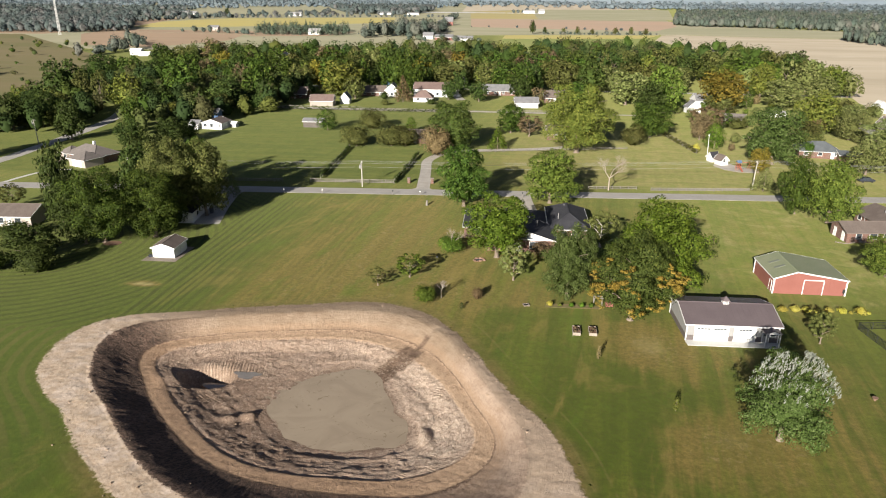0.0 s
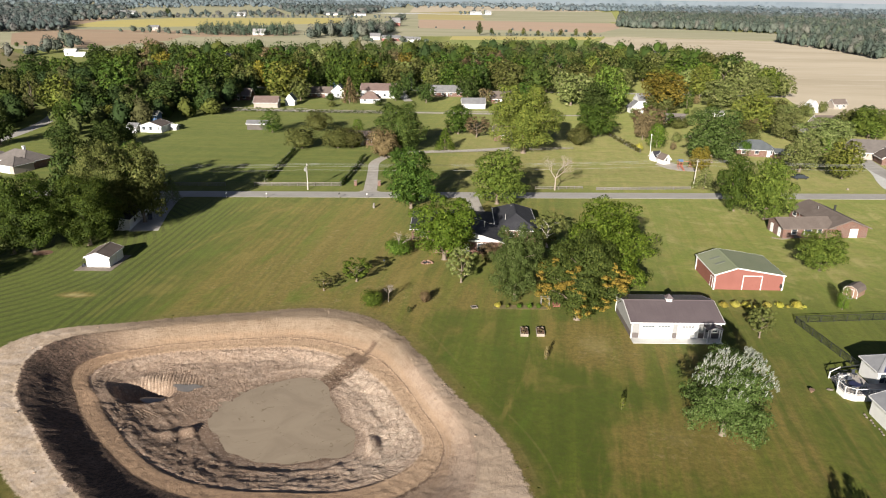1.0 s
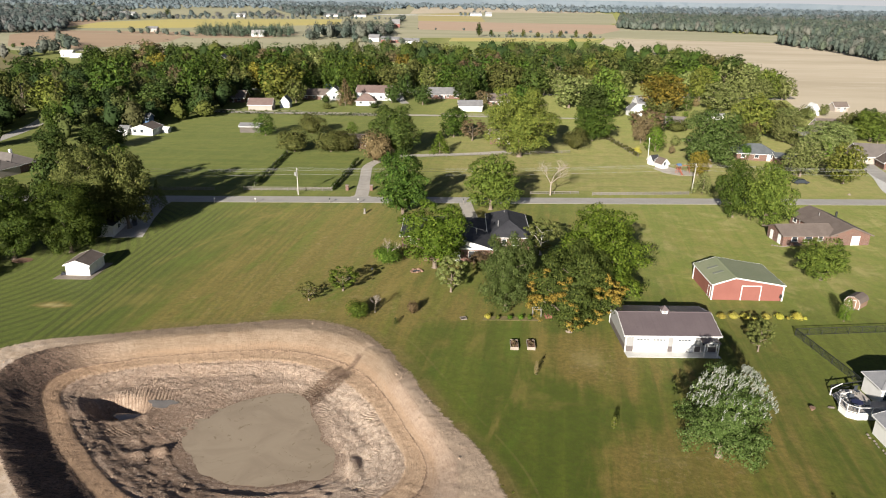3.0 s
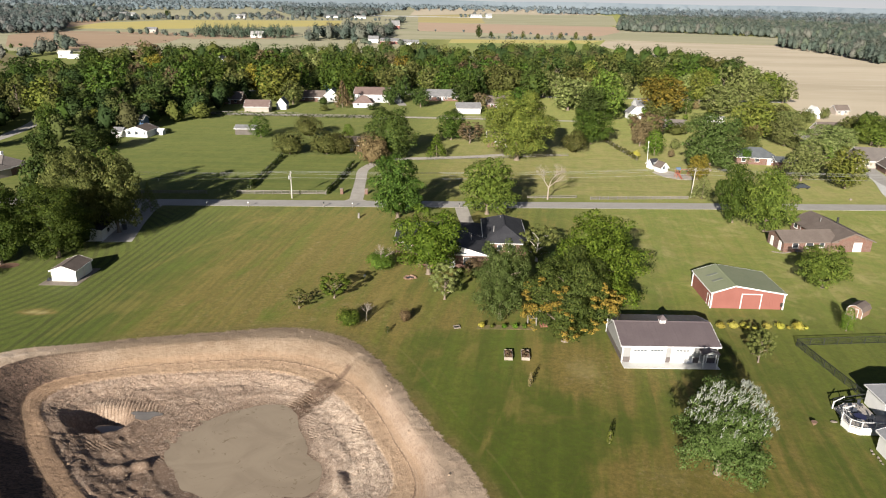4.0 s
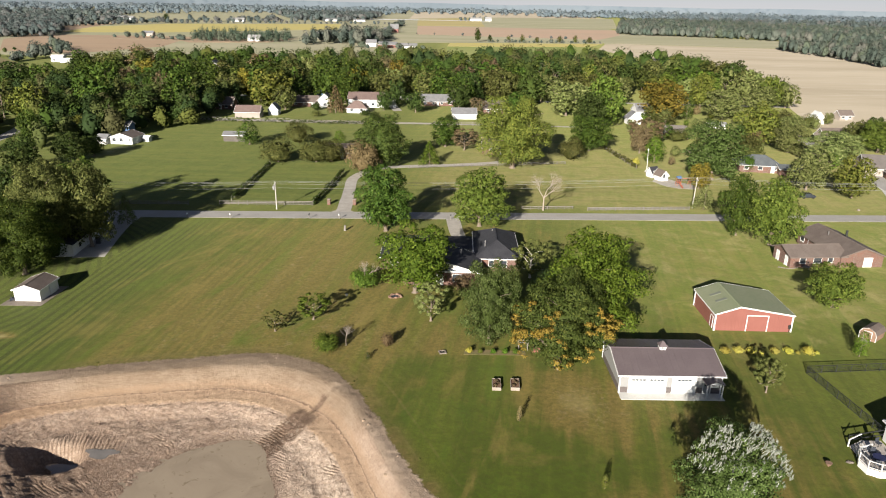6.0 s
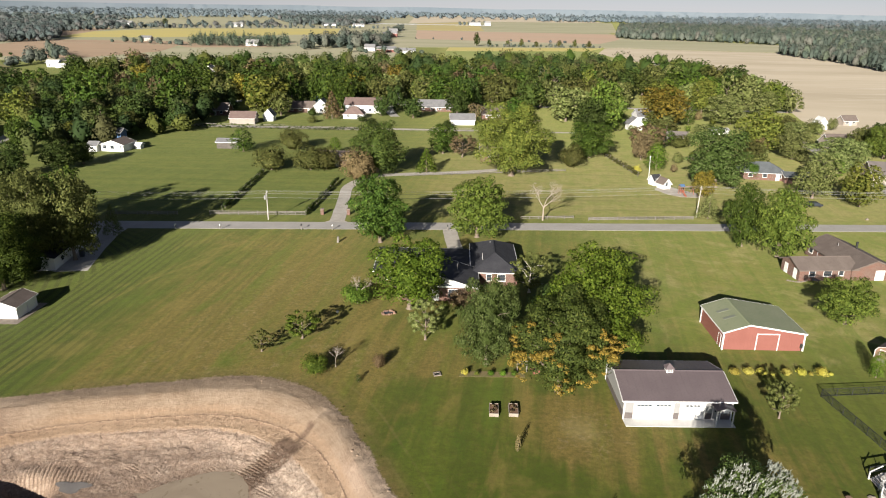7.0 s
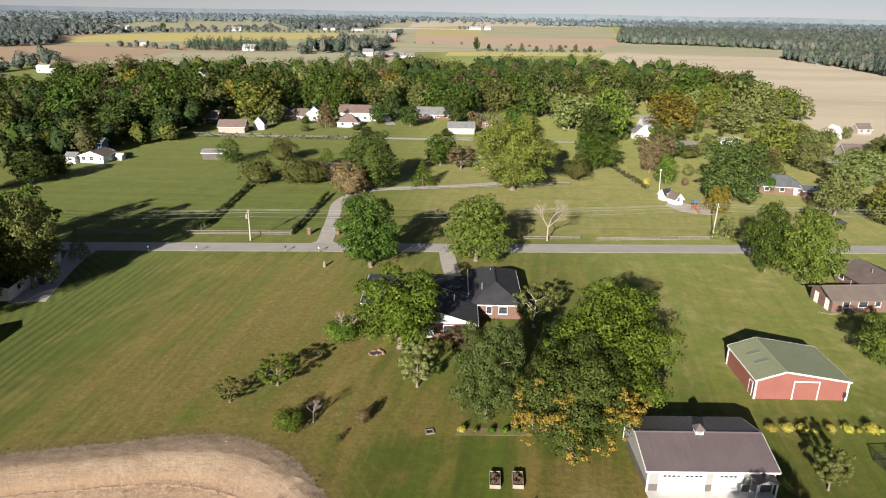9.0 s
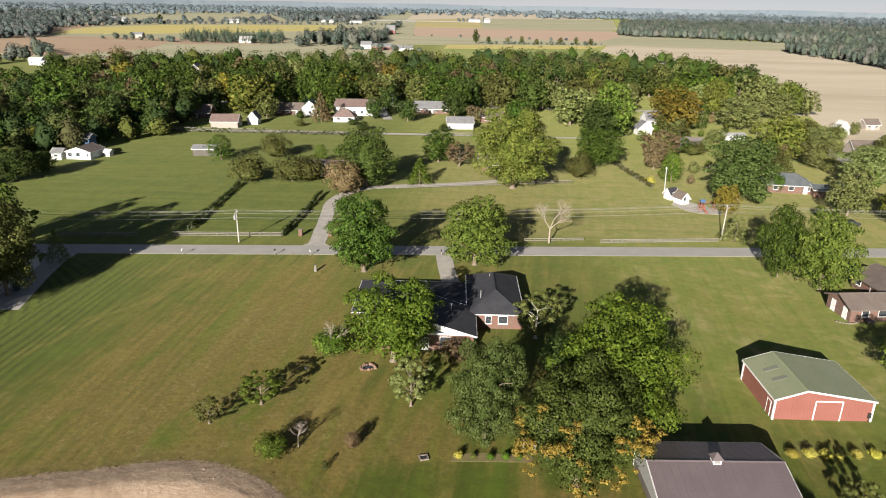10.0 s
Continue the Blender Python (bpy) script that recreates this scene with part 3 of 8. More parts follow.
LEAF = {
    "green": leaf_mat("green leaves", (0.056, 0.092, 0.013), (0.085, 0.128, 0.017), (0.13, 0.168, 0.026)),
    "dark": leaf_mat("dark green leaves", (0.032, 0.0485, 0.0115), (0.045, 0.064, 0.0145), (0.062, 0.0815, 0.02)),
    "bright": leaf_mat("bright green leaves", (0.05808, 0.1038, 0.01056), (0.08624, 0.1364, 0.01496), (0.1276, 0.1716, 0.02288)),
    "lime": leaf_mat("yellow green leaves", (0.0945, 0.117, 0.0216), (0.135, 0.1485, 0.027), (0.18, 0.1755, 0.036)),
    "olive": leaf_mat("olive leaves", (0.0684, 0.0756, 0.02066), (0.0936, 0.0972, 0.02685), (0.1242, 0.117, 0.03718)),
    "grey": leaf_mat("grey green leaves", (0.115, 0.138, 0.04), (0.16, 0.18, 0.058), (0.22, 0.225, 0.09)),
    "silvergreen": leaf_mat("green leaves with grey sides", (0.048, 0.072, 0.016), (0.07, 0.1, 0.024), (0.115, 0.138, 0.052)),
    "silver": leaf_mat("silver backed leaves", (0.208, 0.224, 0.176), (0.264, 0.28, 0.232), (0.36, 0.368, 0.32)),
    "orange": leaf_mat("orange and olive leaves", (0.12, 0.108, 0.02), (0.168, 0.13, 0.02), (0.215, 0.158, 0.026)),
    "gold": leaf_mat("gold autumn leaves", (0.2, 0.145, 0.028), (0.25, 0.175, 0.032), (0.31, 0.215, 0.045)),
    "rust": leaf_mat("rust brown leaves", (0.108, 0.08, 0.044), (0.135, 0.095, 0.05), (0.17, 0.122, 0.068)),
    "tan": leaf_mat("tan dry leaves", (0.17, 0.125, 0.06), (0.145, 0.105, 0.05), (0.21, 0.16, 0.08)),
    "yellow": leaf_mat("yellow shrub leaves", (0.36, 0.31, 0.05), (0.44, 0.39, 0.09), (0.26, 0.27, 0.05)),
    "moss": leaf_mat("moss green leaves", (0.07, 0.1, 0.017), (0.105, 0.138, 0.022), (0.15, 0.17, 0.032)),
    "maple": leaf_mat("dark maple leaves", (0.0352, 0.05984, 0.00968), (0.0528, 0.08448, 0.0132), (0.0924, 0.125, 0.01936)),
    "deep": leaf_mat("deep olive leaves", (0.04, 0.056, 0.012), (0.058, 0.076, 0.016), (0.09, 0.102, 0.022)),
    "mixed": wood_mat("mixed wood leaves", ((0.026, 0.042, 0.012), (0.038, 0.064, 0.012), (0.052, 0.068, 0.014), (0.028, 0.047, 0.015), (0.066, 0.08, 0.024), (0.042, 0.07, 0.013), (0.078, 0.088, 0.02), (0.06, 0.06, 0.024))),
    # haze is put into the next three leaf palettes: paler and bluer with distance
    "wood": wood_mat("field wood leaves with faint haze tint", ((0.05928, 0.07524, 0.06156), (0.0798, 0.09234, 0.0684), (0.06612, 0.08664, 0.0684), (0.09576, 0.1072, 0.08664), (0.0627, 0.07866, 0.0627), (0.1094, 0.1094, 0.0912), (0.0855, 0.1026, 0.07068))),
    "far": wood_mat("distant wood leaves tinted by haze", ((0.06612, 0.08322, 0.07752), (0.0798, 0.09462, 0.08436), (0.0684, 0.08778, 0.08436), (0.09576, 0.1026, 0.09804), (0.06612, 0.08208, 0.07752), (0.1003, 0.1003, 0.09462))),
    "blue": wood_mat("horizon wood leaves in haze blue", ((0.098, 0.124, 0.136), (0.112, 0.137, 0.146), (0.102, 0.128, 0.142), (0.122, 0.141, 0.148))),
    "fir": wood_mat("blue green needles", ((0.05, 0.075, 0.052), (0.062, 0.088, 0.06), (0.075, 0.098, 0.066), (0.088, 0.1, 0.07))),
}


# ---- mesh helpers ----
class Shape:
    """Collects vertices and faces of one mesh."""

    def __init__(self):
        self.v, self.f = [], []

    def box(self, x0, x1, y0, y1, z0, z1):
        b = len(self.v)
        self.v += [(x, y, z) for z in (z0, z1) for x, y in ((x0, y0), (x1, y0), (x1, y1), (x0, y1))]
        self.f += [tuple(b + i for i in q) for q in ((3, 2, 1, 0), (4, 5, 6, 7), (0, 1, 5, 4), (1, 2, 6, 5), (2, 3, 7, 6), (3, 0, 4, 7))]
        return self

    def prism(self, poly, a, b, axis="z"):
        """A polygon extruded from a to b; axis y takes (x, z) points, axis x takes (y, z) points."""
        k, n = len(self.v), len(poly)
        for h in (a, b):
            for p, q in poly:
                self.v.append((p, q, h) if axis == "z" else (p, h, q) if axis == "y" else (h, p, q))
        self.f += [tuple(k + i for i in reversed(range(n))), tuple(k + n + i for i in range(n))]
        self.f += [(k + i, k + (i + 1) % n, k + n + (i + 1) % n, k + n + i) for i in range(n)]
        return self

    def tube(self, p, q, r0, r1, n=6, cap=True):
        p, q = Vector(p), Vector(q)
        d = (q - p).normalized()
        a = d.orthogonal().normalized()
        c = d.cross(a)
        k = len(self.v)
        for o, r in ((p, r0), (q, r1)):
            for i in range(n):
                t = 2 * math.pi * i / n
                self.v.append(tuple(o + r * (math.cos(t) * a + math.sin(t) * c)))
        self.f += [(k + i, k + (i + 1) % n, k + n + (i + 1) % n, k + n + i) for i in range(n)]
        if cap:
            self.f += [tuple(k + i for i in reversed(range(n))), tuple(k + n + i for i in range(n))]
        return self

    def beam(self, p, q, w, h):
        """A square bar from p to q."""
        p, q = Vector(p), Vector(q)
        d = (q - p).normalized()
        s = d.cross(Vector((0, 0, 1)))
        s = s.normalized() * w / 2 if s.length > 1e-4 else Vector((w / 2, 0, 0))
        u = s.cross(d).normalized() * h / 2
        k = len(self.v)
        for o in (p, q):
            for e, g in ((-1, -1), (1, -1), (1, 1), (-1, 1)):
                self.v.append(tuple(o + e * s + g * u))
        self.f += [tuple(k + i for i in t) for t in ((3, 2, 1, 0), (4, 5, 6, 7), (0, 1, 5, 4), (1, 2, 6, 5), (2, 3, 7, 6), (3, 0, 4, 7))]
        return self

    def slab(self, quad, t):
        """A sheet with thickness t below the given outline."""
        k, n = len(self.v), len(quad)
        self.v += [tuple(p) for p in quad] + [(p[0], p[1], p[2] - t) for p in quad]
        self.f += [tuple(k + i for i in range(n)), tuple(k + n + i for i in reversed(range(n)))]
        self.f += [(k + i, k + n + i, k + n + (i + 1) % n, k + (i + 1) % n) for i in range(n)]
        return self

    def path(self, pts, r, n=4):
        """One connected thin tube along a line of points."""
        k = len(self.v)
        for i, p in enumerate(pts):
            d = (pts[min(i + 1, len(pts) - 1)] - pts[max(i - 1, 0)]).normalized()
            a = d.cross(Vector((0, 0, 1))).normalized()
            c = a.cross(d)
            self.v += [tuple(p + r * (math.cos(2 * math.pi * j / n) * a + math.sin(2 * math.pi * j / n) * c)) for j in range(n)]
        self.f += [(k + i * n + j, k + i * n + (j + 1) % n, k + (i + 1) * n + (j + 1) % n, k + (i + 1) * n + j) for i in range(len(pts) - 1) for j in range(n)]
        return self

    def lump(self, c, r, seed=0, n=8, m=5, rough=0.25):
        """An uneven rounded stone or clod."""
        rng = random.Random(seed)
        k = len(self.v)
        for j in range(m + 1):
            ph = math.pi * j / m
            for i in range(n):
                th = 2 * math.pi * i / n
                e = 1 + rough * (rng.random() - 0.5) * 2
                self.v.append((c[0] + r[0] * e * math.sin(ph) * math.cos(th), c[1] + r[1] * e * math.sin(ph) * math.sin(th), c[2] + r[2] * e * math.cos(ph)))
        for j in range(m):
            for i in range(n):
                self.f.append((k + j * n + i, k + (j + 1) * n + i, k + (j + 1) * n + (i + 1) % n, k + j * n + (i + 1) % n))
        return self

    def mesh(self, name, material=None):
        me = bpy.data.meshes.new(name)
        me.from_pydata(self.v, [], self.f)
        if material:
            me.materials.append(material)
        return me


def part(name, shape, material, parent, label="", at=None):
    me = shape if isinstance(shape, bpy.types.Mesh) else shape.mesh(name, material)
    ob = new(name, me)
    ob.parent = parent
    if at is not None:
        ob.matrix_basis = at
    if label:
        ob["label"] = label
    return ob


def thing(name, x, y, z=0.0, rz=0.0, label="", category="", group="", kind=""):
    ob = new(name)
    ob.empty_display_size = 0.3
    ob.matrix_basis = pose(x, y, z, 0, 0, rz)
    return tagged(ob, label, category, group, kind)


def setting(name, shape, material, label, category):
    ob = new(name, shape if isinstance(shape, bpy.types.Mesh) else shape.mesh(name, material))
    return tagged(ob, label, category, kind="structure")


# ---- ground with the dug basin ----
CENTRE = (-27.0, 79.0)
EDGE_GRASS = (29.4, 26.3, 26.6, 27.7, 26.9, 25.1, 26.4, 31.0, 40.6, 38.2, 30.0, 27.6, 27.6, 31.1, 34.3, 40.3, 47.0, 38.3)
EDGE_BANK = (27.1, 24.6, 24.9, 24.9, 23.6, 22.3, 23.4, 27.8, 35.2, 30.6, 25.0, 23.1, 23.5, 25.1, 28.1, 32.6, 37.2, 33.5)
EDGE_TOE = (24.5, 22.3, 21.6, 20.6, 19.8, 19.2, 20.4, 24.2, 29.0, 22.8, 18.7, 17.0, 17.0, 17.9, 19.5, 22.8, 28.3, 29.4)
EDGE_BENCH = (22.3, 19.8, 18.6, 17.9, 17.2, 17.0, 18.2, 21.8, 26.3, 19.4, 15.8, 14.4, 14.4, 15.2, 16.7, 19.3, 24.3, 26.6)
EDGE_FLOOR = (18.6, 16.6, 15.6, 14.8, 14.2, 14.0, 15.4, 18.6, 21.0, 14.2, 10.8, 9.4, 9.2, 9.8, 11.0, 13.2, 17.6, 20.5)
LEVELS = ((0.0, -3.75), (0.45, -3.55), (1.0, -3.3), (1.97, -2.45), (2.03, -2.2), (2.96, -2.02), (3.04, -1.9), (4.0, 0.1), (4.5, 0.1), (5.0, 0.01), (5.4, 0.0))


def around(table, a):
    """A smooth closed curve through evenly spaced radii."""
    n = len(table)
    u = (a / (2 * math.pi)) % 1.0 * n
    i = int(u)
    f = u - i
    p0, p1, p2, p3 = (table[(i + k) % n] for k in (-1, 0, 1, 2))
    return p1 + 0.5 * f * (p2 - p0 + f * (2 * p0 - 5 * p1 + 4 * p2 - p3 + f * (3 * (p1 - p2) + p3 - p0)))


def basin_at(x, y):
    dx, dy = x - CENTRE[0], y - CENTRE[1]
    r, a = math.hypot(dx, dy), math.atan2(dy, dx)
    if r > 70:
        return 12.0, a
    e = [0.0] + [around(t, a) for t in (EDGE_FLOOR, EDGE_BENCH, EDGE_TOE, EDGE_BANK, EDGE_GRASS)]
    for k in range(5):
        if r < e[k + 1]:
            return k + (r - e[k]) / (e[k + 1] - e[k]), a
    return 5.0 + (r - e[5]) / 4.0, a


def blob(x, y, cx, cy, rx, ry):
    return math.exp(-((x - cx) / rx) ** 2 - ((y - cy) / ry) ** 2)


WATER_MID, WATER_R = (-20.0, 78.0), (6.7, 6.3, 6.4, 7.2, 9.6, 10.8, 10.9, 10.6, 10.7, 10.3, 11.2, 10.3, 9.6, 9.3, 9.1, 9.0, 9.3, 10.1, 11.0, 9.3)


def height(x, y):
    s, a = basin_at(x, y)
    z = LEVELS[-1][1]
    for (s0, z0), (s1, z1) in zip(LEVELS, LEVELS[1:]):
        if s < s1:
            f = max(0.0, (s - s0) / (s1 - s0))
            z = z0 + (z1 - z0) * (f * f * (3 - 2 * f) * 0.5 + f * 0.5)
            break
    if s < 5.2:
        rough = 0.05 + 0.06 * (s < 1.9) + 0.01 * (s > 3.9)
        z += rough * noise.fractal(Vector((x * 0.6, y * 0.6, 0)), 0.6, 2.1, 5)
        if s < 1.95:
            z += 0.1 * abs(noise.noise(Vector((x * 0.9, y * 1.3, 9)))) + 0.12 * abs(noise.noise(Vector((x * 2.1, y * 1.7, 4))))
        if s < 4.1:
            # ruts left by machines run round the slopes
            z += 0.11 * noise.noise(Vector((a * 3.5, s * 13.0, 3.0))) * (1.0 if s < 2.1 else 0.3)
            z += 0.06 * noise.noise(Vector((a * 40.0, s * 3.0, 7.0))) * (s > 1.2)
        # bucket marks beside the crater and clod ridges on the near floor
        z += 0.1 * math.sin(8.0 * (x + 0.25 * y)) * blob(x, y, -40.4, 86.0, 3.6, 2.0)
        if 0.7 < s < 1.95 and y < 80:
            z += 0.22 * max(0.0, noise.noise(Vector((a * 4.0, s * 12.0, 2.0))) - 0.05) + 0.1 * max(0.0, noise.noise(Vector((x * 1.5, y * 1.5, 6.0))) - 0.25)
        # crater with a sump, clods beside the water, drain cut down the bank
        z -= 2.6 * math.exp(-(((x + 42.8) / 3.4) ** 2 + ((y - 84.0) / 2.4) ** 2) ** 2) - 0.7 * blob(x, y, -47.0, 82.4, 2.2, 2.4)
        z += 0.7 * blob(x, y, -35.0, 73.6, 1.2, 0.8) + 0.6 * blob(x, y, -32.5, 74.8, 1.0, 0.7) - 0.5 * blob(x, y, -33.6, 73.4, 0.9, 0.7)
        z += 0.55 * blob(x, y, -8.4, 72.6, 1.0, 1.6) - 0.3 * blob(x, y, -7.2, 73.0, 0.6, 1.4)
        cut = abs((x + 13.2) * 0.80 - (y - 92.2) * 0.60)
        if abs((x + 13.2) * 0.60 + (y - 92.2) * 0.80) < 6.5 and cut < 1.2:
            z -= 0.22 * (1 - cut / 1.2)
        wx, wy = x - WATER_MID[0], y - WATER_MID[1]
        edge = around(WATER_R, math.atan2(wy, wx)) - math.hypot(wx, wy)
        if edge > -2.0:
            z = min(z, -3.6 - 0.1 * edge + 0.05 * noise.fractal(Vector((x * 0.3, y * 0.3, 5)), 0.8, 2.0, 3))
        elif s < 1.6:
            z = max(z, -3.5) if math.hypot(x + 42.0, y - 83.3) > 6 else z
    return z


def lerp_line(a, b, step):
    n = max(1, int(round((b - a) / step)))
    return [a + (b - a) * i / n for i in range(n)]


def build_ground():
    xs = [-7000, -4000, -2500, -1500, -900, -600, -400, -300, -240, -200] + lerp_line(-170, -112, 8) + lerp_line(-112, -74, 2) + lerp_line(-74, 20, 0.27) + lerp_line(20, 112, 2) + lerp_line(112, 180, 8) + [200, 240, 300, 400, 600, 900, 1500, 2500, 4000, 7000]
    ys = [-7000, -3000, -1200, -500, -200, -60, -20, 0, 10, 20, 30, 38] + lerp_line(43, 107, 0.27) + lerp_line(107, 185, 2) + lerp_line(185, 260, 6) + [260, 280, 300, 330, 380, 450, 550, 700, 900, 1300, 2000, 3000, 4500, 7000]
    nx, ny = len(xs), len(ys)
    verts, basin, turn, dry, mown, pale, top, wet, chalk, flute = [], [], [], [], [], [], [], [], [], []
    for y in ys:
        for x in xs:
            s, a = basin_at(x, y)
            verts.append((x, y, height(x, y)))
            basin.append(s)
            turn.append(a)
            d = 0.75
            if abs(x) < 200 and y < 400:
                d = 0.33 + 0.85 * blob(x, y, -22, 134, 22, 30) + 0.2 * blob(x, y, -28, 112, 16, 12) + 0.55 * blob(x, y, -4, 112, 20, 9) + 0.3 * blob(x, y, -32, 120, 14, 25) + 0.3 * blob(x, y, -20, 166, 40, 6)
                d += 1.6 * blob(x, y, 24.0, 94, 6.5, 9) + 1.3 * blob(x, y, 29, 71, 7, 6) + 0.5 * blob(x, y, 40, 80, 8, 8) + 0.6 * blob(x, y, 60, 152, 12, 10) + 0.4 * blob(x, y, 48, 168, 5, 10)
                d += 2.6 * blob(x, y, -65.5, 109.5, 4.4, 1.5) + 1.3 * blob(x, y, 17, 214, 14, 9) + 0.45 * blob(x, y, 40, 210, 14, 20) + 0.25 * blob(x, y, 35, 60, 20, 12)
                d -= 0.45 * blob(x, y, 18, 80, 14, 14) + 0.3 * blob(x, y, -34, 152, 6, 16) + 0.4 * blob(x, y, 72, 100, 12, 8) + 0.35 * blob(x, y, -70, 105, 18, 18)
                d -= 0.3 * blob(x, y, -75, 230, 40, 50) + 0.15 * blob(x, y, 34, 150, 14, 18) + 0.3 * blob(x, y, 3, 103, 12, 3) + 0.25 * blob(x, y, -72, 62, 8, 14)
            dry.append(d)
            m = 0.0
            if -120 < x < -30 and 40 < y < 178:
                m = max(0.0, min(1.0, (-46 - x + 0.06 * (y - 130)) / 11)) * max(0.0, min(1.0, (174 - y) / 14))
                m *= 0.6 + 0.4 * max(0.0, min(1.0, (y - 84) / 14))
                m = max(m, 0.22 * blob(x, y, -36, 132, 12, 40))
            m *= 1 - 0.85 * blob(x, y, -65.5, 109.5, 4.4, 1.5)
            mown.append(min(1.0, m))
            deg = math.degrees(a) % 360
            pale.append(max(0.0, min(1.0, (deg - 140) / 20)) * max(0.0, min(1.0, (350 - deg) / 40)) if deg > 60 else 0.25)
            # mask of the dark topsoil and the painted shade, on the side facing away
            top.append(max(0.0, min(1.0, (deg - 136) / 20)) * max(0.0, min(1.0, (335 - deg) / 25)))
            w = 0.0
            if s < 2.3:
                w = 0.7 * max(0.0, min(1.0, (deg - 165) / 25)) * max(0.0, min(1.0, (305 - deg) / 25)) * max(0.0, min(1.0, (s - 0.35) / 0.4)) * (1 if s < 1.8 else 0.3)
                w = max(w, 0.8 * blob(x, y, -13, 92, 3.2, 2.2), 0.8 * blob(x, y, -40, 79, 11, 8))
                wx, wy = x - WATER_MID[0], y - WATER_MID[1]
                e = math.hypot(wx, wy) - around(WATER_R, math.atan2(wy, wx))
                w = max(w, 0.75 * math.exp(-(max(e, 0) / 0.9) ** 2))
            cut = abs((x + 13.2) * 0.80 - (y - 92.2) * 0.60) + 0.5 * noise.noise(Vector((x * 0.7, y * 0.7, 1)))
            run = (x + 13.2) * 0.60 + (y - 92.2) * 0.80
            if s < 3.6 and -9 < run < 6:
                w = max(w, min(1.0, max(0.0, (2.1 if run < 1.5 else 0.7) - cut) * 2.2))
            flute.append(min(1.0, 1.6 * blob(x, y, -40.2, 86.4, 3.6, 2.0)))
            wet.append(w)
            chalk.append(min(1.0, blob(x, y, -4, 74, 8, 15) + 0.8 * blob(x, y, -9, 90, 8, 8) + 0.3 * blob(x, y, -24, 93, 20, 6) + 0.6 * blob(x, y, 4, 66, 9, 16)) * max(0.25, min(1.0, 2.6 - s)) if s < 5.2 else 0.0)
    faces = [(j * nx + i, j * nx + i + 1, (j + 1) * nx + i + 1, (j + 1) * nx + i) for j in range(ny - 1) for i in range(nx - 1)]
    me = bpy.data.meshes.new("ground")
    me.from_pydata(verts, [], faces)
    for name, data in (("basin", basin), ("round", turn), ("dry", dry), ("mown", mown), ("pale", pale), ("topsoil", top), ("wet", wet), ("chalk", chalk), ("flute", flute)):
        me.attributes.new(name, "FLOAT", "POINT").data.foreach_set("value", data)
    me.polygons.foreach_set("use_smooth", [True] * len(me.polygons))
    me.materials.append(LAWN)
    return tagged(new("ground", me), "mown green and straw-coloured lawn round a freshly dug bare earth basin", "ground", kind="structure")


PUDDLE = stuff_mat("grey puddle water", (0.16, 0.145, 0.13), (0.2, 0.18, 0.16), None, 0.5, 3.0, 0.06, 0.02, 0.005, spec=0.8)
build_ground()
w = Shape()
ring = [(WATER_MID[0] + (around(WATER_R, 2 * math.pi * i / 96) + 2.2) * math.cos(2 * math.pi * i / 96), WATER_MID[1] + (around(WATER_R, 2 * math.pi * i / 96) + 2.2) * math.sin(2 * math.pi * i / 96)) for i in range(96)]
w.v = [(x, y, -3.6) for x, y in ring]
w.f = [tuple(range(96))]
setting("water", w, WATER, "still muddy brown water in the bottom of the basin", "water")
for nm, cx, cy, rx, ry, zz in (("puddle", -40.6, 83.8, 2.8, 1.5, -5.0), ("puddle", -37.0, 85.2, 1.9, 1.0, -3.36)):
    w = Shape()
    w.v = [(cx + rx * math.cos(t * 0.2618) * (1 + 0.25 * math.sin(0.785 * t) + 0.12 * math.sin(1.309 * t + 1)), cy + ry * math.sin(t * 0.2618) * (1 + 0.25 * math.sin(0.785 * t) + 0.12 * math.sin(1.309 * t + 1)), zz) for t in range(24)]
    w.f = [tuple(range(24))]
    setting(nm, w, PUDDLE, "small puddle of grey water in the basin floor", "water")


# ---- roads and drives ----
def ribbon(pts, width, z, t=0.12):
    """A paved strip along a line, with its edges a step above the grass."""
    s = Shape()
    line = [Vector((*p, 0)) for p in pts]
    left, right = [], []
    for i, p in enumerate(line):
        d = (line[min(i + 1, len(line) - 1)] - line[max(i - 1, 0)]).normalized()
        side = Vector((-d.y, d.x, 0)) * (width if not isinstance(width, (list, tuple)) else width[i]) / 2
        left.append(p + side)
        right.append(p - side)
    for a, b in zip(left, right):
        s.v += [(a.x, a.y, z), (b.x, b.y, z), (a.x, a.y, z - t), (b.x, b.y, z - t)]
    for i in range(len(line) - 1):
        k, m = 4 * i, 4 * i + 4
        s.f += [(k + 1, m + 1, m, k), (k, m, m + 2, k + 2), (k + 3, m + 3, m + 1, k + 1)]
    return s


def bend(pts, n=6):
    """A smooth line through the points."""
    out = []
    for i in range(len(pts) - 1):
        p0, p1, p2, p3 = pts[max(i - 1, 0)], pts[i], pts[i + 1], pts[min(i + 2, len(pts) - 1)]
        for k in range(n):
            f = k / n
            out.append(tuple(p1[c] + 0.5 * f * (p2[c] - p0[c] + f * (2 * p0[c] - 5 * p1[c] + 4 * p2[c] - p3[c] + f * (3 * (p1[c] - p2[c]) + p3[c] - p0[c]))) for c in (0, 1)))
    return out + [pts[-1]]


def road_y(x):
    """The middle of the country road."""
    return 178.2 + 0.049 * x


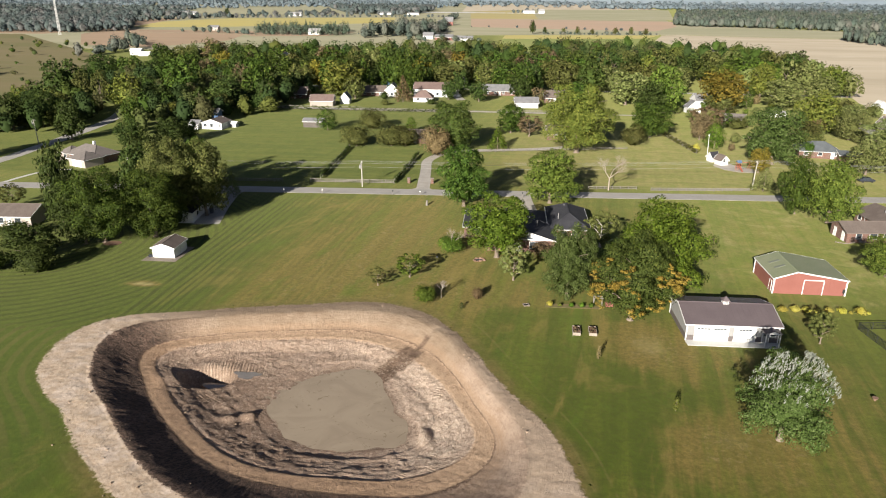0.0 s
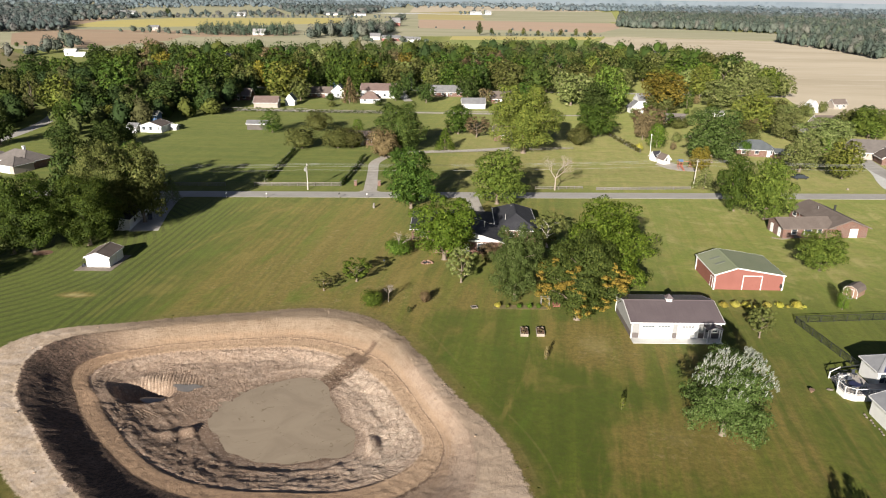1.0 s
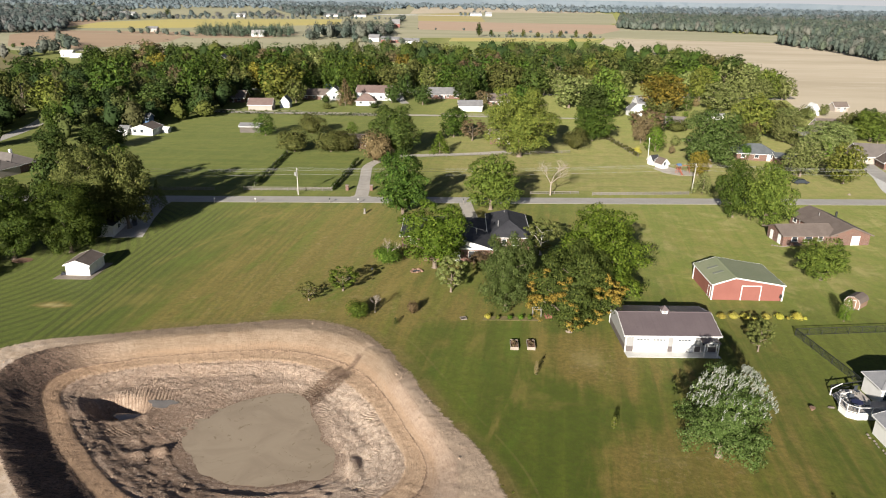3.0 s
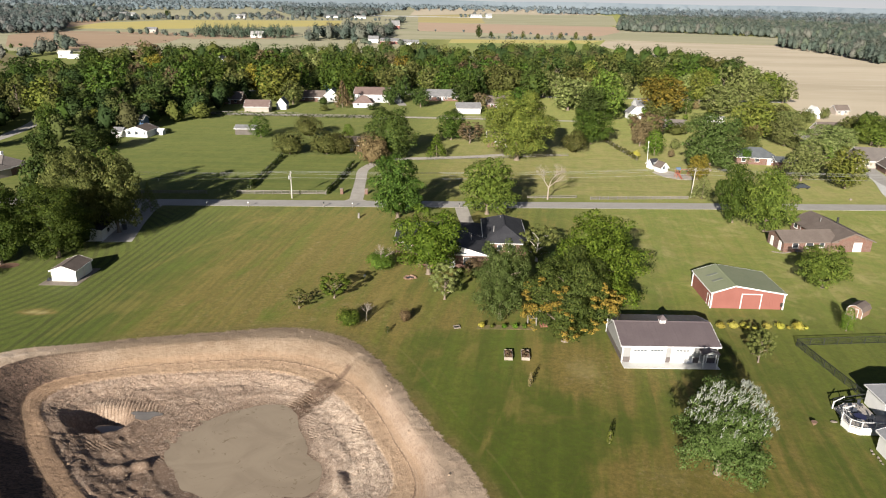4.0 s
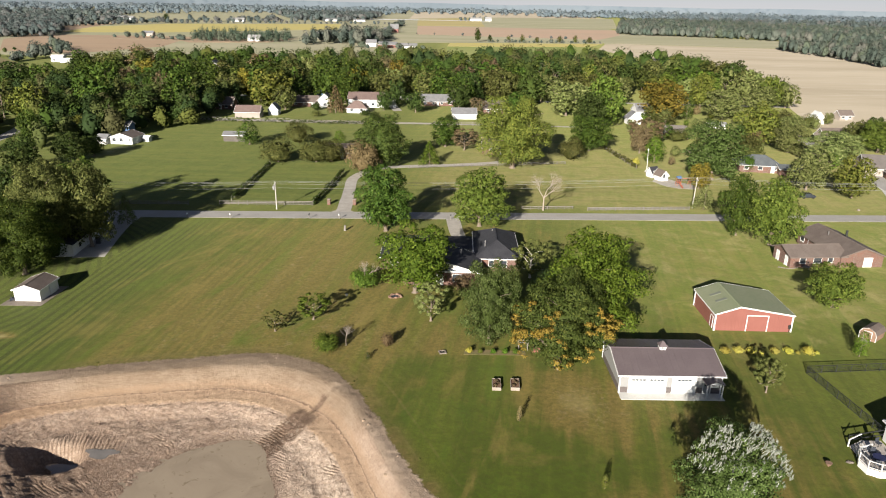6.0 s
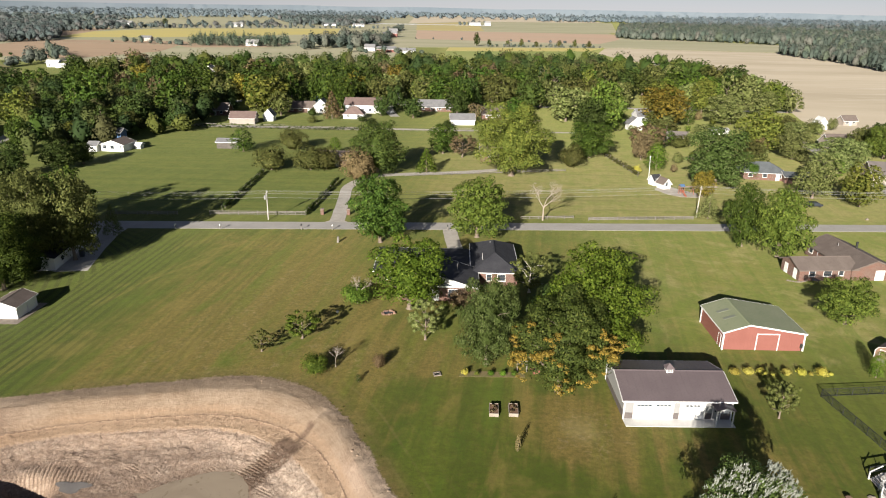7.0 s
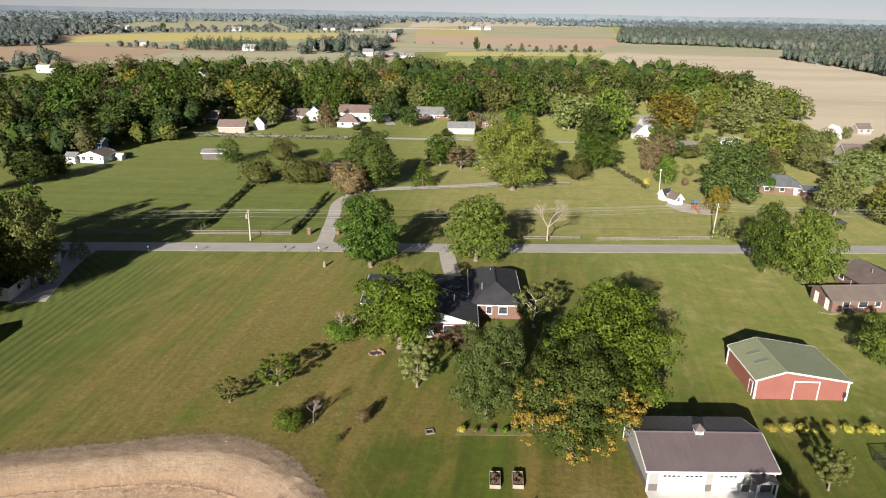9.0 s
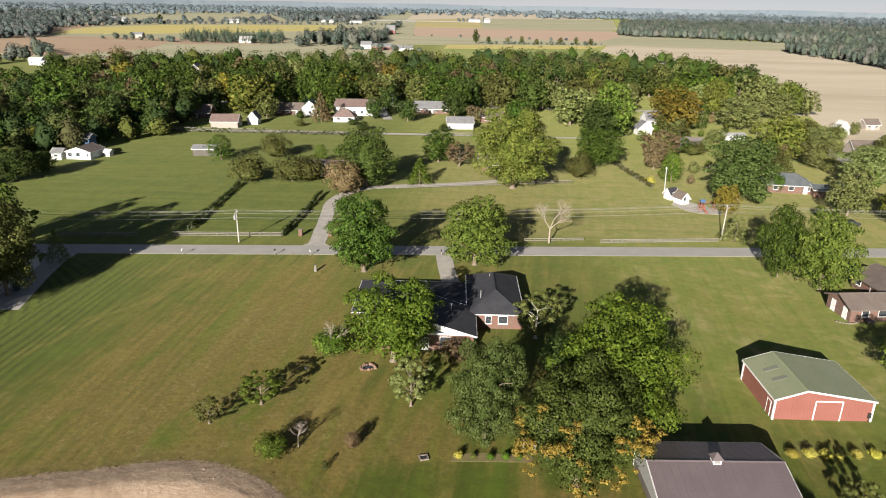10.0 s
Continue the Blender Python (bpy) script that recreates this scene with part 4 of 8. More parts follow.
setting("road", ribbon([(x, road_y(x)) for x in (-420, -200, -100, -50, 0, 50, 100, 200, 420)], 5.6, 0.045), ASPHALT, "straight grey worn asphalt country road", "road")
setting("drive", ribbon(bend([(-21.6, 178.5), (-21.9, 186), (-23.2, 202), (-23.8, 216), (-18.5, 228), (-8, 232.5), (8, 236), (22, 241)]), [5.6] * 3 + [3.7] * 6 + [3.3] * 34, 0.03), GRAVEL, "pale gravel driveway bending behind a fenced paddock", "driveway")
setting("lane", ribbon([(-330, 330), (-118, 318.6), (-50, 316), (-3, 316), (60, 315)], 2.4, 0.03), ASPHALT, "pale narrow lane behind the meadow", "lane")
setting("side_road", ribbon(bend([(-168, 150), (-161, 196), (-161.5, 218), (-162.5, 238), (-167, 276), (-185, 330), (-210, 420)]), 5.2, 0.035), ASPHALT, "grey asphalt side road between lawns", "road")
setting("right_road", ribbon(bend([(136, 190), (138, 215), (146, 250), (150, 300), (160, 360)]), 5.6, 0.035), ASPHALT, "pale grey village street", "road")
setting("village_street", ribbon([(-300, 404), (-100, 398), (-29, 396), (100, 396), (190, 392)], 5.0, 0.035), ASPHALT, "grey village street between trees", "road")
setting("village_drive", ribbon([(-27, 396), (-27, 372), (-22, 352)], 4.4, 0.03), ASPHALT, "grey village driveway", "driveway")
setting("house_drive", ribbon(bend([(6.5, 176), (7.2, 168), (8.2, 160), (8.5, 155)]), 3.4, 0.025), GRAVEL, "grey driveway leading to the dark-roofed house", "driveway")
setting("parking_lot", Shape().prism([(-71.8, 143.6), (-65.4, 144.6), (-68.4, 158.0), (-69.8, 166.2), (-70.0, 172.2), (-76.2, 172.2), (-74.2, 165.6)], -0.05, 0.03), ASPHALT, "grey asphalt parking lot beside the low white building", "lot")
setting("right_drive", ribbon(bend([(128, 184), (130, 196), (137, 214), (141, 232)]), 5.0, 0.03), CONCRETE, "pale concrete driveway beside the road", "driveway")


# ---- fields in the distance ----
def field(name, pts, material, label, z=0.05):
    setting(name, Shape().prism(pts, -0.1, z), material, label, "field")


field("field_plain", [(-2600, 720), (-255, 640), (-60, 660), (-60, 950), (210, 1010), (350, 1600), (600, 4600), (-3200, 4600)], GREENFIELD, "pale green and straw farmland plain", 0.03)
field("field_right", [(172, 850), (196, 735), (206, 540), (193, 410), (166, 315), (205, 318), (330, 440), (500, 640), (560, 700), (520, 900), (437, 962), (334, 983), (236, 1016), (212, 1000)], TANFIELD, "large harvested tan stubble field")
field("field_right_far", [(212, 1004), (236, 1020), (334, 987), (437, 966), (560, 930), (700, 1060), (531, 1200), (400, 1330), (318, 1400), (228, 1120)], GREENFIELD, "pale green and straw strip of field")
field("field_strip", [(-6, 885), (176, 925), (208, 1000), (-3, 965)], GOLDFIELD, "strip of ripening yellow crop behind the trees", 0.06)
field("field_strip_green", [(-4, 640), (150, 660), (190, 735), (176, 921), (-6, 881)], LUSHFIELD, "green field edge behind the village trees", 0.06)
field("field_red", [(-62, 1200), (228, 1122), (300, 1300), (352, 1565), (-84, 1640)], REDFIELD, "reddish tilled field", 0.06)
field("field_middle", [(-62, 952), (210, 1006), (226, 1118), (-62, 1195)], GREENFIELD, "flat dull green field", 0.06)
field("field_green_far", [(78, 1810), (372, 1645), (620, 2860), (95, 2740)], GREENFIELD, "distant pale green field", 0.08)
field("field_tan_far", [(-86, 1645), (70, 1660), (80, 2740), (-120, 2300)], YELLOWFIELD, "distant straw-coloured field", 0.08)
field("field_pale_far", [(-150, 2320), (80, 2760), (600, 2900), (700, 4600), (-250, 4600)], TANFIELD, "distant pale field", 0.08)
field("field_left", [(-555, 880), (-440, 693), (-354, 671), (-320, 790), (-345, 909), (-568, 950)], BROWNFIELD, "bare pale brown field beyond the trees")
field("field_left_far", [(-900, 960), (-580, 955), (-350, 915), (-320, 870), (-230, 900), (-215, 1000), (-450, 1005), (-560, 1000), (-900, 1040)], BROWNFIELD, "bare brown field strip", 0.06)
field("field_yellow", [(-590, 1070), (-450, 1117), (-219, 1348), (-262, 1660), (-600, 1500), (-650, 1290)], GOLDFIELD, "yellow ripening crop field", 0.07)
field("field_white", [(-262, 2160), (102, 2165), (110, 2225), (-270, 2240)], WHITE, "pale bare strip far across the fields", 0.12)
field("field_grey", [(-673, 1580), (-474, 1837), (-701, 2722), (-1034, 2437)], GREENFIELD, "distant grey-green field", 0.08)
field("field_scrub", [(-620, 860), (-300, 520), (-215, 330), (-330, 300), (-520, 480), (-760, 860)], SCRUB, "dry brown scrub land beyond the houses", 0.05)
field("field_scrub_far", [(-600, 870), (-760, 868), (-1100, 1500), (-700, 1480), (-595, 1075)], BROWNFIELD, "brown fields far away", 0.05)

# ---- trees ----
LEAFSHAPE = ((0.0, -0.5, 0.0), (0.42, -0.05, 0.1), (0.0, 0.55, -0.04), (-0.42, 0.05, 0.1))


def leaf_cloud(name, rng, lobes, n, size, droop=0.0, shell=0.72, out=1.1, fit=True, tones=None, soften=0.6, cores=None):
    """Many small folded leaves spread over the shells of rounded clumps (x, y, z, r, squash)."""
    L = np.array(lobes, float)
    m = 3 * n if fit else n
    pick = rng.choice(len(L), m, p=L[:, 3] ** 2 / np.sum(L[:, 3] ** 2))
    d = rng.normal(size=(m, 3))
    d /= np.linalg.norm(d, axis=1)[:, None]
    d[:, 2] = np.where((d[:, 2] < -0.35) & (rng.random(m) < 0.6), -d[:, 2], d[:, 2])
    r = L[pick, 3] * (shell + (1.16 - shell) * rng.random(m) ** 0.75)
    c = L[pick, :3] + d * r[:, None] * np.stack([np.ones(m), np.ones(m), L[pick, 4]], 1)
    if fit:
        # most leaves grow on the outside of the crown
        deep = np.zeros(m, bool)
        for lx, ly, lz, lr, sq in lobes:
            deep |= ((c[:, 0] - lx) ** 2 + (c[:, 1] - ly) ** 2 + ((c[:, 2] - lz) / sq) ** 2) < (0.55 * lr) ** 2
        keep = np.argsort(deep + 0.75 * rng.random(m) + 0.5 * (rng.random(m) < 0.06))[:n]
        pick, d, c = pick[keep], d[keep], c[keep]
    bend_to = d * soften + np.array((0, 0, 0.12))
    if fit:
        far = c - np.array((0, 0, 0.5))
        bend_to = bend_to + 0.25 * far / np.maximum(np.linalg.norm(far, axis=1), 1e-6)[:, None]
    nrm = d * out + rng.normal(size=(n, 3)) * 0.38 + np.array((0, 0, 0.2))
    nrm /= np.linalg.norm(nrm, axis=1)[:, None]
    t = np.cross(nrm, rng.normal(size=(n, 3)))
    t /= np.linalg.norm(t, axis=1)[:, None]
    t[:, 2] -= droop
    b = np.cross(nrm, t)
    sz = size * (0.6 + 0.8 * rng.random(n))
    verts = np.concatenate([c[:, None, :] + sz[:, None, None] * (p * b[:, None, :] + q * t[:, None, :] + h * nrm[:, None, :]) for p, q, h in LEAFSHAPE], 1).reshape(-1, 3)
    if fit:
        # fill one unit of width and height
        r = np.hypot(verts[:, 0], verts[:, 1])
        grow = np.array((0.5 / np.quantile(r, 0.985),) * 2 + (0.99 / np.quantile(verts[:, 2], 0.997),))
        verts *= grow
        verts[:, 2] = np.maximum(verts[:, 2], 0.012)
    else:
        verts[:, 2] = np.maximum(verts[:, 2], 0.03)
    quads = np.arange(n)[:, None] * 4 + np.array((0, 3, 2, 1))
    # leaves of a clump catch the light together
    soft = bend_to + 0.4 * nrm + 0.12 * rng.normal(size=(n, 3))
    soft /= np.linalg.norm(soft, axis=1)[:, None]
    normals, shade = np.repeat(soft, 4, axis=0), None if tones is None else np.asarray(tones, np.float32)[pick]
    if cores is not None:
        # a rough closed body inside each crown: (x, y, z, radius, half height, tone)
        C, ru, rv = np.array(cores, float), 7 if len(cores) > 9 else 14, 4 if len(cores) > 9 else 9
        th, ph = np.meshgrid(np.arange(ru) * 2 * math.pi / ru, 0.12 + np.arange(rv + 1) * (math.pi - 0.24) / rv)
        ball = np.stack([np.cos(th) * np.sin(ph), np.sin(th) * np.sin(ph), np.cos(ph)], -1).reshape(-1, 3)
        swell = rng.uniform(0.72, 1.18, (len(C), len(ball), 1))
        body = C[:, None, :3] + ball * swell * np.stack([C[:, 3], C[:, 3], C[:, 4]], 1)[:, None, :]
        one = np.array([(v * ru + u, (v + 1) * ru + u, (v + 1) * ru + (u + 1) % ru, v * ru + (u + 1) % ru) for v in range(rv) for u in range(ru)])
        quads = np.concatenate([quads, (4 * n + np.arange(len(C))[:, None, None] * len(ball) + one).reshape(-1, 4)])
        verts = np.concatenate([verts, body.reshape(-1, 3)])
        turned = ball + rng.normal(size=(len(C), len(ball), 3)) * 0.3 + np.array((0, -0.25, 0.35))
        body *= grow if fit else 1.0
        normals = np.concatenate([normals, (turned / np.linalg.norm(turned, axis=-1)[..., None]).reshape(-1, 3)])
        shade = None if shade is None else np.concatenate([shade, np.repeat(C[:, 5], len(one))]).astype(np.float32)
    me = bpy.data.meshes.new(name)
    me.vertices.add(len(verts))
    me.vertices.foreach_set("co", verts.ravel())
    me.loops.add(quads.size)
    me.loops.foreach_set("vertex_index", quads.ravel())
    me.polygons.add(len(quads))
    me.polygons.foreach_set("loop_start", np.arange(0, quads.size, 4))
    me.update(calc_edges=True)
    me.normals_split_custom_set_from_vertices(normals)
    if shade is not None:
        me.attributes.new("tone", "FLOAT", "FACE").data.foreach_set("value", shade)
    return me


def crown_lobes(rng, kind):
    """Clumps of a crown one unit wide and one unit high."""
    out = []
    if kind == "cone":
        for i in range(46):
            f = (i + 0.5) / 46
            z = 0.06 + 0.9 * f
            a = i * 2.4 + rng.random() * 0.6
            r = 0.40 * (1 - f) ** 0.85
            out.append((r * math.cos(a), r * math.sin(a), z, 0.07 + 0.09 * (1 - f), 0.6))
        return out
    if kind == "spire":
        for i in range(34):
            f = (i + 0.5) / 34
            a = i * 2.4
            r = 0.28 * math.sin(math.pi * min(1, f * 0.75 + 0.22)) * (0.6 + 0.5 * rng.random())
            out.append((r * math.cos(a), r * math.sin(a), 0.1 + 0.82 * f, 0.13 + 0.1 * rng.random(), 0.75))
        return out
    if kind == "bush":
        for i in range(22):
            a, e = i * 2.4, rng.random()
            r = 0.3 * math.sqrt(e)
            out.append((r * math.cos(a), r * math.sin(a), 0.2 + 0.5 * rng.random() * (1 - e * 0.6), 0.16 + 0.07 * rng.random(), 1.0))
        return out
    if kind != "sparse":
        # boughs stand proud of a closed inner crown, each carrying clumps on its outer side
        low, cnt, flat = {"broad": (0.02, 20, 0.72), "round": (0.0, 17, 0.8), "tall": (0.0, 22, 0.8), "oval": (0.0, 24, 0.85), "wide": (0.12, 18, 0.6)}[kind]
        mid, half = (low + 1) / 2, (1 - low) / 2
        for i in range(cnt):
            z = -0.97 + 1.93 * (i + 0.5) / cnt
            a = i * 2.399 + rng.uniform(-0.5, 0.5)
            k = rng.uniform(0.6, 0.88) * max(0.05, 1 - abs(z) ** (2.0 if z > 0 else 3.4)) ** 0.5
            k *= {"tall": 0.92 - 0.2 * z, "oval": 0.92 - 0.34 * z}.get(kind, 1.0)
            c = np.array((0.42 * k * math.cos(a), 0.42 * k * math.sin(a), mid + half * 0.8 * z))
            m = rng.uniform(0.1, 0.17) * (1.1 - 0.25 * abs(z))
            for j in range(9):
                d = rng.normal(size=3) + np.array((0.8 * math.cos(a), 0.8 * math.sin(a), 0.45))
                d *= m * rng.uniform(0.5, 1.05) / np.linalg.norm(d)
                out.append((*(c + d * (1, 1, flat)), m * rng.uniform(0.3, 0.5), 0.75))
            out.append((*c, m * 0.8, 0.85))
        for i in range(46):
            z = -0.95 + 1.75 * (i + 0.5) / 46
            a, k = i * 2.399, max(0.05, 1 - abs(z) ** (2.0 if z > 0 else 3.6)) ** 0.5
            k *= rng.uniform(0.55, 0.8) * {"tall": 0.92 - 0.2 * z, "oval": 0.92 - 0.34 * z}.get(kind, 1.0)
            out.append((0.4 * k * math.cos(a), 0.4 * k * math.sin(a), mid + half * 0.82 * z, rng.uniform(0.07, 0.12), 0.8))
        return out
    low, cnt, spread = 0.14, 66, 0.42
    mid, half = (low + 1) / 2, (1 - low) / 2
    bulge = rng.random(8)
    for i in range(cnt):
        z = -1 + 2 * (i + 0.5) / cnt
        a = i * 2.399 + rng.random() * 0.9
        k = (0.58 + 0.44 * rng.random()) * (0.82 + 0.32 * bulge[int(a * 1.2) % 7] + 0.2 * bulge[int((z + 1) * 3.4)])
        rr = math.sqrt(max(0, 1 - z * z)) ** 0.75
        out.append((spread * k * rr * math.cos(a), spread * k * rr * math.sin(a), mid + half * 0.84 * z * (0.85 + 0.25 * rng.random()), 0.04 + 0.045 * rng.random(), 0.7))
    return out


def trunk_shape(rng, kind, low):
    """A tapered, slightly leaning trunk with limbs, for a tree one unit wide and high."""
    s = Shape()
    p, r = Vector((0, 0, 0)), 0.03 if kind not in ("cone", "bush") else 0.02
    top = {"cone": 0.92, "spire": 0.8, "bush": 0.35}.get(kind, 0.62)
    s.tube(p, (0, 0, 0.02), r * 1.5, r, 7)
    for i in range(4):
        q = Vector((0.03 * (rng.random() - 0.5), 0.03 * (rng.random() - 0.5), top * (i + 1) / 4))
        s.tube(p, q, r, r * 0.75, 7, False)
        p, r = q, r * 0.75
        if kind != "cone":
            for k in range(2 + (i > 0)):
                a = 2.4 * (3 * i + k) + rng.random()
                ln = 0.22 + 0.14 * rng.random()
                e = p + Vector((math.cos(a) * ln, math.sin(a) * ln, 0.1 + 0.12 * rng.random()))
                m = p.lerp(e, 0.55) + Vector((0, 0, 0.03))
                if e.z > low:
                    s.tube(p, m, r * 0.6, r * 0.38, 5, False)
                    s.tube(m, e, r * 0.38, r * 0.12, 5, False)
    return s


def bare_shape(rng, depth=5):
    """A leafless forking tree one unit wide and high."""
    s = Shape()

    def grow(p, d, ln, r, k):
        q = p + d * ln
        s.tube(p, q, r, r * 0.7, 6 if k > 2 else 4, False)
        if k:
            for j in range(3 if k > 1 else 2):
                a = Vector((rng.random() - 0.5, rng.random() - 0.5, rng.random() * 0.3 - 0.1)) * 1.9
                grow(q, (d + a * 0.95).normalized(), ln * (0.66 + 0.14 * rng.random()), r * 0.55, k - 1)
    grow(Vector((0, 0, 0)), Vector((0, 0, 1)), 0.24, 0.018, depth)
    return s


KIT = {}


def kit(kind, level, seed):
    """Crown and trunk meshes, built once for each kind, level of detail and seed."""
    key = (kind, level, seed)
    if key not in KIT:
        rng = np.random.default_rng(seed * 31 + len(kind) * 7 + level)
        n, size = ((900, 0.066), (1600, 0.052), (3600, 0.036), (11000, 0.0225), (27000, 0.0152))[level]
        lobes = crown_lobes(rng, kind)
        if kind == "sparse":
            n = int(n * 0.8)
        if kind in ("bush", "cone", "spire"):
            n = int(n * 0.7)
        crown = leaf_cloud("crown", rng, lobes, n, size * (0.85 if kind == "cone" else 1.0), 0.5 if kind == "cone" else 0.1, soften=(1.2, 1.1, 0.9, 0.7, 0.6)[level], shell=(0.72, 0.7, 0.66, 0.6, 0.6)[level], cores={"sparse": None, "cone": None, "spire": None, "bush": [(0, 0, 0.4, 0.3, 0.34, 0)], "tall": [(0, 0, 0.5, 0.15, 0.3, 0), (0, 0, 0.35, 0.18, 0.22, 0)], "wide": [(0, 0, 0.54, 0.22, 0.22, 0)]}.get(kind, [(0, 0, 0.47, 0.2, 0.29, 0)]))
        crown.materials.append(LEAF["green"])
        KIT[key] = crown, trunk_shape(rng, kind, 0.2).mesh("trunk", BARK)
    return KIT[key]


WORDS = {"green": "full green", "dark": "dense dark green", "bright": "bright green", "lime": "yellow-green", "olive": "olive green", "grey": "grey-green", "silver": "silvery green", "silvergreen": "silvery green",
         "orange": "orange-tinged autumn", "gold": "golden", "deep": "deep olive green", "maple": "dark maple green", "moss": "moss green", "rust": "rust-brown autumn", "tan": "dry tan", "yellow": "yellow"}
FORMS = {"broad": "broad leafy tree", "round": "round-crowned leafy tree", "tall": "tall leafy tree", "oval": "oval dense leafy tree", "sparse": "thin open-crowned tree", "wide": "wide spreading tree", "cone": "conical evergreen", "spire": "narrow upright tree", "bush": "rounded bush"}
tree_count = 0


def plant(kind, x, y, w, h, tone, where="on the lawn", level=1, bark=None, seed=None, z=0.0, group=""):
    """One tree or bush with its trunk and crown."""
    global tree_count
    tree_count += 1
    sd = (tree_count % 4) if seed is None else seed
    crown, trunk = kit(kind, level, sd)
    name = "bush" if kind == "bush" else "conifer" if kind == "cone" else "tree"
    t = thing(name, x, y, z, (tree_count * 67) % 360, f"{WORDS[tone]} {FORMS[kind]} {where}", name, group)
    t.scale = (w, w, h)
    tr = part("trunk", trunk, None, t)
    tr.material_slots[0].link = "OBJECT"
    tr.material_slots[0].material = bark or BARK
    c = part("crown", crown, None, t)
    c.material_slots[0].link = "OBJECT"
    c.material_slots[0].material = LEAF[tone]
    return t


# the yard round the basin and the dark-roofed house
silver = plant("oval", 35.4, 71.8, 11.6, 11.6, "silvergreen", "with pale leaf backs", 4, seed=1)
silver.rotation_euler[2] = 0
srng = np.random.default_rng(18)
strokes = Shape()
for i in range(240):
    # tips of the upper shoots, most of them near the top and on the windward side
    a = -3.5 + 4.4 * srng.random()
    zz = 0.62 + 0.36 * srng.random() ** 0.6
    rr = 0.46 * math.sqrt(max(0.01, 1 - ((zz - 0.42) / 0.57) ** 2)) * (0.86 + 0.16 * srng.random())
    x, y = rr * math.cos(a), rr * math.sin(a)
    thick = 0.5 + 0.7 * srng.random()
    for k in range(7):
        ln, wd = 0.018 + 0.02 * srng.random(), (0.002 + 0.002 * srng.random()) * thick
        lean, side = 0.3 + 0.15 * math.cos(a) + 0.15 * srng.normal(), 0.2 * math.sin(a) + 0.2 * srng.normal()
        px, py, pz = x + 0.008 * srng.normal() + 0.0015 * k, y + 0.008 * srng.normal(), zz + 0.0075 * k
        strokes.v += [(px - wd, py, pz), (px + lean * ln * 0.5 + wd, py - wd, pz + ln * 0.5), (px + lean * ln, py + side * ln, pz + ln), (px + lean * ln * 0.5 - wd, py + wd, pz + ln * 0.55)]
        n4 = len(strokes.v)
        strokes.f.append((n4 - 4, n4 - 3, n4 - 2, n4 - 1))
pale_leaves = strokes.mesh("pale_leaves", LEAF["silver"])
part("pale_leaves", pale_leaves, None, silver, "pale silvery leaf backs turned by the wind")
plant("tall", 28.0, 112.4, 17.0, 18.0, "bright", "between house and garage", 4, seed=1)
big = plant("broad", 22.6, 103.4, 15.0, 15.2, "deep", "beside the flower bed", 4, seed=2)
grng = np.random.default_rng(8)
spots = []
for i in range(26):
    ga, gz, gr = -3.3 + 3.3 * grng.random() ** 1.3, 0.24 + 0.52 * grng.random(), 0.035 + 0.04 * grng.random()
    rr = 0.45 * math.sqrt(1 - ((gz - 0.52) / 0.55) ** 2)
    for k in range(5):
        spots.append((rr * math.cos(ga) + gr * grng.normal() * 0.7, rr * math.sin(ga) + gr * grng.normal() * 0.5, gz + gr * grng.normal() * 0.5, gr * (0.35 + 0.4 * grng.random()), 0.5))
autumn = leaf_cloud("autumn_leaves", grng, spots, 4600, 0.0135, 0.1, 0.2, 0.8, False)
autumn.materials.append(LEAF["gold"])
big.rotation_euler[2] = 0
part("autumn_leaves", autumn, None, big, "clumps of golden autumn leaves")
plant("round", 12.7, 110.9, 10.2, 14.6, "silvergreen", "behind the flower bed", 4, None, 3)
plant("sparse", 3.2, 118.2, 6.2, 7.0, "grey", "near the fire ring", 3)
plant("broad", -0.2, 130.0, 14.6, 13.4, "bright", "against the dark-roofed house", 3, seed=0)
plant("tall", -9.2, 165.5, 14.0, 15.6, "maple", "beside the road", 3, seed=2)
plant("round", 12.9, 170.6, 15.5, 14.0, "moss", "beside the road", 3, seed=1)
plant("sparse", -21.9, 113.1, 4.4, 3.5, "olive", "in the orchard", 2)
plant("sparse", -16.6, 117.7, 6.2, 4.6, "green", "in the orchard", 2)
plant("bush", -12.3, 106.9, 4.4, 3.2, "green", "in the orchard", 2)
plant("bush", -9.7, 132.4, 6.8, 4.0, "green", "round a half-dead trunk", 2)
plant("sparse", 21.9, 138.5, 8.5, 8.0, "olive", "behind the house corner", 2, PALEBARK)
plant("bush", 25.0, 128.0, 9.0, 6.0, "dark", "in the shade of the big trees", 2)
plant("bush", 9.2, 131.0, 5.0, 3.2, "rust", "against the house wall", 2)
plant("sparse", 50.9, 98.0, 4.4, 5.4, "olive", "beside the garage", 3)
plant("spire", 70.1, 109.3, 2.6, 4.4, "bright", "beside the fence", 2)
plant("round", 75.3, 127.6, 10.0, 8.4, "moss", "in front of the brick house", 3, seed=3)
plant("tall", 73.4, 168.0, 9.6, 15.0, "maple", "beside the road", 3, seed=0)
plant("oval", 78.6, 161.5, 12.6, 15.6, "moss", "beside the road", 3, seed=3)
plant("bush", 86.4, 170.5, 3.4, 3.2, "dark", "beside the brick house", 2)
plant("cone", -70.4, 166.0, 4.6, 7.6, "grey", "beside the parking lot", 2)
plant("broad", 38.0, 40.0, 6.0, 9.2, "green", "at the near end of the lawn", 2)
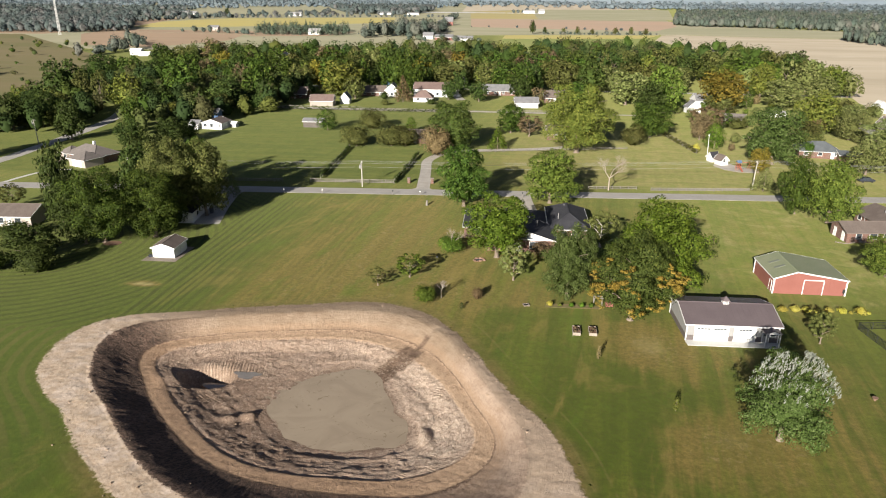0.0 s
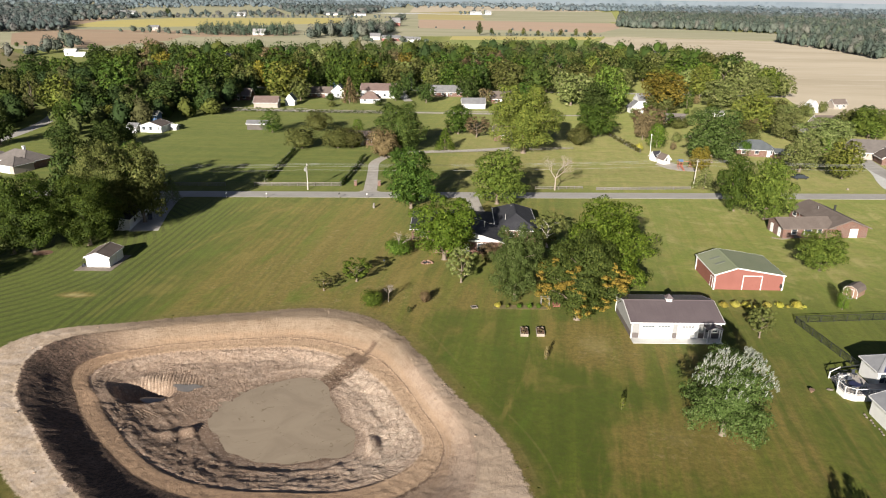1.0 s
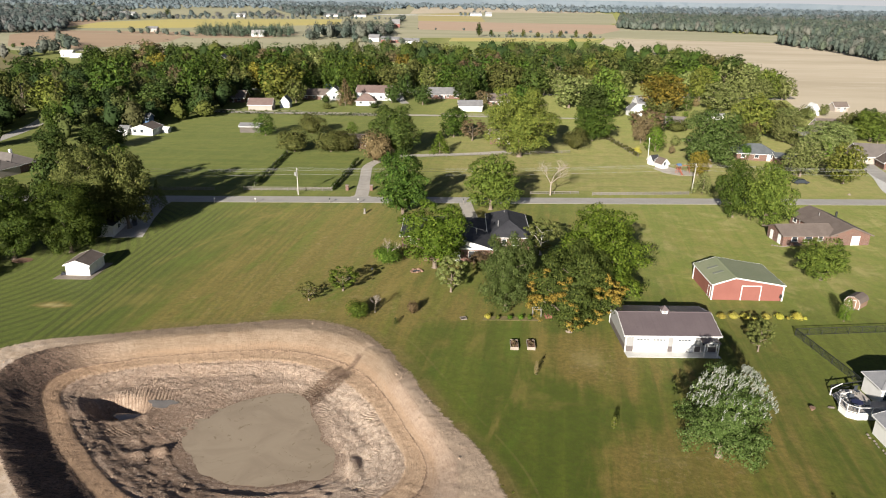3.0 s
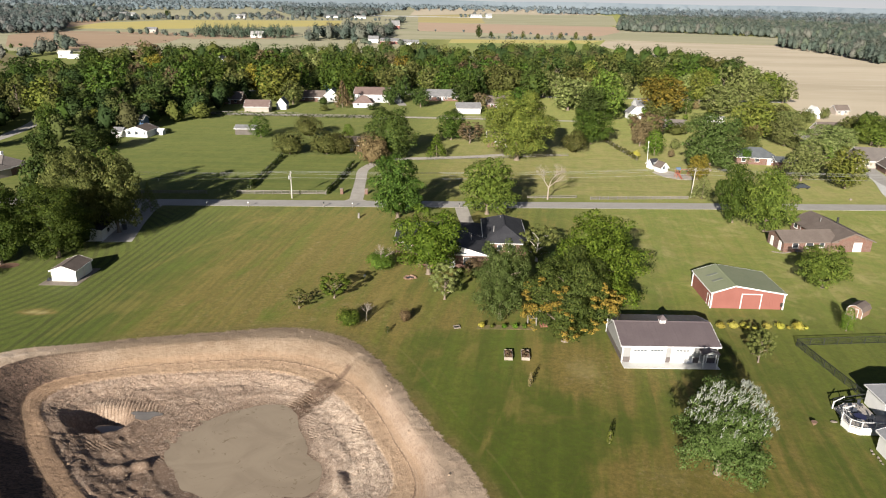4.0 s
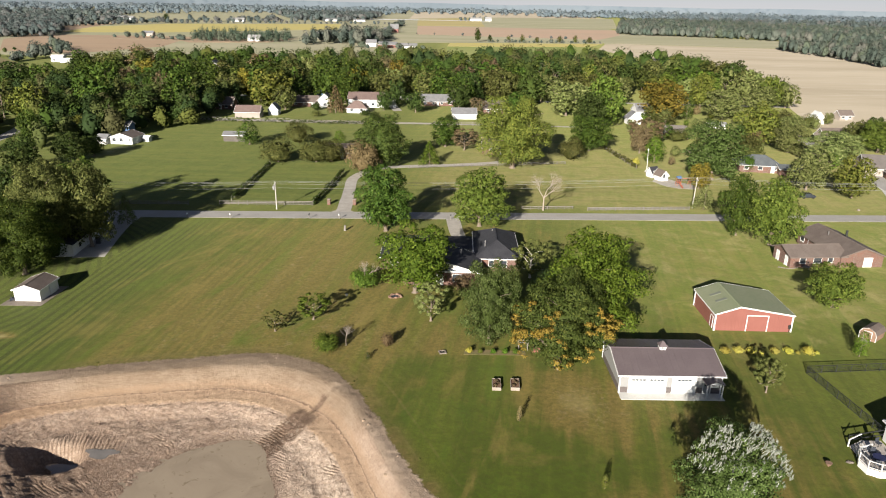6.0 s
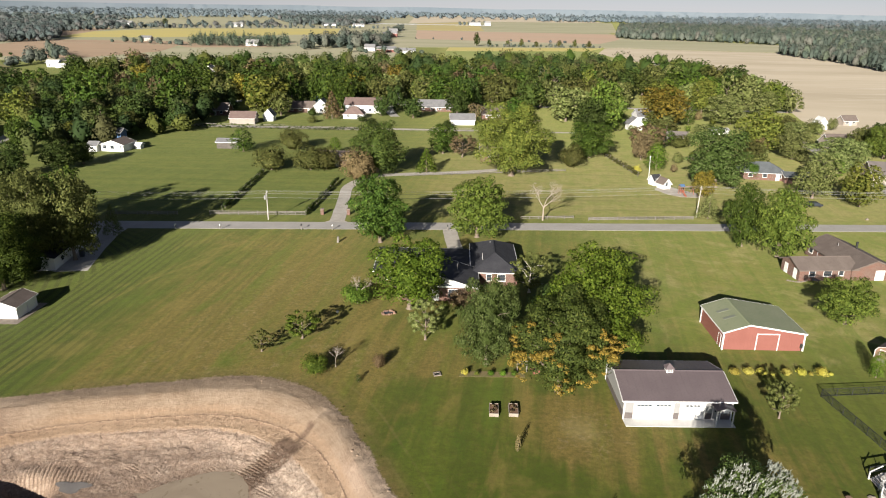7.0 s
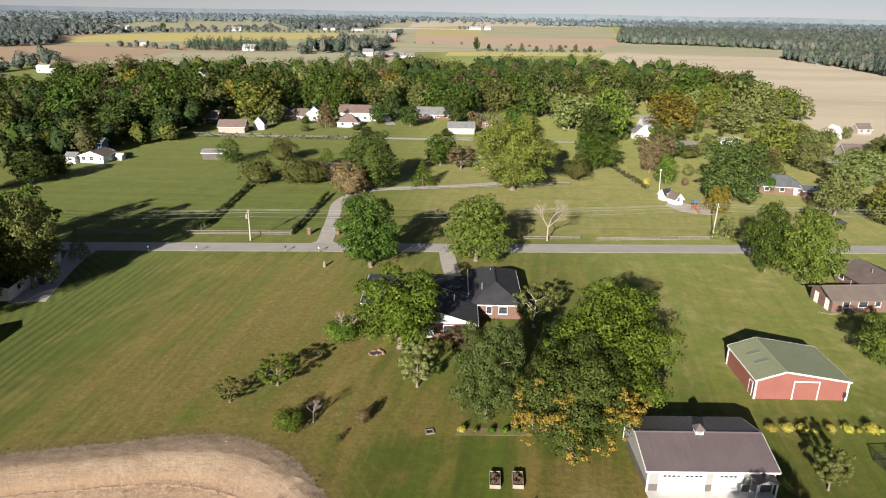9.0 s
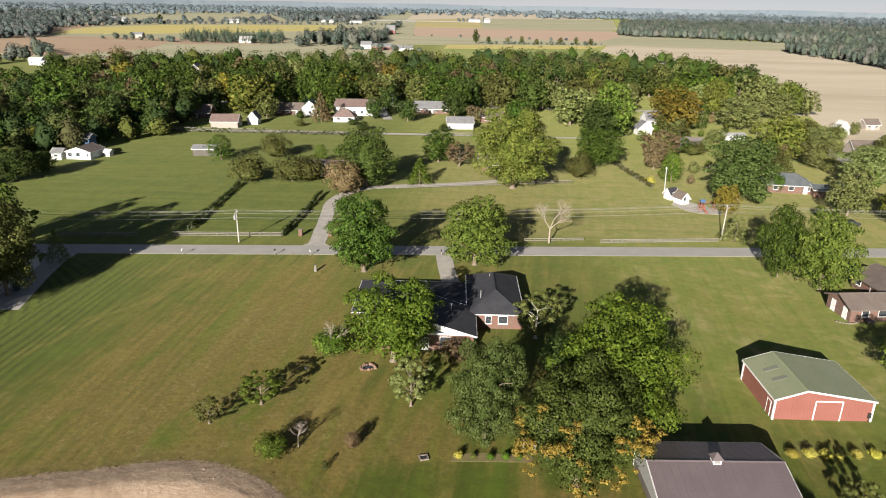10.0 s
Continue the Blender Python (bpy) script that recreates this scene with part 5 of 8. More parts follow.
# left hand side
plant("broad", -85.0, 130.0, 15.5, 16.5, "maple", "above the white shed", 4, seed=1)
plant("round", -75.8, 134.5, 14.5, 15.5, "maple", "above the white shed", 4, seed=2)
plant("round", -88.5, 128.5, 13.0, 14.5, "dark", "at the lawn's edge", 3, seed=2)
plant("broad", -78.0, 147.5, 14.5, 19.5, "olive", "beside the parking lot", 4, seed=3)
plant("round", -71.0, 150.5, 13.0, 18.5, "olive", "beside the parking lot", 3, seed=1)
plant("tall", -101.5, 141.0, 8.5, 19.5, "dark", "at the lawn's edge", 2)
plant("broad", -93.4, 118.5, 11.0, 7.5, "dark", "in the hedge", 2)
plant("broad", -80.5, 142.0, 11.0, 11.5, "dark", "beside the mobile home", 3, seed=0)
plant("bush", -75.6, 143.4, 6.5, 4.6, "dark", "beside the mobile home", 2)
plant("bush", -88.5, 112.5, 8.0, 6.0, "dark", "in the hedge", 2)
plant("bush", -98.0, 112.5, 9.0, 5.0, "dark", "in the hedge", 2)
plant("bush", -105.8, 130.0, 7.0, 4.0, "dark", "in the hedge", 2)
plant("sparse", -122.0, 152.0, 8.0, 6.0, "olive", "beside the road", 2)
plant("broad", -80.5, 164.5, 14.0, 16.0, "maple", "beside the road", 2)
plant("tall", -88.0, 152.0, 12.0, 17.0, "dark", "behind the parking lot", 2)
plant("tall", -92.0, 164.0, 12.0, 18.0, "dark", "beside the road", 2)
TONES_A = {"g": "maple", "p": "deep", "d": "dark", "b": "bright", "l": "lime", "o": "olive", "y": "grey", "r": "orange", "u": "rust", "t": "tan", "s": "silvergreen", "m": "moss"}
FORM_A = {"B": "broad", "R": "round", "T": "tall", "C": "cone", "S": "spire", "U": "bush", "P": "sparse", "W": "wide"}
# form and tone, place, width and height of the trees that stand out round the meadows and the village
STANDING = """
Rl -85 355 21 19|Ct -51 342 9 13|Bg -61 376 17 21|Rr -51 410 16 16|Bo -32 390 18 15|Sl -14 404 9 12|Tg -1 384 17 17|Tg 11 407 16 15|Bo 27 398 18 18
Ry 53 391 18 16|Ry 60 347 19 17|Tm 72 319 19 23|Rg 56 264 15 13|Uo 47 248 9 8|Bo 178 429 15 16|Pu 77 266 13 12|Sb 75 245 8 9|Rg 3 266 11 11
Pu 10 260 10 8|Ut -22 223.5 11 10|Uo -52 235 12 8.5|Uo -52.5 268 11 8|Uo -39.5 236 12 9|Uo -34.5 237 9 7.5|Tp -17 231 18 17|Cb -1.7 235 7 8|Sg -69.6 263 9 8.5
Sb -36 262 5 6|Bl 25.5 233 24 23.5|Rr 79 211 6.5 8|Cy 73 189 7 6.6|Ud -30 322 6 4|Td 63 300 14 17|Ug 66 330 6 4|Td -170 200 13 16|Br 104 339 24.1 18.4
Tl 136 381 14.4 18.4|By 134 344 18.9 14.5|Po 183 445 14.9 14.6|By 164 373 16.6 13.1|Bl 124 278 17.8 16.5|Bs 87 223 17.8 18.2|Ry 131 268 14.6 11.0|By 136 246 19 12.2|Py 123 231 10.2 9.7
Sg 117 343 6.6 11.4|Ru 74 261 7.2 10.4|Uo 79 261 4.7 9.4|Po 96 307 9.3 7.8|By 112 310 7.9 5.7|Bo 100 337 9.7 7.3|Ug 103 235 4.2 5.6|By 111 212 11.5 11|Rl 120 204 10.8 12
Bo 174 449 13.0 10.0|Ry 182 566 17.6 14.2|Bd 184 517 19.3 14.5|Uo 167 326 7.7 6.2|Uo 162 332 8.4 4.4|Bd -212 315 19.3 21.2|Bo -202 313 8.2 15.8|Po -190 308 8.5 16.4|Bl -169 293 14.6 17.4
Bd -159 302 14.5 11.7|Bg -157 322 17.8 19.9|Cd -130 282 11.1 13.3|Bd -129 308 17.0 15.0|Ul -139 276 12.8 7.9|Bg -142 249 7.8 14.4|Bl -212 282 8.0 13.0|Bd -184 255 15.7 14.7|Td -157 232 11.1 15.2
Pu -143 365 10.5 16.2|Bg -122 333 15.7 22.0|Pu -215 503 19.7 18.2|Bo -226 477 19.9 16.6|Bd -253 417 20.2 14.8|Bg -236 419 16.0 14.2|Bd -207 394 14.0 14.7|Bg -149 363 7.7 13.3|Bd -110 309 10.0 11.7
Ud -134 270 7.2 7.0|Bd -118 229 11 10|Bd -115 238 8.7 7.0|Bd -126 218 10.5 11|Td -192 249 12.1 14.3|Bm 166 271 16 12|Uo 95 286 9 5|Pg 89 285 8 8
Uy 156 281 9 6|Bo 164 284 9 9|Rd 181 300 9 9|Uo 190 301 9 5|By 146 300 13 9|Bo 152 322 12 8|Uo 110 250 8 6|Bo 113 262 10 8|Py 102 270 10 8
Rg -53 352 8 8|Rd -29 353 8 10|Bd -13 348 10 10|Ud 4 323 5 3.5|Bo -77 349 11 12|Bg -49 369 10 14|Rd -24 372 9 13|Bd 8 361 12 12|Ud -62 350 6 4|Pu 17 345 8 8|Rg 36 348 11 11|Bd 14 386 14 16|Ud -36 335 5 3|Uo -58 330 5 3
"""
for row in STANDING.replace("\n", "|").split("|"):
    if row.strip():
        code, px, py, pw, ph = row.split()
        plant(FORM_A[code[0]], float(px), float(py), float(pw) * 1.08, float(ph), TONES_A[code[1]], "near the village meadow" if float(py) < 300 else "among the village houses", (4 if float(pw) > 22 else 3 if float(pw) > 13.9 else 2) if float(py) < 275 else 2 if float(px) > 60 else 1)

# the wood that fills the village behind
KEEP_CLEAR = [(-92, 328, 13), (-80, 333, 8), (-66, 365, 16), (-41, 347, 12), (-38, 366, 14), (-27, 402, 8), (10, 336, 13), (-3, 374, 13), (88, 327, 9), (102, 354, 13), (92, 300, 12), (-20, 384, 12),
              (-118, 260, 16), (10, 252, 14), (110, 222, 16), (150, 225, 14), (70, 220, 12), (-21, 360, 14), (-45, 330, 22), (25, 340, 14), (170, 340, 12)]


def in_poly(x, y, poly):
    c = False
    for (x1, y1), (x2, y2) in zip(poly, poly[1:] + poly[:1]):
        if (y1 > y) != (y2 > y) and x < (x2 - x1) * (y - y1) / (y2 - y1) + x1:
            c = not c
    return c


VILLAGE = [(-250, 480), (-215, 410), (-150, 392), (-100, 372), (-60, 366), (-20, 372), (60, 372), (110, 352), (165, 300), (180, 330), (188, 410), (196, 500), (-262, 500)]
rw = random.Random(7)
placed = []
for k in range(9000):
    x, y = rw.uniform(-325, 205), rw.uniform(262, 500)
    if not in_poly(x, y, VILLAGE) or any((x - a) ** 2 + (y - b) ** 2 < r * r for a, b, r in KEEP_CLEAR):
        continue
    gap = 9.5 if y < 450 else 13.5
    if any((x - a) ** 2 + (y - b) ** 2 < gap * gap for a, b in placed) or (abs(y - 397) < 5 and -120 < x < 190):
        continue
    if x > 70 and y < 385:
        continue
    placed.append((x, y))
    if len(placed) > 175:
        break
for x, y in placed:
    tone = rw.choices(("maple", "dark", "deep", "olive", "grey", "lime", "rust", "orange"), (27, 36, 18, 10, 6, 2, 5, 2))[0]
    if x > 60 and y < 430:
        tone = rw.choices(("grey", "lime", "green", "olive", "moss"), (5, 2, 3, 3, 3))[0]
    form = rw.choices(("broad", "round", "tall", "cone", "sparse"), (40, 25, 22, 5, 8))[0]
    wd = rw.uniform(12, 19) * (1.15 if y > 450 else 1)
    plant(form, x, y, wd, rw.uniform(11.5, 18.5), tone, "in the wooded village", 0 if y > 400 else 1)

# the dense dark wood round the side road
LEFT_WOOD = [(-252, 425), (-236, 350), (-216, 296), (-206, 262), (-200, 240), (-176, 236), (-150, 262), (-146, 240), (-135, 240), (-131, 252), (-128, 268), (-116, 274), (-108, 296), (-100, 310), (-104, 340), (-100, 372), (-150, 392), (-215, 410)]
LEFT_CLEAR = [(-161.5, 222, 8), (-163, 240, 8), (-165, 258, 8), (-168, 278, 8), (-175, 300, 8), (-184, 325, 6), (-192, 305, 9), (-152, 246, 9), (-115, 262, 7), (-122, 258, 4), (-92, 328, 13), (-122, 277, 4), (-129, 257, 9), (-140, 256, 7)]


GARDENS = [(82, 236), (100, 208), (140, 205), (190, 240), (192, 330), (150, 362), (96, 372), (58, 376), (62, 330), (84, 290), (74, 262)]
GARDEN_CLEAR = [(106, 226, 10), (117, 222, 8), (146, 224, 12), (140, 214, 11), (152, 214, 10), (130, 206, 8), (160, 280, 9), (186, 298, 9), (178, 328, 6), (95, 285, 6), (100, 340, 8), (86, 316, 6), (107, 238, 11), (117, 232, 8), (150, 236, 14), (148, 226, 7), (160, 292, 10), (186, 310, 9), (176, 338, 4), (96, 296, 7), (102, 352, 10), (87, 326, 6), (122, 318, 6), (139, 230, 7), (148, 262, 5), (196, 352, 8)]
gardens = []
for k in range(4000):
    x, y = rw.uniform(58, 195), rw.uniform(205, 376)
    gap = 8.8
    if not in_poly(x, y, GARDENS) or any((x - a) ** 2 + (y - b) ** 2 < r * r for a, b, r in GARDEN_CLEAR) or any((x - a) ** 2 + (y - b) ** 2 < gap * gap for a, b in gardens):
        continue
    gardens.append((x, y))
    if len(gardens) > 62:
        break
for k, (x, y) in enumerate(gardens):
    form = rw.choices(("broad", "round", "sparse", "bush", "tall", "cone"), (16, 16, 16, 36, 8, 5))[0]
    wd = rw.uniform(4, 7) if form != "bush" else rw.uniform(2.5, 5)
    tone = rw.choices(("grey", "olive", "moss", "green", "deep", "dark", "rust", "lime", "tan"), (46, 14, 16, 6, 3, 3, 4, 11, 5))[0]
    plant(form, x, y, wd, wd * rw.uniform(0.75, 1.1), tone, "in the village gardens", 1)


# ---- woods, hedges and far tree lines as masses of crowns ----
def woodland(name, poly, gap, tall, label, tone_of="far", leaves=46, size=2.1, seed=5, line=None, cone=False, clear=()):
    """Many crowns of leaf clumps over an area, or along a line, in one mesh."""
    rng = random.Random(seed)
    spots = []
    if line:
        for (x1, y1), (x2, y2) in zip(line, line[1:]):
            n = int(math.hypot(x2 - x1, y2 - y1) / gap)
            spots += [(x1 + (x2 - x1) * i / n + rng.uniform(-gap, gap) * 0.4, y1 + (y2 - y1) * i / n + rng.uniform(-gap, gap) * 0.5) for i in range(n)]
    else:
        x0, x1 = min(p[0] for p in poly), max(p[0] for p in poly)
        y0, y1 = min(p[1] for p in poly), max(p[1] for p in poly)
        y = y0
        while y < y1:
            x = x0
            while x < x1:
                a, b = x + rng.uniform(-gap, gap) * 0.45, y + rng.uniform(-gap, gap) * 0.45
                if in_poly(a, b, poly) and not any((a - p) ** 2 + (b - q) ** 2 < r * r for p, q, r in clear):
                    spots.append((a, b))
                x += gap
            y += gap
    lobes, tones, cores = [], [], []
    for a, b in spots:
        h = tall * rng.uniform(0.5, 1.25)
        w = min(gap * rng.uniform(0.34, 0.62), h * rng.uniform(0.55, 0.8))
        if line and rng.random() < 0.12:
            continue
        tone = rng.random()
        if cone:
            for k in range(6):
                f = k / 6
                lobes.append((a, b, h * (0.12 + 0.8 * f), w * 0.62 * (1 - 0.85 * f), 1.0))
        else:
            for k in range(8):
                t = k * 2.4 + rng.random()
                f = rng.random()
                r = w * 0.62 * math.sqrt(1 - (f - 0.25) ** 2)
                lobes.append((a + r * math.cos(t), b + r * math.sin(t), h * (0.28 + 0.48 * f), w * rng.uniform(0.34, 0.5), max(0.7, h * 0.2 / (w * 0.42))))
            lobes.append((a, b, h * 0.78, w * 0.55, max(0.6, h * 0.22 / (w * 0.55))))
            cores.append((a, b, h * 0.45, w * 0.74, h * 0.38, tone))
        tones += [tone] * (len(lobes) - len(tones))
    n = max(1, len(set(tones))) * leaves
    me = leaf_cloud(name, np.random.default_rng(seed), lobes, n, size, 0.0, 0.86, 1.6, False, tones, 1.6, cores or None)
    me.materials.append(LEAF[tone_of])
    return tagged(new(name, me), label, "wood", kind="stuff")


FIELD_WOOD = [(318, 1381), (330, 1315), (400, 1296), (479, 1242), (531, 1169), (640, 1120), (900, 1050), (1020, 1500), (900, 1750), (640, 2300), (481, 2087)]
NEAR_WOOD = [(433, 950), (417, 903), (419, 838), (420, 782), (405, 668), (560, 705), (760, 800), (800, 960), (640, 990)]
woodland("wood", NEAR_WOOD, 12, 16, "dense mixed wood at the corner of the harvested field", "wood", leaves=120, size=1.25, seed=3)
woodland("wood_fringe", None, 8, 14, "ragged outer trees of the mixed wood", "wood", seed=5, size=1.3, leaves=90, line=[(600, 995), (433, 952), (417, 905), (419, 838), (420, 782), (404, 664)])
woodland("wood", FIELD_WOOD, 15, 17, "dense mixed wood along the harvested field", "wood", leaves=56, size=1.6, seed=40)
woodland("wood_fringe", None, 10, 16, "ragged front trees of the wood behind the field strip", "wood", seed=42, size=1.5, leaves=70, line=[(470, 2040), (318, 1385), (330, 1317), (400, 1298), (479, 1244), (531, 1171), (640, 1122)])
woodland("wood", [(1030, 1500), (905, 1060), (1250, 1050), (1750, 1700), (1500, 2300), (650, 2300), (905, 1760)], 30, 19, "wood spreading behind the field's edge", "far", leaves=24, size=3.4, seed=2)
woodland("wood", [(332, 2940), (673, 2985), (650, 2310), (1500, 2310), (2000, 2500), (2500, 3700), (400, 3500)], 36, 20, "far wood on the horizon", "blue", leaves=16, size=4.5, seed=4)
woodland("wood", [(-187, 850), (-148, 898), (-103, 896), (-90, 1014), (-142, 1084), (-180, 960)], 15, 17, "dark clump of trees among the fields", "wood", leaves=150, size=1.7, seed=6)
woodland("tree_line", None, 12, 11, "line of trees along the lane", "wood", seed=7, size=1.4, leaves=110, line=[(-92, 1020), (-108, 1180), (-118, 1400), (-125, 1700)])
woodland("hedge", None, 6, 4.5, "low hedge between fields", "wood", seed=8, size=1.0, leaves=40, line=[(52, 997), (120, 1003), (213, 1012)])
woodland("conifer_rows", [(-330, 903), (-206, 909), (-236, 1040), (-372, 1046)], 10.5, 15, "rows of planted blue-green conifers", "fir", leaves=120, size=1.25, seed=9, cone=True)
woodland("tree_line", None, 11, 8, "open line of small trees beside the brown field", "wood", seed=10, size=1.2, leaves=90, line=[(-470, 968), (-440, 957), (-375, 931), (-330, 905)])
woodland("tree_line", None, 11, 14, "trees beside the brown field", "wood", seed=11, size=1.3, leaves=170, line=[(-356, 556), (-352, 600), (-362, 648), (-372, 700), (-420, 740)])
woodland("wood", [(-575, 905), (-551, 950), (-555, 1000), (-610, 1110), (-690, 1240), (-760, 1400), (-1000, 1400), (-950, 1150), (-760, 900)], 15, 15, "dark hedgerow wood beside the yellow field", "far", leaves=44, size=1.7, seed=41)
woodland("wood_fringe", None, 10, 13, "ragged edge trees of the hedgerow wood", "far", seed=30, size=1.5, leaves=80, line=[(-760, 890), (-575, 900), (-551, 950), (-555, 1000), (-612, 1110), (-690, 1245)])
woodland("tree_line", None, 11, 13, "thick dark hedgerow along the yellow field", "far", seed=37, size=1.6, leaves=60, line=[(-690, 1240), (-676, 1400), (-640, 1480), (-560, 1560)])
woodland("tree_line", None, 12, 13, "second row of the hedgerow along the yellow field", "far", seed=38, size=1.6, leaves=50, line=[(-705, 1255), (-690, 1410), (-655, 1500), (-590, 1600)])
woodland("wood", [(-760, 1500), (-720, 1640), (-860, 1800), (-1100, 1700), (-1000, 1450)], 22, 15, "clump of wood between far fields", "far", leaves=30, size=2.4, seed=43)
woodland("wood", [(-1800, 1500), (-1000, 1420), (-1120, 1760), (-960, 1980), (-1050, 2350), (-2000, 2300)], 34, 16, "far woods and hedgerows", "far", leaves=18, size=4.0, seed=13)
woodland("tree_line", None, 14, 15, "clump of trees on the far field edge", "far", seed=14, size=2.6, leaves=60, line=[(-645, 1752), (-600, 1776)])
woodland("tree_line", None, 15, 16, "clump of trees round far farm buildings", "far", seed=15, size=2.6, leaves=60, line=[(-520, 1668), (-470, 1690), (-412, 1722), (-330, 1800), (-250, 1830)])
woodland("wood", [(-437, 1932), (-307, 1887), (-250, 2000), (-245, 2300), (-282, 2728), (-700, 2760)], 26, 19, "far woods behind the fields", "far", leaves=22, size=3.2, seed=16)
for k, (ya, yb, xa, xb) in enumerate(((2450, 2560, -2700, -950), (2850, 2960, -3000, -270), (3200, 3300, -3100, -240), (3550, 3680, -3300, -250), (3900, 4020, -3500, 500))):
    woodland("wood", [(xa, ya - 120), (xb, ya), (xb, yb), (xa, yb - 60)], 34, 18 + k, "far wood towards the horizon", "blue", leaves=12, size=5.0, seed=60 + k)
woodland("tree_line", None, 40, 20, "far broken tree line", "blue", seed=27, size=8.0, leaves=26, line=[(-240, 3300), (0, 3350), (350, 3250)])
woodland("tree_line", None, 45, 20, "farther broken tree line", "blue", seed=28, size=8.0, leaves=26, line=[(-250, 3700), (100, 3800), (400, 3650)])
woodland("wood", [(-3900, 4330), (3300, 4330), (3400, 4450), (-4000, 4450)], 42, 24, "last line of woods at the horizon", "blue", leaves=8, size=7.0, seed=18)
woodland("hedge", None, 12, 7, "far hedge with small trees", "far", seed=34, size=1.6, leaves=40, line=[(-560, 1560), (-420, 1625), (-267, 1690), (-120, 1700)])
woodland("hedge", None, 24, 4, "low hedge along the reddish field", "far", seed=35, size=1.2, leaves=40, line=[(-62, 1197), (90, 1160), (228, 1121)])
woodland("tree_line", None, 20, 11, "trees scattered along a far ditch", "far", seed=36, size=2.0, leaves=60, line=[(-700, 1560), (-600, 1600), (-480, 1840), (-560, 2200)])
woodland("tree_line", None, 10, 9, "trees round the farm sheds behind the village", "wood", seed=31, size=1.2, leaves=130, line=[(-112, 838), (-84, 818), (-62, 826), (-38, 815), (-20, 830)])
woodland("tree_line", None, 14, 17, "small clump of farm trees in the open field", "far", seed=19, size=2.6, leaves=60, line=[(14, 2206), (60, 2215), (112, 2206)])
woodland("scrub", [(-330, 560), (-215, 345), (-250, 320), (-520, 540), (-560, 780), (-400, 690)], 36, 4, "scattered scrub on dry land", "mixed", seed=20, size=0.7, leaves=60)
woodland("tree_line", None, 11, 12, "trees along the right field edge", "mixed", seed=25, size=1.1, leaves=110, line=[(196, 420), (204, 520), (214, 640), (205, 725)])
woodland("wood", [(210, 318), (330, 330), (420, 440), (420, 460), (300, 400)], 15, 9, "low trees beside the harvested field", "mixed", seed=26, size=1.0, leaves=110)
woodland("wood", [(-560, 300), (-330, 300), (-330, 420), (-520, 470), (-640, 420)], 16, 13, "dark wood west of the village", "mixed", seed=29, size=1.2, leaves=110)
for fx, fy, fh, fw in ((35, 1004, 19, 10), (52, 1000, 10, 7), (-713, 1766, 16, 16), (78, 1003, 9, 7), (97, 1003, 11, 8), (118, 1005, 8, 7), (150, 1008, 10, 9), (172, 1010, 11, 7), (192, 1011, 9, 9)):
    plant("tall", fx, fy, fw, fh, "dark" if fx < 60 else "olive", "alone between the far fields", 0)

woodland("understory", LEFT_WOOD, 8.0, 10.5, "dense dark understory round the side road", "mixed", seed=31, size=0.85, leaves=330, clear=LEFT_CLEAR)
BACK = [(-256, 503), (-254, 560), (-225, 602), (-136, 588), (-60, 636), (15, 638), (54, 690), (115, 690), (162, 630), (184, 565), (192, 503)]
woodland("wood", BACK, 13.5, 15.0, "wooded back of the village, many crowns of mixed green", "mixed", seed=21, size=1.15, leaves=130)

# the last low backdrop rise closes the view; haze is painted into its blue
hill = Shape()
for i in range(181):
    a = math.pi * 2 * i / 180
    top = 46 + 6 * noise.fractal(Vector((math.cos(a) * 9, math.sin(a) * 9, 1)), 1.0, 2.0, 3)
    hill.v += [(4850 * math.cos(a), 4850 * math.sin(a), -2), (4850 * math.cos(a), 4850 * math.sin(a), top)]
    if i:
        k = 2 * i
        hill.f.append((k - 2, k, k + 1, k - 1))
HAZE = stuff_mat("distant woods with painted haze", (0.12, 0.145, 0.17), (0.14, 0.165, 0.19), (0.1, 0.125, 0.15), 0.004, 0.02, 1.0, 0.0, 0.0, place="World", spec=0.0)
setting("backdrop", hill, HAZE, "wooded backdrop rise on the horizon painted in hazy blue", "backdrop")


# ---- buildings ----
def window(parent, x, z, w, h, side="front", off=0.0, pane_rows=2, frame_mat=None):
    """A window on a wall face: frame, sill, panes. off is how far the wall stands from the middle."""
    turn = {"front": 0, "right": 90, "back": 180, "left": 270}[side]
    m = Matrix.Rotation(radians(turn), 4, "Z") @ Matrix.Translation((x, -off, z))
    fm = frame_mat or WHITE
    s = Shape()
    for a in ((-w / 2 - 0.08, -w / 2, -0.08, h + 0.08), (w / 2, w / 2 + 0.08, -0.08, h + 0.08), (-w / 2, w / 2, h, h + 0.08), (-w / 2, w / 2, -0.08, 0)):
        s.box(a[0], a[1], -0.06, 0.02, a[2], a[3])
    win = part("window", s, fm, parent, at=m)
    for k in range(pane_rows):
        part("pane", Shape().box(-w / 2, w / 2, -0.025 + 0.015 * k, 0.0, h * k / pane_rows + 0.02, h * (k + 1) / pane_rows - 0.02), GLASS, win)
    part("sill", Shape().box(-w / 2 - 0.12, w / 2 + 0.12, -0.12, 0.01, -0.14, -0.08), fm, win)
    return win


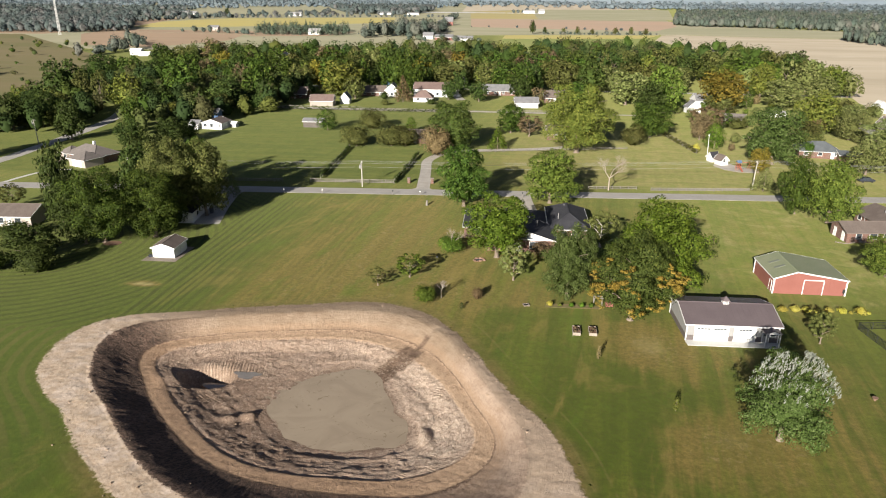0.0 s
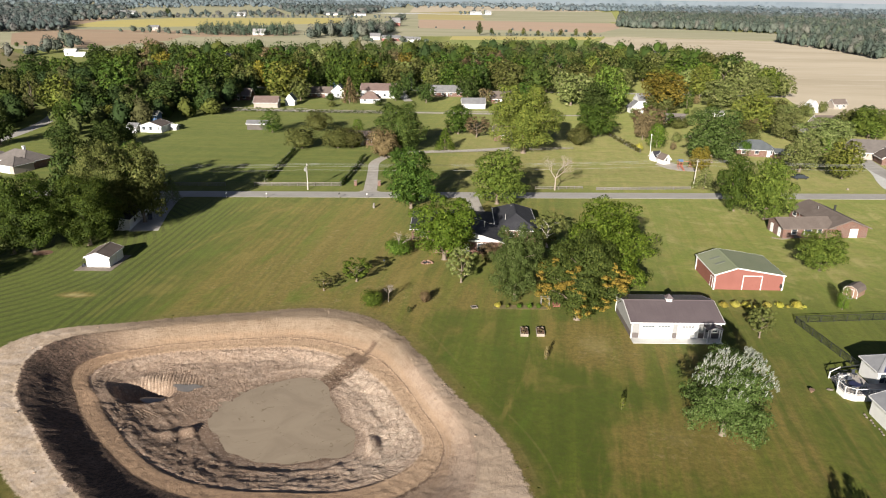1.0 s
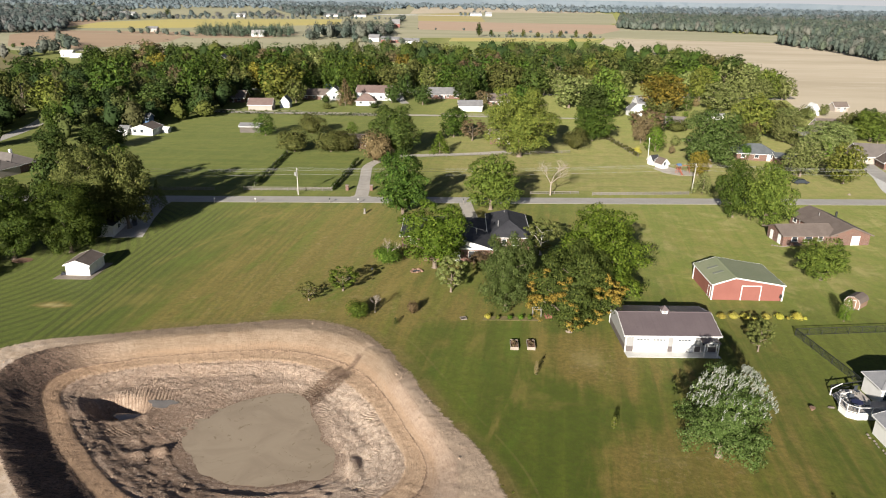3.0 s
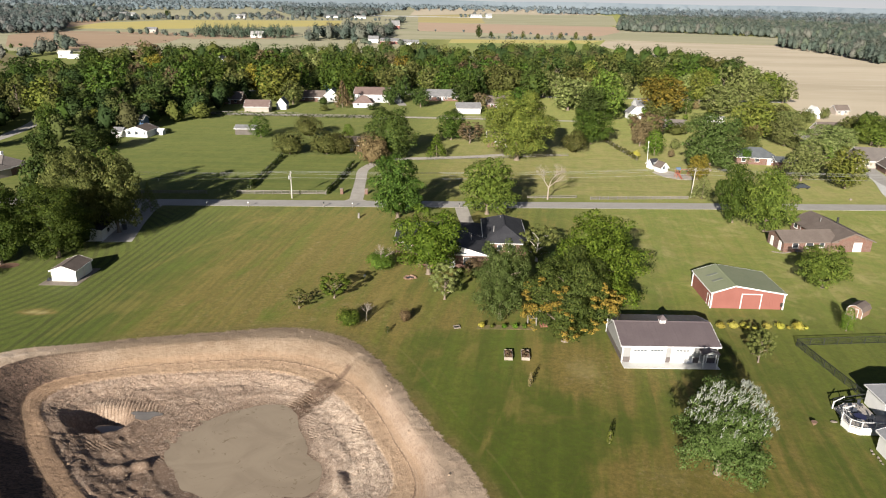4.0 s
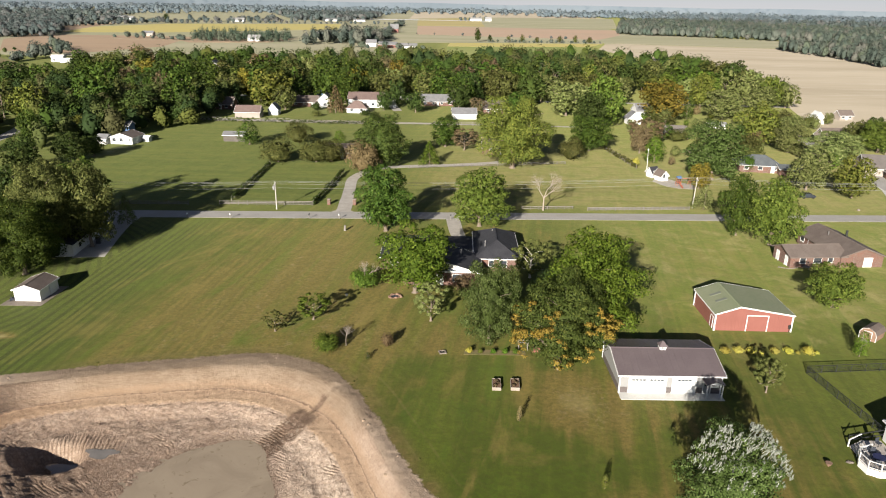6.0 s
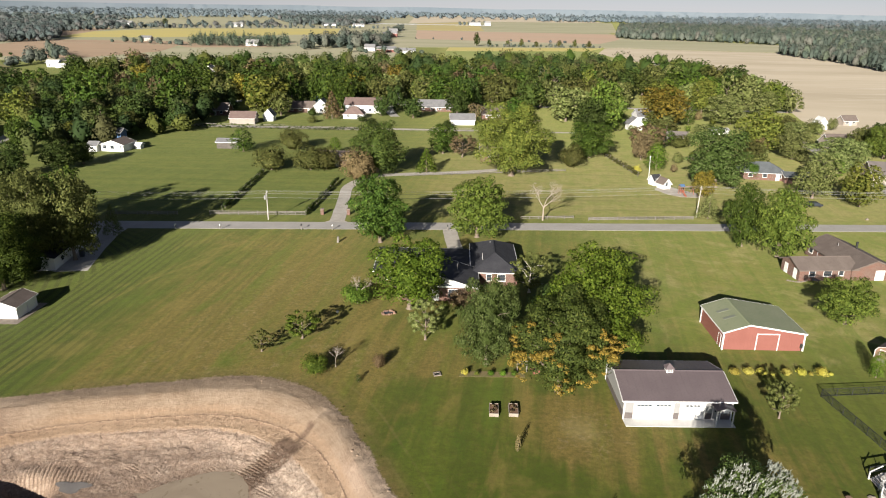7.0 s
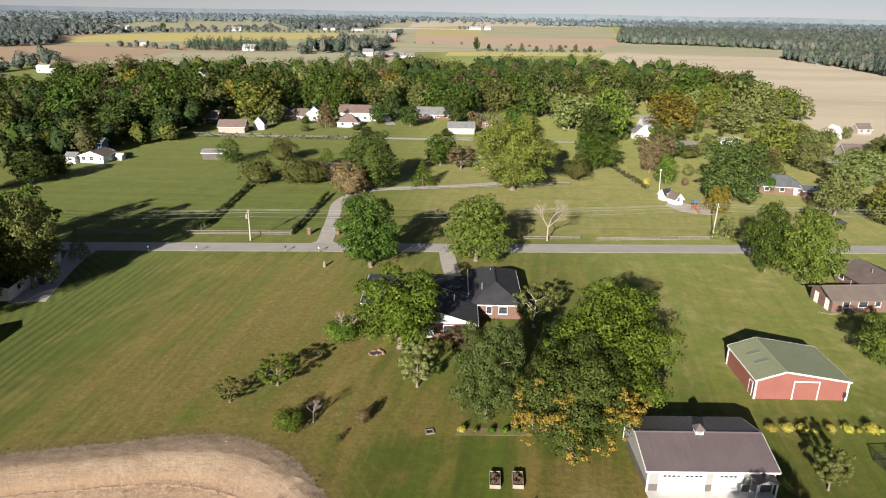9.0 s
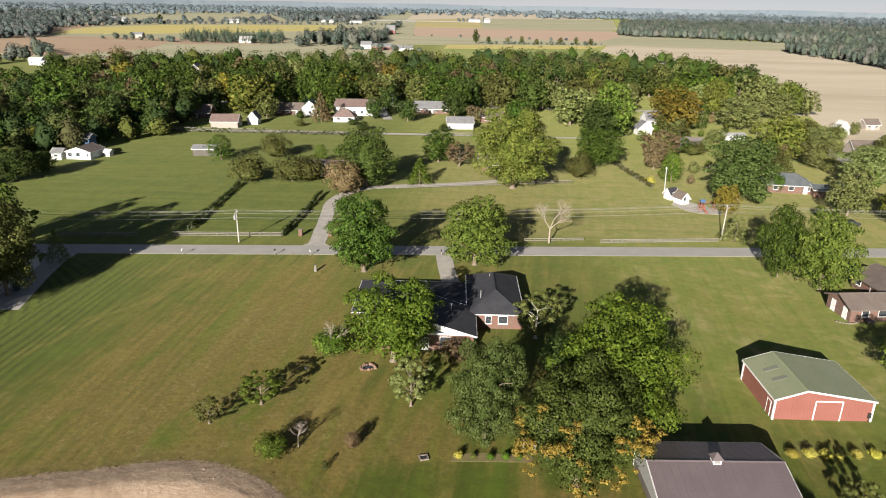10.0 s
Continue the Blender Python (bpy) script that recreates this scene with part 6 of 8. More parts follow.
def door(parent, x, w, h, side="front", off=0.0, mat=None, panels=2, rim=None):
    turn = {"front": 0, "right": 90, "back": 180, "left": 270}[side]
    m = Matrix.Rotation(radians(turn), 4, "Z") @ Matrix.Translation((x, -off, 0))
    s = Shape().box(-w / 2, w / 2, -0.04, 0.02, 0.02, h)
    for k in range(panels):
        s.box(-w / 2 + 0.12, w / 2 - 0.12, -0.06, -0.04, h * (k + 0.12) / panels, h * (k + 0.88) / panels)
    d = part("door", s, mat or WHITE, parent, at=m)
    f = Shape().box(-w / 2 - 0.1, -w / 2, -0.07, 0.02, 0, h + 0.1).box(w / 2, w / 2 + 0.1, -0.07, 0.02, 0, h + 0.1).box(-w / 2, w / 2, -0.07, 0.02, h, h + 0.1)
    part("door_frame", f, rim or WHITE, d)
    part("handle", Shape().tube((w / 2 - 0.1, -0.04, h * 0.48), (w / 2 - 0.1, -0.14, h * 0.48), 0.03, 0.03, 6), BLACKMETAL, d)
    return d


def gable(parent, w, d, wh, rh, wall, roof, over=0.35, axis="x", ridge=0.5, trim=None, at=None, seams=0.0):
    """Walls with gable ends and a two-slope roof whose ridge runs along the axis. ridge: where it stands across the span."""
    m = at or Matrix.Identity(4)
    if axis == "y":
        m = m @ Matrix.Rotation(radians(90), 4, "Z")
        w, d = d, w
    y0, y1 = -d / 2, d / 2
    yr = y0 + d * ridge
    body = Shape().prism([(y0, 0), (y1, 0), (y1, wh), (yr, wh + rh - 0.05), (y0, wh)], -w / 2, w / 2, "x")
    part("wall", body, wall, parent, at=m)
    t = 0.14
    za, zb = wh - rh * over / (yr - y0), wh - rh * over / (y1 - yr)
    prof = [(y0 - over, za), (yr, wh + rh), (y1 + over, zb), (y1 + over, zb + t), (yr, wh + rh + t), (y0 - over, za + t)]
    r = part("roof", Shape().prism(prof, -w / 2 - over, w / 2 + over, "x"), roof, parent, at=m)
    part("ridge_cap", Shape().prism([(yr - 0.2, wh + rh + 0.07), (yr, wh + rh + t + 0.03), (yr + 0.2, wh + rh + 0.07), (yr, wh + rh + t + 0.07)], -w / 2 - over, w / 2 + over, "x"), roof, r)
    if seams:
        n = int(w / seams)
        for a, side in ((y0, -1), (y1, 1)):
            zo = wh - rh * over / abs(yr - a)
            sm = Shape().beam((0, a + side * over, zo + t + 0.012), (0, yr, wh + rh + t + 0.006), 0.04, 0.02).mesh("seam", roof)
            for i in range(n + 1):
                part("seam", sm, None, r, at=Matrix.Translation((-w / 2 + w * i / n, 0, 0)))
    for x in (-w / 2 - over - 0.02, w / 2 + over + 0.02):
        for a, side in ((y0, -1), (y1, 1)):
            zo = wh - rh * over / abs(yr - a)
            part("fascia", Shape().beam((x, a + side * over, zo + 0.03), (x, yr, wh + rh + 0.03), 0.05, 0.24), trim or WHITE, r)
    for a, side in ((y0, -1), (y1, 1)):
        zo = wh - rh * over / abs(yr - a)
        part("gutter", Shape().box(-w / 2 - over, w / 2 + over, a + side * (over + 0.02) - 0.04, a + side * (over + 0.02) + 0.04, zo - 0.08, zo + 0.12), trim or WHITE, r)
    return r


def hip(parent, w, d, wh, rh, wall, roof, over=0.45, at=None, trim=None):
    """Walls with a four-slope roof, its ridge along the longer side."""
    m = at or Matrix.Identity(4)
    part("wall", Shape().box(-w / 2, w / 2, -d / 2, d / 2, 0, wh), wall, parent, at=m)
    a, b = w / 2 + over, d / 2 + over
    if w >= d:
        p, q = (-(a - b), 0, wh + rh), (a - b, 0, wh + rh)
    else:
        p, q = (0, -(b - a), wh + rh), (0, b - a, wh + rh)
    c = [(-a, -b, wh), (a, -b, wh), (a, b, wh), (-a, b, wh)]
    s = Shape()
    s.v = [*c, p, q, *[(x, y, z - 0.16) for x, y, z in c]]
    s.f = ([(0, 1, 5, 4), (1, 2, 5), (2, 3, 4, 5), (3, 0, 4)] if w >= d else [(0, 1, 4), (1, 2, 5, 4), (2, 3, 5), (3, 0, 4, 5)]) + [(6 + i, 6 + (i + 1) % 4, (i + 1) % 4, i) for i in range(4)] + [(9, 8, 7, 6)]
    r = part("roof", s, roof, parent, at=m)
    part("ridge_cap", Shape().beam(p, q, 0.28, 0.08), roof, r)
    for i, e in enumerate((p, q, q, p) if w >= d else (p, p, q, q)):
        part("hip_cap", Shape().beam(c[i], e, 0.24, 0.07), roof, r)
    g = Shape()
    for (x0, y0), (x1, y1) in (((-a, -b), (a, -b)), ((a, -b), (a, b)), ((a, b), (-a, b)), ((-a, b), (-a, -b))):
        g.beam((x0, y0, wh - 0.06), (x1, y1, wh - 0.06), 0.12, 0.14)
    part("gutter", g, trim or WHITE, r)
    return r


def building(name, x, y, rz, label, category="house", group=""):
    return thing(name, x, y, 0, rz, label, category, group)


# white garage with taupe roof
GX0, GX1, GY0, GD = 30.0, 44.1, 97.2, 10.0
gar = building("garage", (GX0 + GX1) / 2, GY0 + GD / 2, 1.2, "white and grey metal garage with taupe ribbed roof", "garage")
gw, gh = GX1 - GX0, 2.95
gable(gar, gw, GD, gh, 1.35, SIDING, ROOFMETAL, 0.4, "x", seams=0.9)
for a, b in ((-gw / 2, -5.85), (-0.62, 0.3), (3.5, gw / 2)):
    part("wainscot", Shape().box(a, b, -GD / 2 - 0.03, -GD / 2, 0, 0.95), WAINSCOT, gar, "dark brown lower wall panel")
part("wainscot", Shape().box(-gw / 2 - 0.03, -gw / 2, -GD / 2, GD / 2, 0, 0.95), WAINSCOT, gar, "dark brown lower wall panel")
for a in (-gw / 2, gw / 2):
    for b in (-GD / 2, GD / 2):
        part("corner_trim", Shape().box(a - 0.09, a + 0.09, b - 0.09, b + 0.09, 0, gh - 0.1), WHITE, gar)
for cx, cw, groups in ((-3.2, 5.0, 2), (1.9, 3.1, 1)):
    s = Shape()
    for k in range(4):
        s.box(-cw / 2, cw / 2, -0.07, 0.0, 0.03 + 0.6 * k, 0.6 + 0.6 * k)
    gd = part("garage_door", s, WHITE, gar, "white sectional garage door", Matrix.Translation((cx, -GD / 2, 0)))
    for g in range(groups):
        for k in range(4):
            px = -cw / 2 + cw / groups * (g + 0.5) - 0.93 + 0.5 * k
            part("pane", Shape().box(px, px + 0.38, -0.085, -0.07, 1.98, 2.2), GLASS, gd)
    part("door_frame", Shape().box(-cw / 2 - 0.14, -cw / 2, -0.09, 0, 0, 2.55).box(cw / 2, cw / 2 + 0.14, -0.09, 0, 0, 2.55).box(-cw / 2, cw / 2, -0.09, 0, 2.43, 2.55), WHITE, gd)
gdoor = door(gar, 5.1, 0.95, 2.1, "front", GD / 2, SIDING, 1)
part("pane", Shape().box(-0.28, 0.28, -0.075, -0.06, 1.25, 1.85), GLASS, gdoor)
window(gar, 6.2, 1.2, 0.8, 1.0, "front", GD / 2)
porch = Shape()
porch.slab([(4.3, -GD / 2 - 1.75, 2.42), (5.6, -GD / 2 - 1.75, 2.95), (5.6, -GD / 2, 2.95), (4.3, -GD / 2, 2.42)], 0.1)
porch.slab([(5.6, -GD / 2 - 1.75, 2.95), (6.9, -GD / 2 - 1.75, 2.42), (6.9, -GD / 2, 2.42), (5.6, -GD / 2, 2.95)], 0.1)
pr = part("porch_roof", porch, ROOFMETAL, gar)
part("porch_gable", Shape().prism([(4.45, 2.35), (6.75, 2.35), (5.6, 2.83)], -GD / 2 - 1.66, -GD / 2 - 1.58, "y"), WHITE, pr)
for px in (4.55, 6.65):
    part("post", Shape().box(px - 0.07, px + 0.07, -GD / 2 - 1.65, -GD / 2 - 1.51, 0.05, 2.36), WHITE, gar)
cup = Shape().box(-0.45, 0.45, -0.45, 0.45, 4.0, 4.95)
cu = part("cupola", cup, WHITE, gar)
capr = Shape()
capr.v = [(-0.62, -0.62, 4.95), (0.62, -0.62, 4.95), (0.62, 0.62, 4.95), (-0.62, 0.62, 4.95), (0, 0, 5.6), (-0.62, -0.62, 4.88), (0.62, -0.62, 4.88), (0.62, 0.62, 4.88), (-0.62, 0.62, 4.88)]
capr.f = [(0, 1, 4), (1, 2, 4), (2, 3, 4), (3, 0, 4), (0, 5, 6, 1), (1, 6, 7, 2), (2, 7, 8, 3), (3, 8, 5, 0), (8, 7, 6, 5)]
part("cupola_roof", capr, ROOFMETAL, cu)
for k in range(4):
    part("louvre", Shape().box(-0.3, 0.3, -0.49, -0.45, 4.42 + 0.11 * k, 4.5 + 0.11 * k), SIDING, cu)
setting("apron", Shape().prism([(GX0 + 0.1, GY0 - 1.95), (GX1 + 0.2, GY0 - 1.65), (GX1 + 0.1, GY0 + 0.1), (GX0, GY0 - 0.15)], -0.1, 0.07), CONCRETE, "pale concrete apron in front of the garage", "slab")

SKYLIGHT = stuff_mat("dull grey roof panel", (0.14, 0.148, 0.115), (0.16, 0.168, 0.13), (0.12, 0.13, 0.1), 1.0, 8.0, 0.4, 0.1, 0.01)
# red barn with the ridge off its middle
barn = building("barn", 56.7, 122.2, 0.0, "faded red metal barn with green roof and white trim", "barn")
bw, bd, bh = 12.7, 10.0, 3.0
gable(barn, bw, bd, bh, 1.35, REDMETAL, GREENROOF, 0.25, "y", ridge=0.70)
for a in (-bw / 2, bw / 2):
    for b in (-bd / 2, bd / 2):
        part("corner_trim", Shape().box(a - 0.12, a + 0.12, b - 0.12, b + 0.12, 0, bh - 0.15), WHITE, barn)
bdoor = part("barn_door", Shape().box(-1.65, 1.65, -0.07, 0, 0.02, 2.75), REDMETAL, barn, "red sliding barn door with white edges", Matrix.Translation((0.6, -bd / 2, 0)))
part("door_frame", Shape().box(-1.8, -1.65, -0.1, 0, 0, 2.9).box(1.65, 1.8, -0.1, 0, 0, 2.9).box(-1.65, 1.65, -0.1, 0, 2.75, 2.9), WHITE, bdoor)
door(barn, 3.6, 0.95, 2.05, "left", bw / 2, REDMETAL, 1)
rib = Shape().box(-0.02, 0.02, -0.02, 0, 0.05, bh - 0.1).mesh("rib", REDMETAL)
for i in range(24):
    x = -bw / 2 + bw * (i + 0.5) / 24
    if not -1.3 < x < 2.5:
        part("rib", rib, None, barn, at=Matrix.Translation((x, -bd / 2, 0)))
for i, (sx, sy, sz) in enumerate(((-4.4, 1.4, 0), (-4.3, -1.2, 0))):
    zz = bh + 1.35 * ((sx + bw / 2) / (bw * 0.30)) + 0.17
    part("skylight", Shape().slab([(sx - 0.9, sy - 0.35, zz - 0.9 * 1.35 / (bw * 0.3) + 0.03), (sx + 0.9, sy - 0.35, zz + 0.9 * 1.35 / (bw * 0.3) + 0.03), (sx + 0.9, sy + 0.35, zz + 0.9 * 1.35 / (bw * 0.3) + 0.03), (sx - 0.9, sy + 0.35, zz - 0.9 * 1.35 / (bw * 0.3) + 0.03)], 0.05), SKYLIGHT, barn)
part("meter", Shape().box(-0.2, 0.2, -0.2, 0, 0.6, 1.3).tube((0, -0.1, 0), (0, -0.1, 0.6), 0.05, 0.05), BLACKMETAL, barn, "", Matrix.Translation((bw / 2 - 0.3, -bd / 2, 0)))

# house with charcoal roofs
hs = building("house", 6.0, 149.0, 0.0, "brick house with charcoal hipped roofs and white trim")
hip(hs, 8.6, 16.2, 2.75, 2.5, BRICK, DARKSHINGLE, 0.4, Matrix.Translation((9.6, 0.6, 0)))
hip(hs, 18.0, 13.0, 2.7, 2.35, BRICK, DARKSHINGLE, 0.4, Matrix.Translation((-4.6, -1.2, 0)))
gable(hs, 14.5, 9.5, 2.7, 2.3, BRICK, DARKSHINGLE, 0.45, "y", at=Matrix.Translation((-1.4, -10.6, 0)))
part("gable_face", Shape().prism([(-8.5, 2.65), (5.7, 2.65), (-1.4, 4.9)], -15.42, -15.34, "y"), WHITE, hs, "white gable board")
part("gable_window", Shape().prism([(-4.2, 3.0), (1.6, 3.0), (-1.3, 4.2)], -15.47, -15.42, "y"), GLASS, hs)
for wx, ww in ((8.4, 0.9), (10.8, 1.4)):
    window(hs, wx, 1.0, ww, 1.25, "front", 7.5)
window(hs, -11.0, 1.0, 1.4, 1.2, "front", 7.7)
window(hs, 1.5, 0.9, 1.6, 1.4, "front", 15.35)
window(hs, -5.5, 0.9, 1.6, 1.4, "front", 15.35)
door(hs, -2.0, 1.8, 2.1, "front", 15.35, WHITE, 2)
for vx, vy in ((7.2, -4.0), (2.3, -9.5), (9.0, 3.4)):
    part("vent_pipe", Shape().tube((vx, vy, 3.5), (vx, vy, 5.3), 0.07, 0.07, 6), SIDING, hs)

# brick ranch house
rh_ = building("house", 85.0, 156.8, 5.0, "low brick ranch house with brown shingle roof")
gable(rh_, 11.6, 6.6, 2.5, 1.35, BRICK, BROWNSHINGLE, 0.5, "x", trim=BROWNSHINGLE, at=Matrix.Translation((-3.4, -5.5, 0)))
gable(rh_, 9.2, 16.2, 2.5, 1.75, BRICK, BROWNSHINGLE, 0.5, "y", trim=BROWNSHINGLE, at=Matrix.Translation((6.1, -1.0, 0)))
for wx, ww, hh, zz in ((-6.6, 1.2, 1.2, 1.0), (-3.4, 1.6, 1.2, 1.0), (-0.6, 1.0, 1.0, 1.1)):
    window(rh_, wx, zz, ww, hh, "front", 8.82)
door(rh_, 7.4, 1.7, 2.05, "front", 9.12, WHITE, 3)
door(rh_, 7.3, 0.9, 2.05, "left", 9.22, WHITE, 2)
door(rh_, 4.0, 0.9, 2.05, "left", 9.22, WHITE, 2)
window(rh_, -5.0, 1.0, 1.3, 1.2, "left", -1.48)
part("flue", Shape().tube((8.4, 0.5, 3.2), (8.4, 0.5, 4.9), 0.25, 0.25, 8), BLACKMETAL, rh_)
for vx, vy in ((-3.5, -4.6), (4.6, 1.0)):
    part("vent_pipe", Shape().tube((vx, vy, 3.2), (vx, vy, 4.6), 0.06, 0.06, 6), SIDING, rh_)
grill = thing("garden_table", 79.5, 146.2, 0, 0, "dark covered garden table beside the brick house", "table")
part("tabletop", Shape().prism([(0.8 * math.cos(i * 0.785), 0.8 * math.sin(i * 0.785)) for i in range(8)], 0.68, 0.74), DARKTHING, grill)
for i in range(4):
    a = 0.785 + i * 1.571
    part("leg", Shape().tube((0.55 * math.cos(a), 0.55 * math.sin(a), 0), (0.5 * math.cos(a), 0.5 * math.sin(a), 0.68), 0.04, 0.04), DARKTHING, grill)
bed_line = thing("stone_edging", 74.2, 147.2, 0, 0, "low stone edging of a flower bed by the brick house", "edging")
for i in range(10):
    part("stone", Shape().lump((0.25 + 0.42 * i, -0.8 * math.sin(i * 0.35), 0.1), (0.24, 0.18, 0.14), i, 6, 4), STONE, bed_line)

# hipped house beyond the left road
TAUPESHINGLE = stuff_mat("taupe shingles", (0.12, 0.105, 0.095), (0.15, 0.13, 0.118), (0.09, 0.08, 0.074), 0.5, 6.0, 0.9, 0.4, 0.03)
lh = building("house", -131.5, 203.0, -22.0, "brick house with grey hipped roofs beside the road")
hip(lh, 17.0, 11.0, 2.7, 3.0, BRICK, TAUPESHINGLE, 0.5)
hip(lh, 9.0, 8.0, 2.7, 2.2, CREAM, TAUPESHINGLE, 0.5, Matrix.Translation((5.0, -6.6, 0)))
hip(lh, 6.5, 7.0, 2.7, 2.0, CREAM, TAUPESHINGLE, 0.5, Matrix.Translation((-9.0, -2.0, 0)))
door(lh, 5.0, 5.0, 2.2, "front", 10.62, WHITE, 4)
window(lh, -2.2, 0.9, 1.6, 1.4, "front", 5.52)
window(lh, -8.8, 0.9, 1.4, 1.3, "front", 5.52)
part("chimney", Shape().box(-0.4, 0.5, 1.0, 1.9, 4.0, 6.6), WHITE, lh)
lh.scale = (0.82, 0.82, 0.9)
setting("house_walk", ribbon(bend([(-131, 190.5), (-136, 188.5), (-139, 183.5), (-141, 174)]), 1.3, 0.03), CONCRETE, "curved pale concrete path at the house", "path")

# dark roofed house at the far left, white mobile home beside the lot
dl = building("house", -117.5, 141.5, 4.0, "long low house with brown roof and white eaves")
gable(dl, 20.0, 9.0, 2.6, 1.5, CREAM, BROWNSHINGLE, 0.5, "x")
for wx in (3.0, 7.0):
    window(dl, wx, 0.9, 1.4, 1.2, "front", 4.52)
door(dl, 5.0, 0.9, 2.05, "front", 4.52)
mh = building("mobile_home", -75.3, 154.6, 96.0, "long low white mobile home with a shallow grey roof", "house")
gable(mh, 21.0, 5.0, 2.4, 0.5, WHITE, DARKSHINGLE, 0.2, "x")
for wx in (-7.0, -2.0, 6.5):
    window(mh, wx, 0.95, 1.1, 1.0, "front", 2.52)
door(mh, 2.6, 0.9, 2.0, "front", 2.52, WHITE, 1)
bin_ = thing("rubbish_bin", -70.6, 152.5, 0, 20, "dark plastic wheeled rubbish bin beside the white home", "bin")
part("body", Shape().prism([(-0.45, -0.4), (0.45, -0.4), (0.5, 0.45), (-0.5, 0.45)], 0.05, 1.2), DARKTHING, bin_)
part("lid", Shape().box(-0.55, 0.55, -0.46, 0.52, 1.2, 1.3), DARKTHING, bin_)
for a in (-0.4, 0.4):
    part("wheel", Shape().tube((a - 0.05, 0.4, 0.12), (a + 0.05, 0.4, 0.12), 0.12, 0.12, 10), RUBBER, bin_)

# white shed on the lawn
sh = building("shed", -67.9, 125.1, 0.0, "small white shed with brown shingle roof", "shed")
gable(sh, 4.6, 5.7, 2.15, 0.85, WHITE, BROWNSHINGLE, 0.25, "y")
door(sh, 1.0, 1.8, 1.95, "right", 2.37, WHITE, 1)
setting("shed_pad", Shape().prism([(-71.8, 120.3), (-64.6, 120.4), (-64.4, 129.0), (-71.2, 129.0)], -0.1, 0.03), STONE, "bare pale earth round the white shed", "bed")
mow = thing("lawn_mower", -70.9, 122.6, 0, 30, "dark push mower parked beside the white shed", "mower")
part("deck", Shape().box(-0.35, 0.35, -0.5, 0.4, 0.15, 0.4), DARKTHING, mow)
part("engine", Shape().tube((0, 0, 0.4), (0, 0, 0.62), 0.22, 0.18, 8), BLACKMETAL, mow)
part("handle", Shape().tube((-0.25, 0.4, 0.35), (-0.25, 1.1, 1.0), 0.02, 0.02).tube((0.25, 0.4, 0.35), (0.25, 1.1, 1.0), 0.02, 0.02).tube((-0.25, 1.1, 1.0), (0.25, 1.1, 1.0), 0.02, 0.02), BLACKMETAL, mow)
for a, b in ((-0.38, -0.4), (0.38, -0.4), (-0.38, 0.35), (0.38, 0.35)):
    part("wheel", Shape().tube((a - 0.04, b, 0.15), (a + 0.04, b, 0.15), 0.15, 0.15, 8), RUBBER, mow)
setting("tree_bed", Shape().prism([(-83.0 + 2.0 * math.cos(i * 0.524), 129.4 + 1.5 * math.sin(i * 0.524)) for i in range(12)], -0.1, 0.03), MULCH, "mulch bed round the tree trunk", "bed")

# barrel roofed garden shed
bs = building("garden_shed", 75.6, 115.8, -52.0, "weathered brown gambrel garden shed with white door frame", "shed")
arch = [(-1.5, 0.1), (1.5, 0.1), (1.55, 1.5), (1.1, 2.3), (0, 2.75), (-1.1, 2.3), (-1.55, 1.5)]
part("body", Shape().prism([(a * 0.97, b * 0.985) for a, b in arch], -2.0, 2.0, "y"), WOODBROWN, bs)
rf = Shape()
for (a, b), (c, d) in zip(arch[2:], arch[3:]):
    rf.slab([(a * 1.06, -2.15, b + 0.06), (a * 1.06, 2.15, b + 0.06), (c * 1.06, 2.15, d + 0.06), (c * 1.06, -2.15, d + 0.06)], 0.07)
part("roof", rf, BROWNSHINGLE, bs)
bs.scale = (0.82, 0.82, 0.82)
part("trim", Shape().beam((-1.52, -2.03, 0.1), (-1.55, -2.03, 1.5), 0.1, 0.1).beam((-1.55, -2.03, 1.5), (-1.1, -2.03, 2.28), 0.1, 0.1).beam((-1.1, -2.03, 2.28), (0, -2.03, 2.72), 0.1, 0.1).beam((0, -2.03, 2.72), (1.1, -2.03, 2.28), 0.1, 0.1).beam((1.1, -2.03, 2.28), (1.55, -2.03, 1.5), 0.1, 0.1).beam((1.55, -2.03, 1.5), (1.52, -2.03, 0.1), 0.1, 0.1), WHITE, bs)
door(bs, 0.0, 1.3, 1.9, "front", 2.0, WOODBROWN, 1)
part("ramp", Shape().prism([(-3.2, 0.0), (-2.05, 0.0), (-2.05, 0.22)], -0.8, 0.8, "x"), WOODGREY, bs)

# white house with deck at the right
dh = building("house", 65.6, 78.4, 0.0, "white house with grey roof and a low front wing")
NAVY = stuff_mat("navy panel", (0.022, 0.024, 0.06), (0.03, 0.034, 0.085), None, 1.0, 8.0, 0.45, 0.05, 0.005)
DECKWOOD = stuff_mat("pale grey deck boards", (0.36, 0.32, 0.29), (0.42, 0.38, 0.34), (0.3, 0.27, 0.24), 1.0, 9.0, 0.4, 0.1, 0.01)
PALESHINGLE = stuff_mat("pale grey shingles", (0.19, 0.19, 0.2), (0.225, 0.225, 0.232), (0.16, 0.16, 0.17), 1.0, 9.0, 0.6, 0.1, 0.01)
hip(dh, 10.4, 4.2, 3.1, 1.7, WHITE, PALESHINGLE, 0.35, at=Matrix.Translation((0.5, 7.0, -0.4)))
gable(dh, 8.6, 9.4, 2.5, 1.7, WHITE, PALESHINGLE, 0.35, "y", at=Matrix.Translation((-4.7, -5.9, 0)))
part("upper_wall", Shape().box(-4.65, 2.0, 4.86, 4.9, 0.0, 2.6), WHITE, dh)
part("connecting_wall", Shape().box(-2.2, 4.2, -1.2, 4.84, 0, 2.3), WHITE, dh)
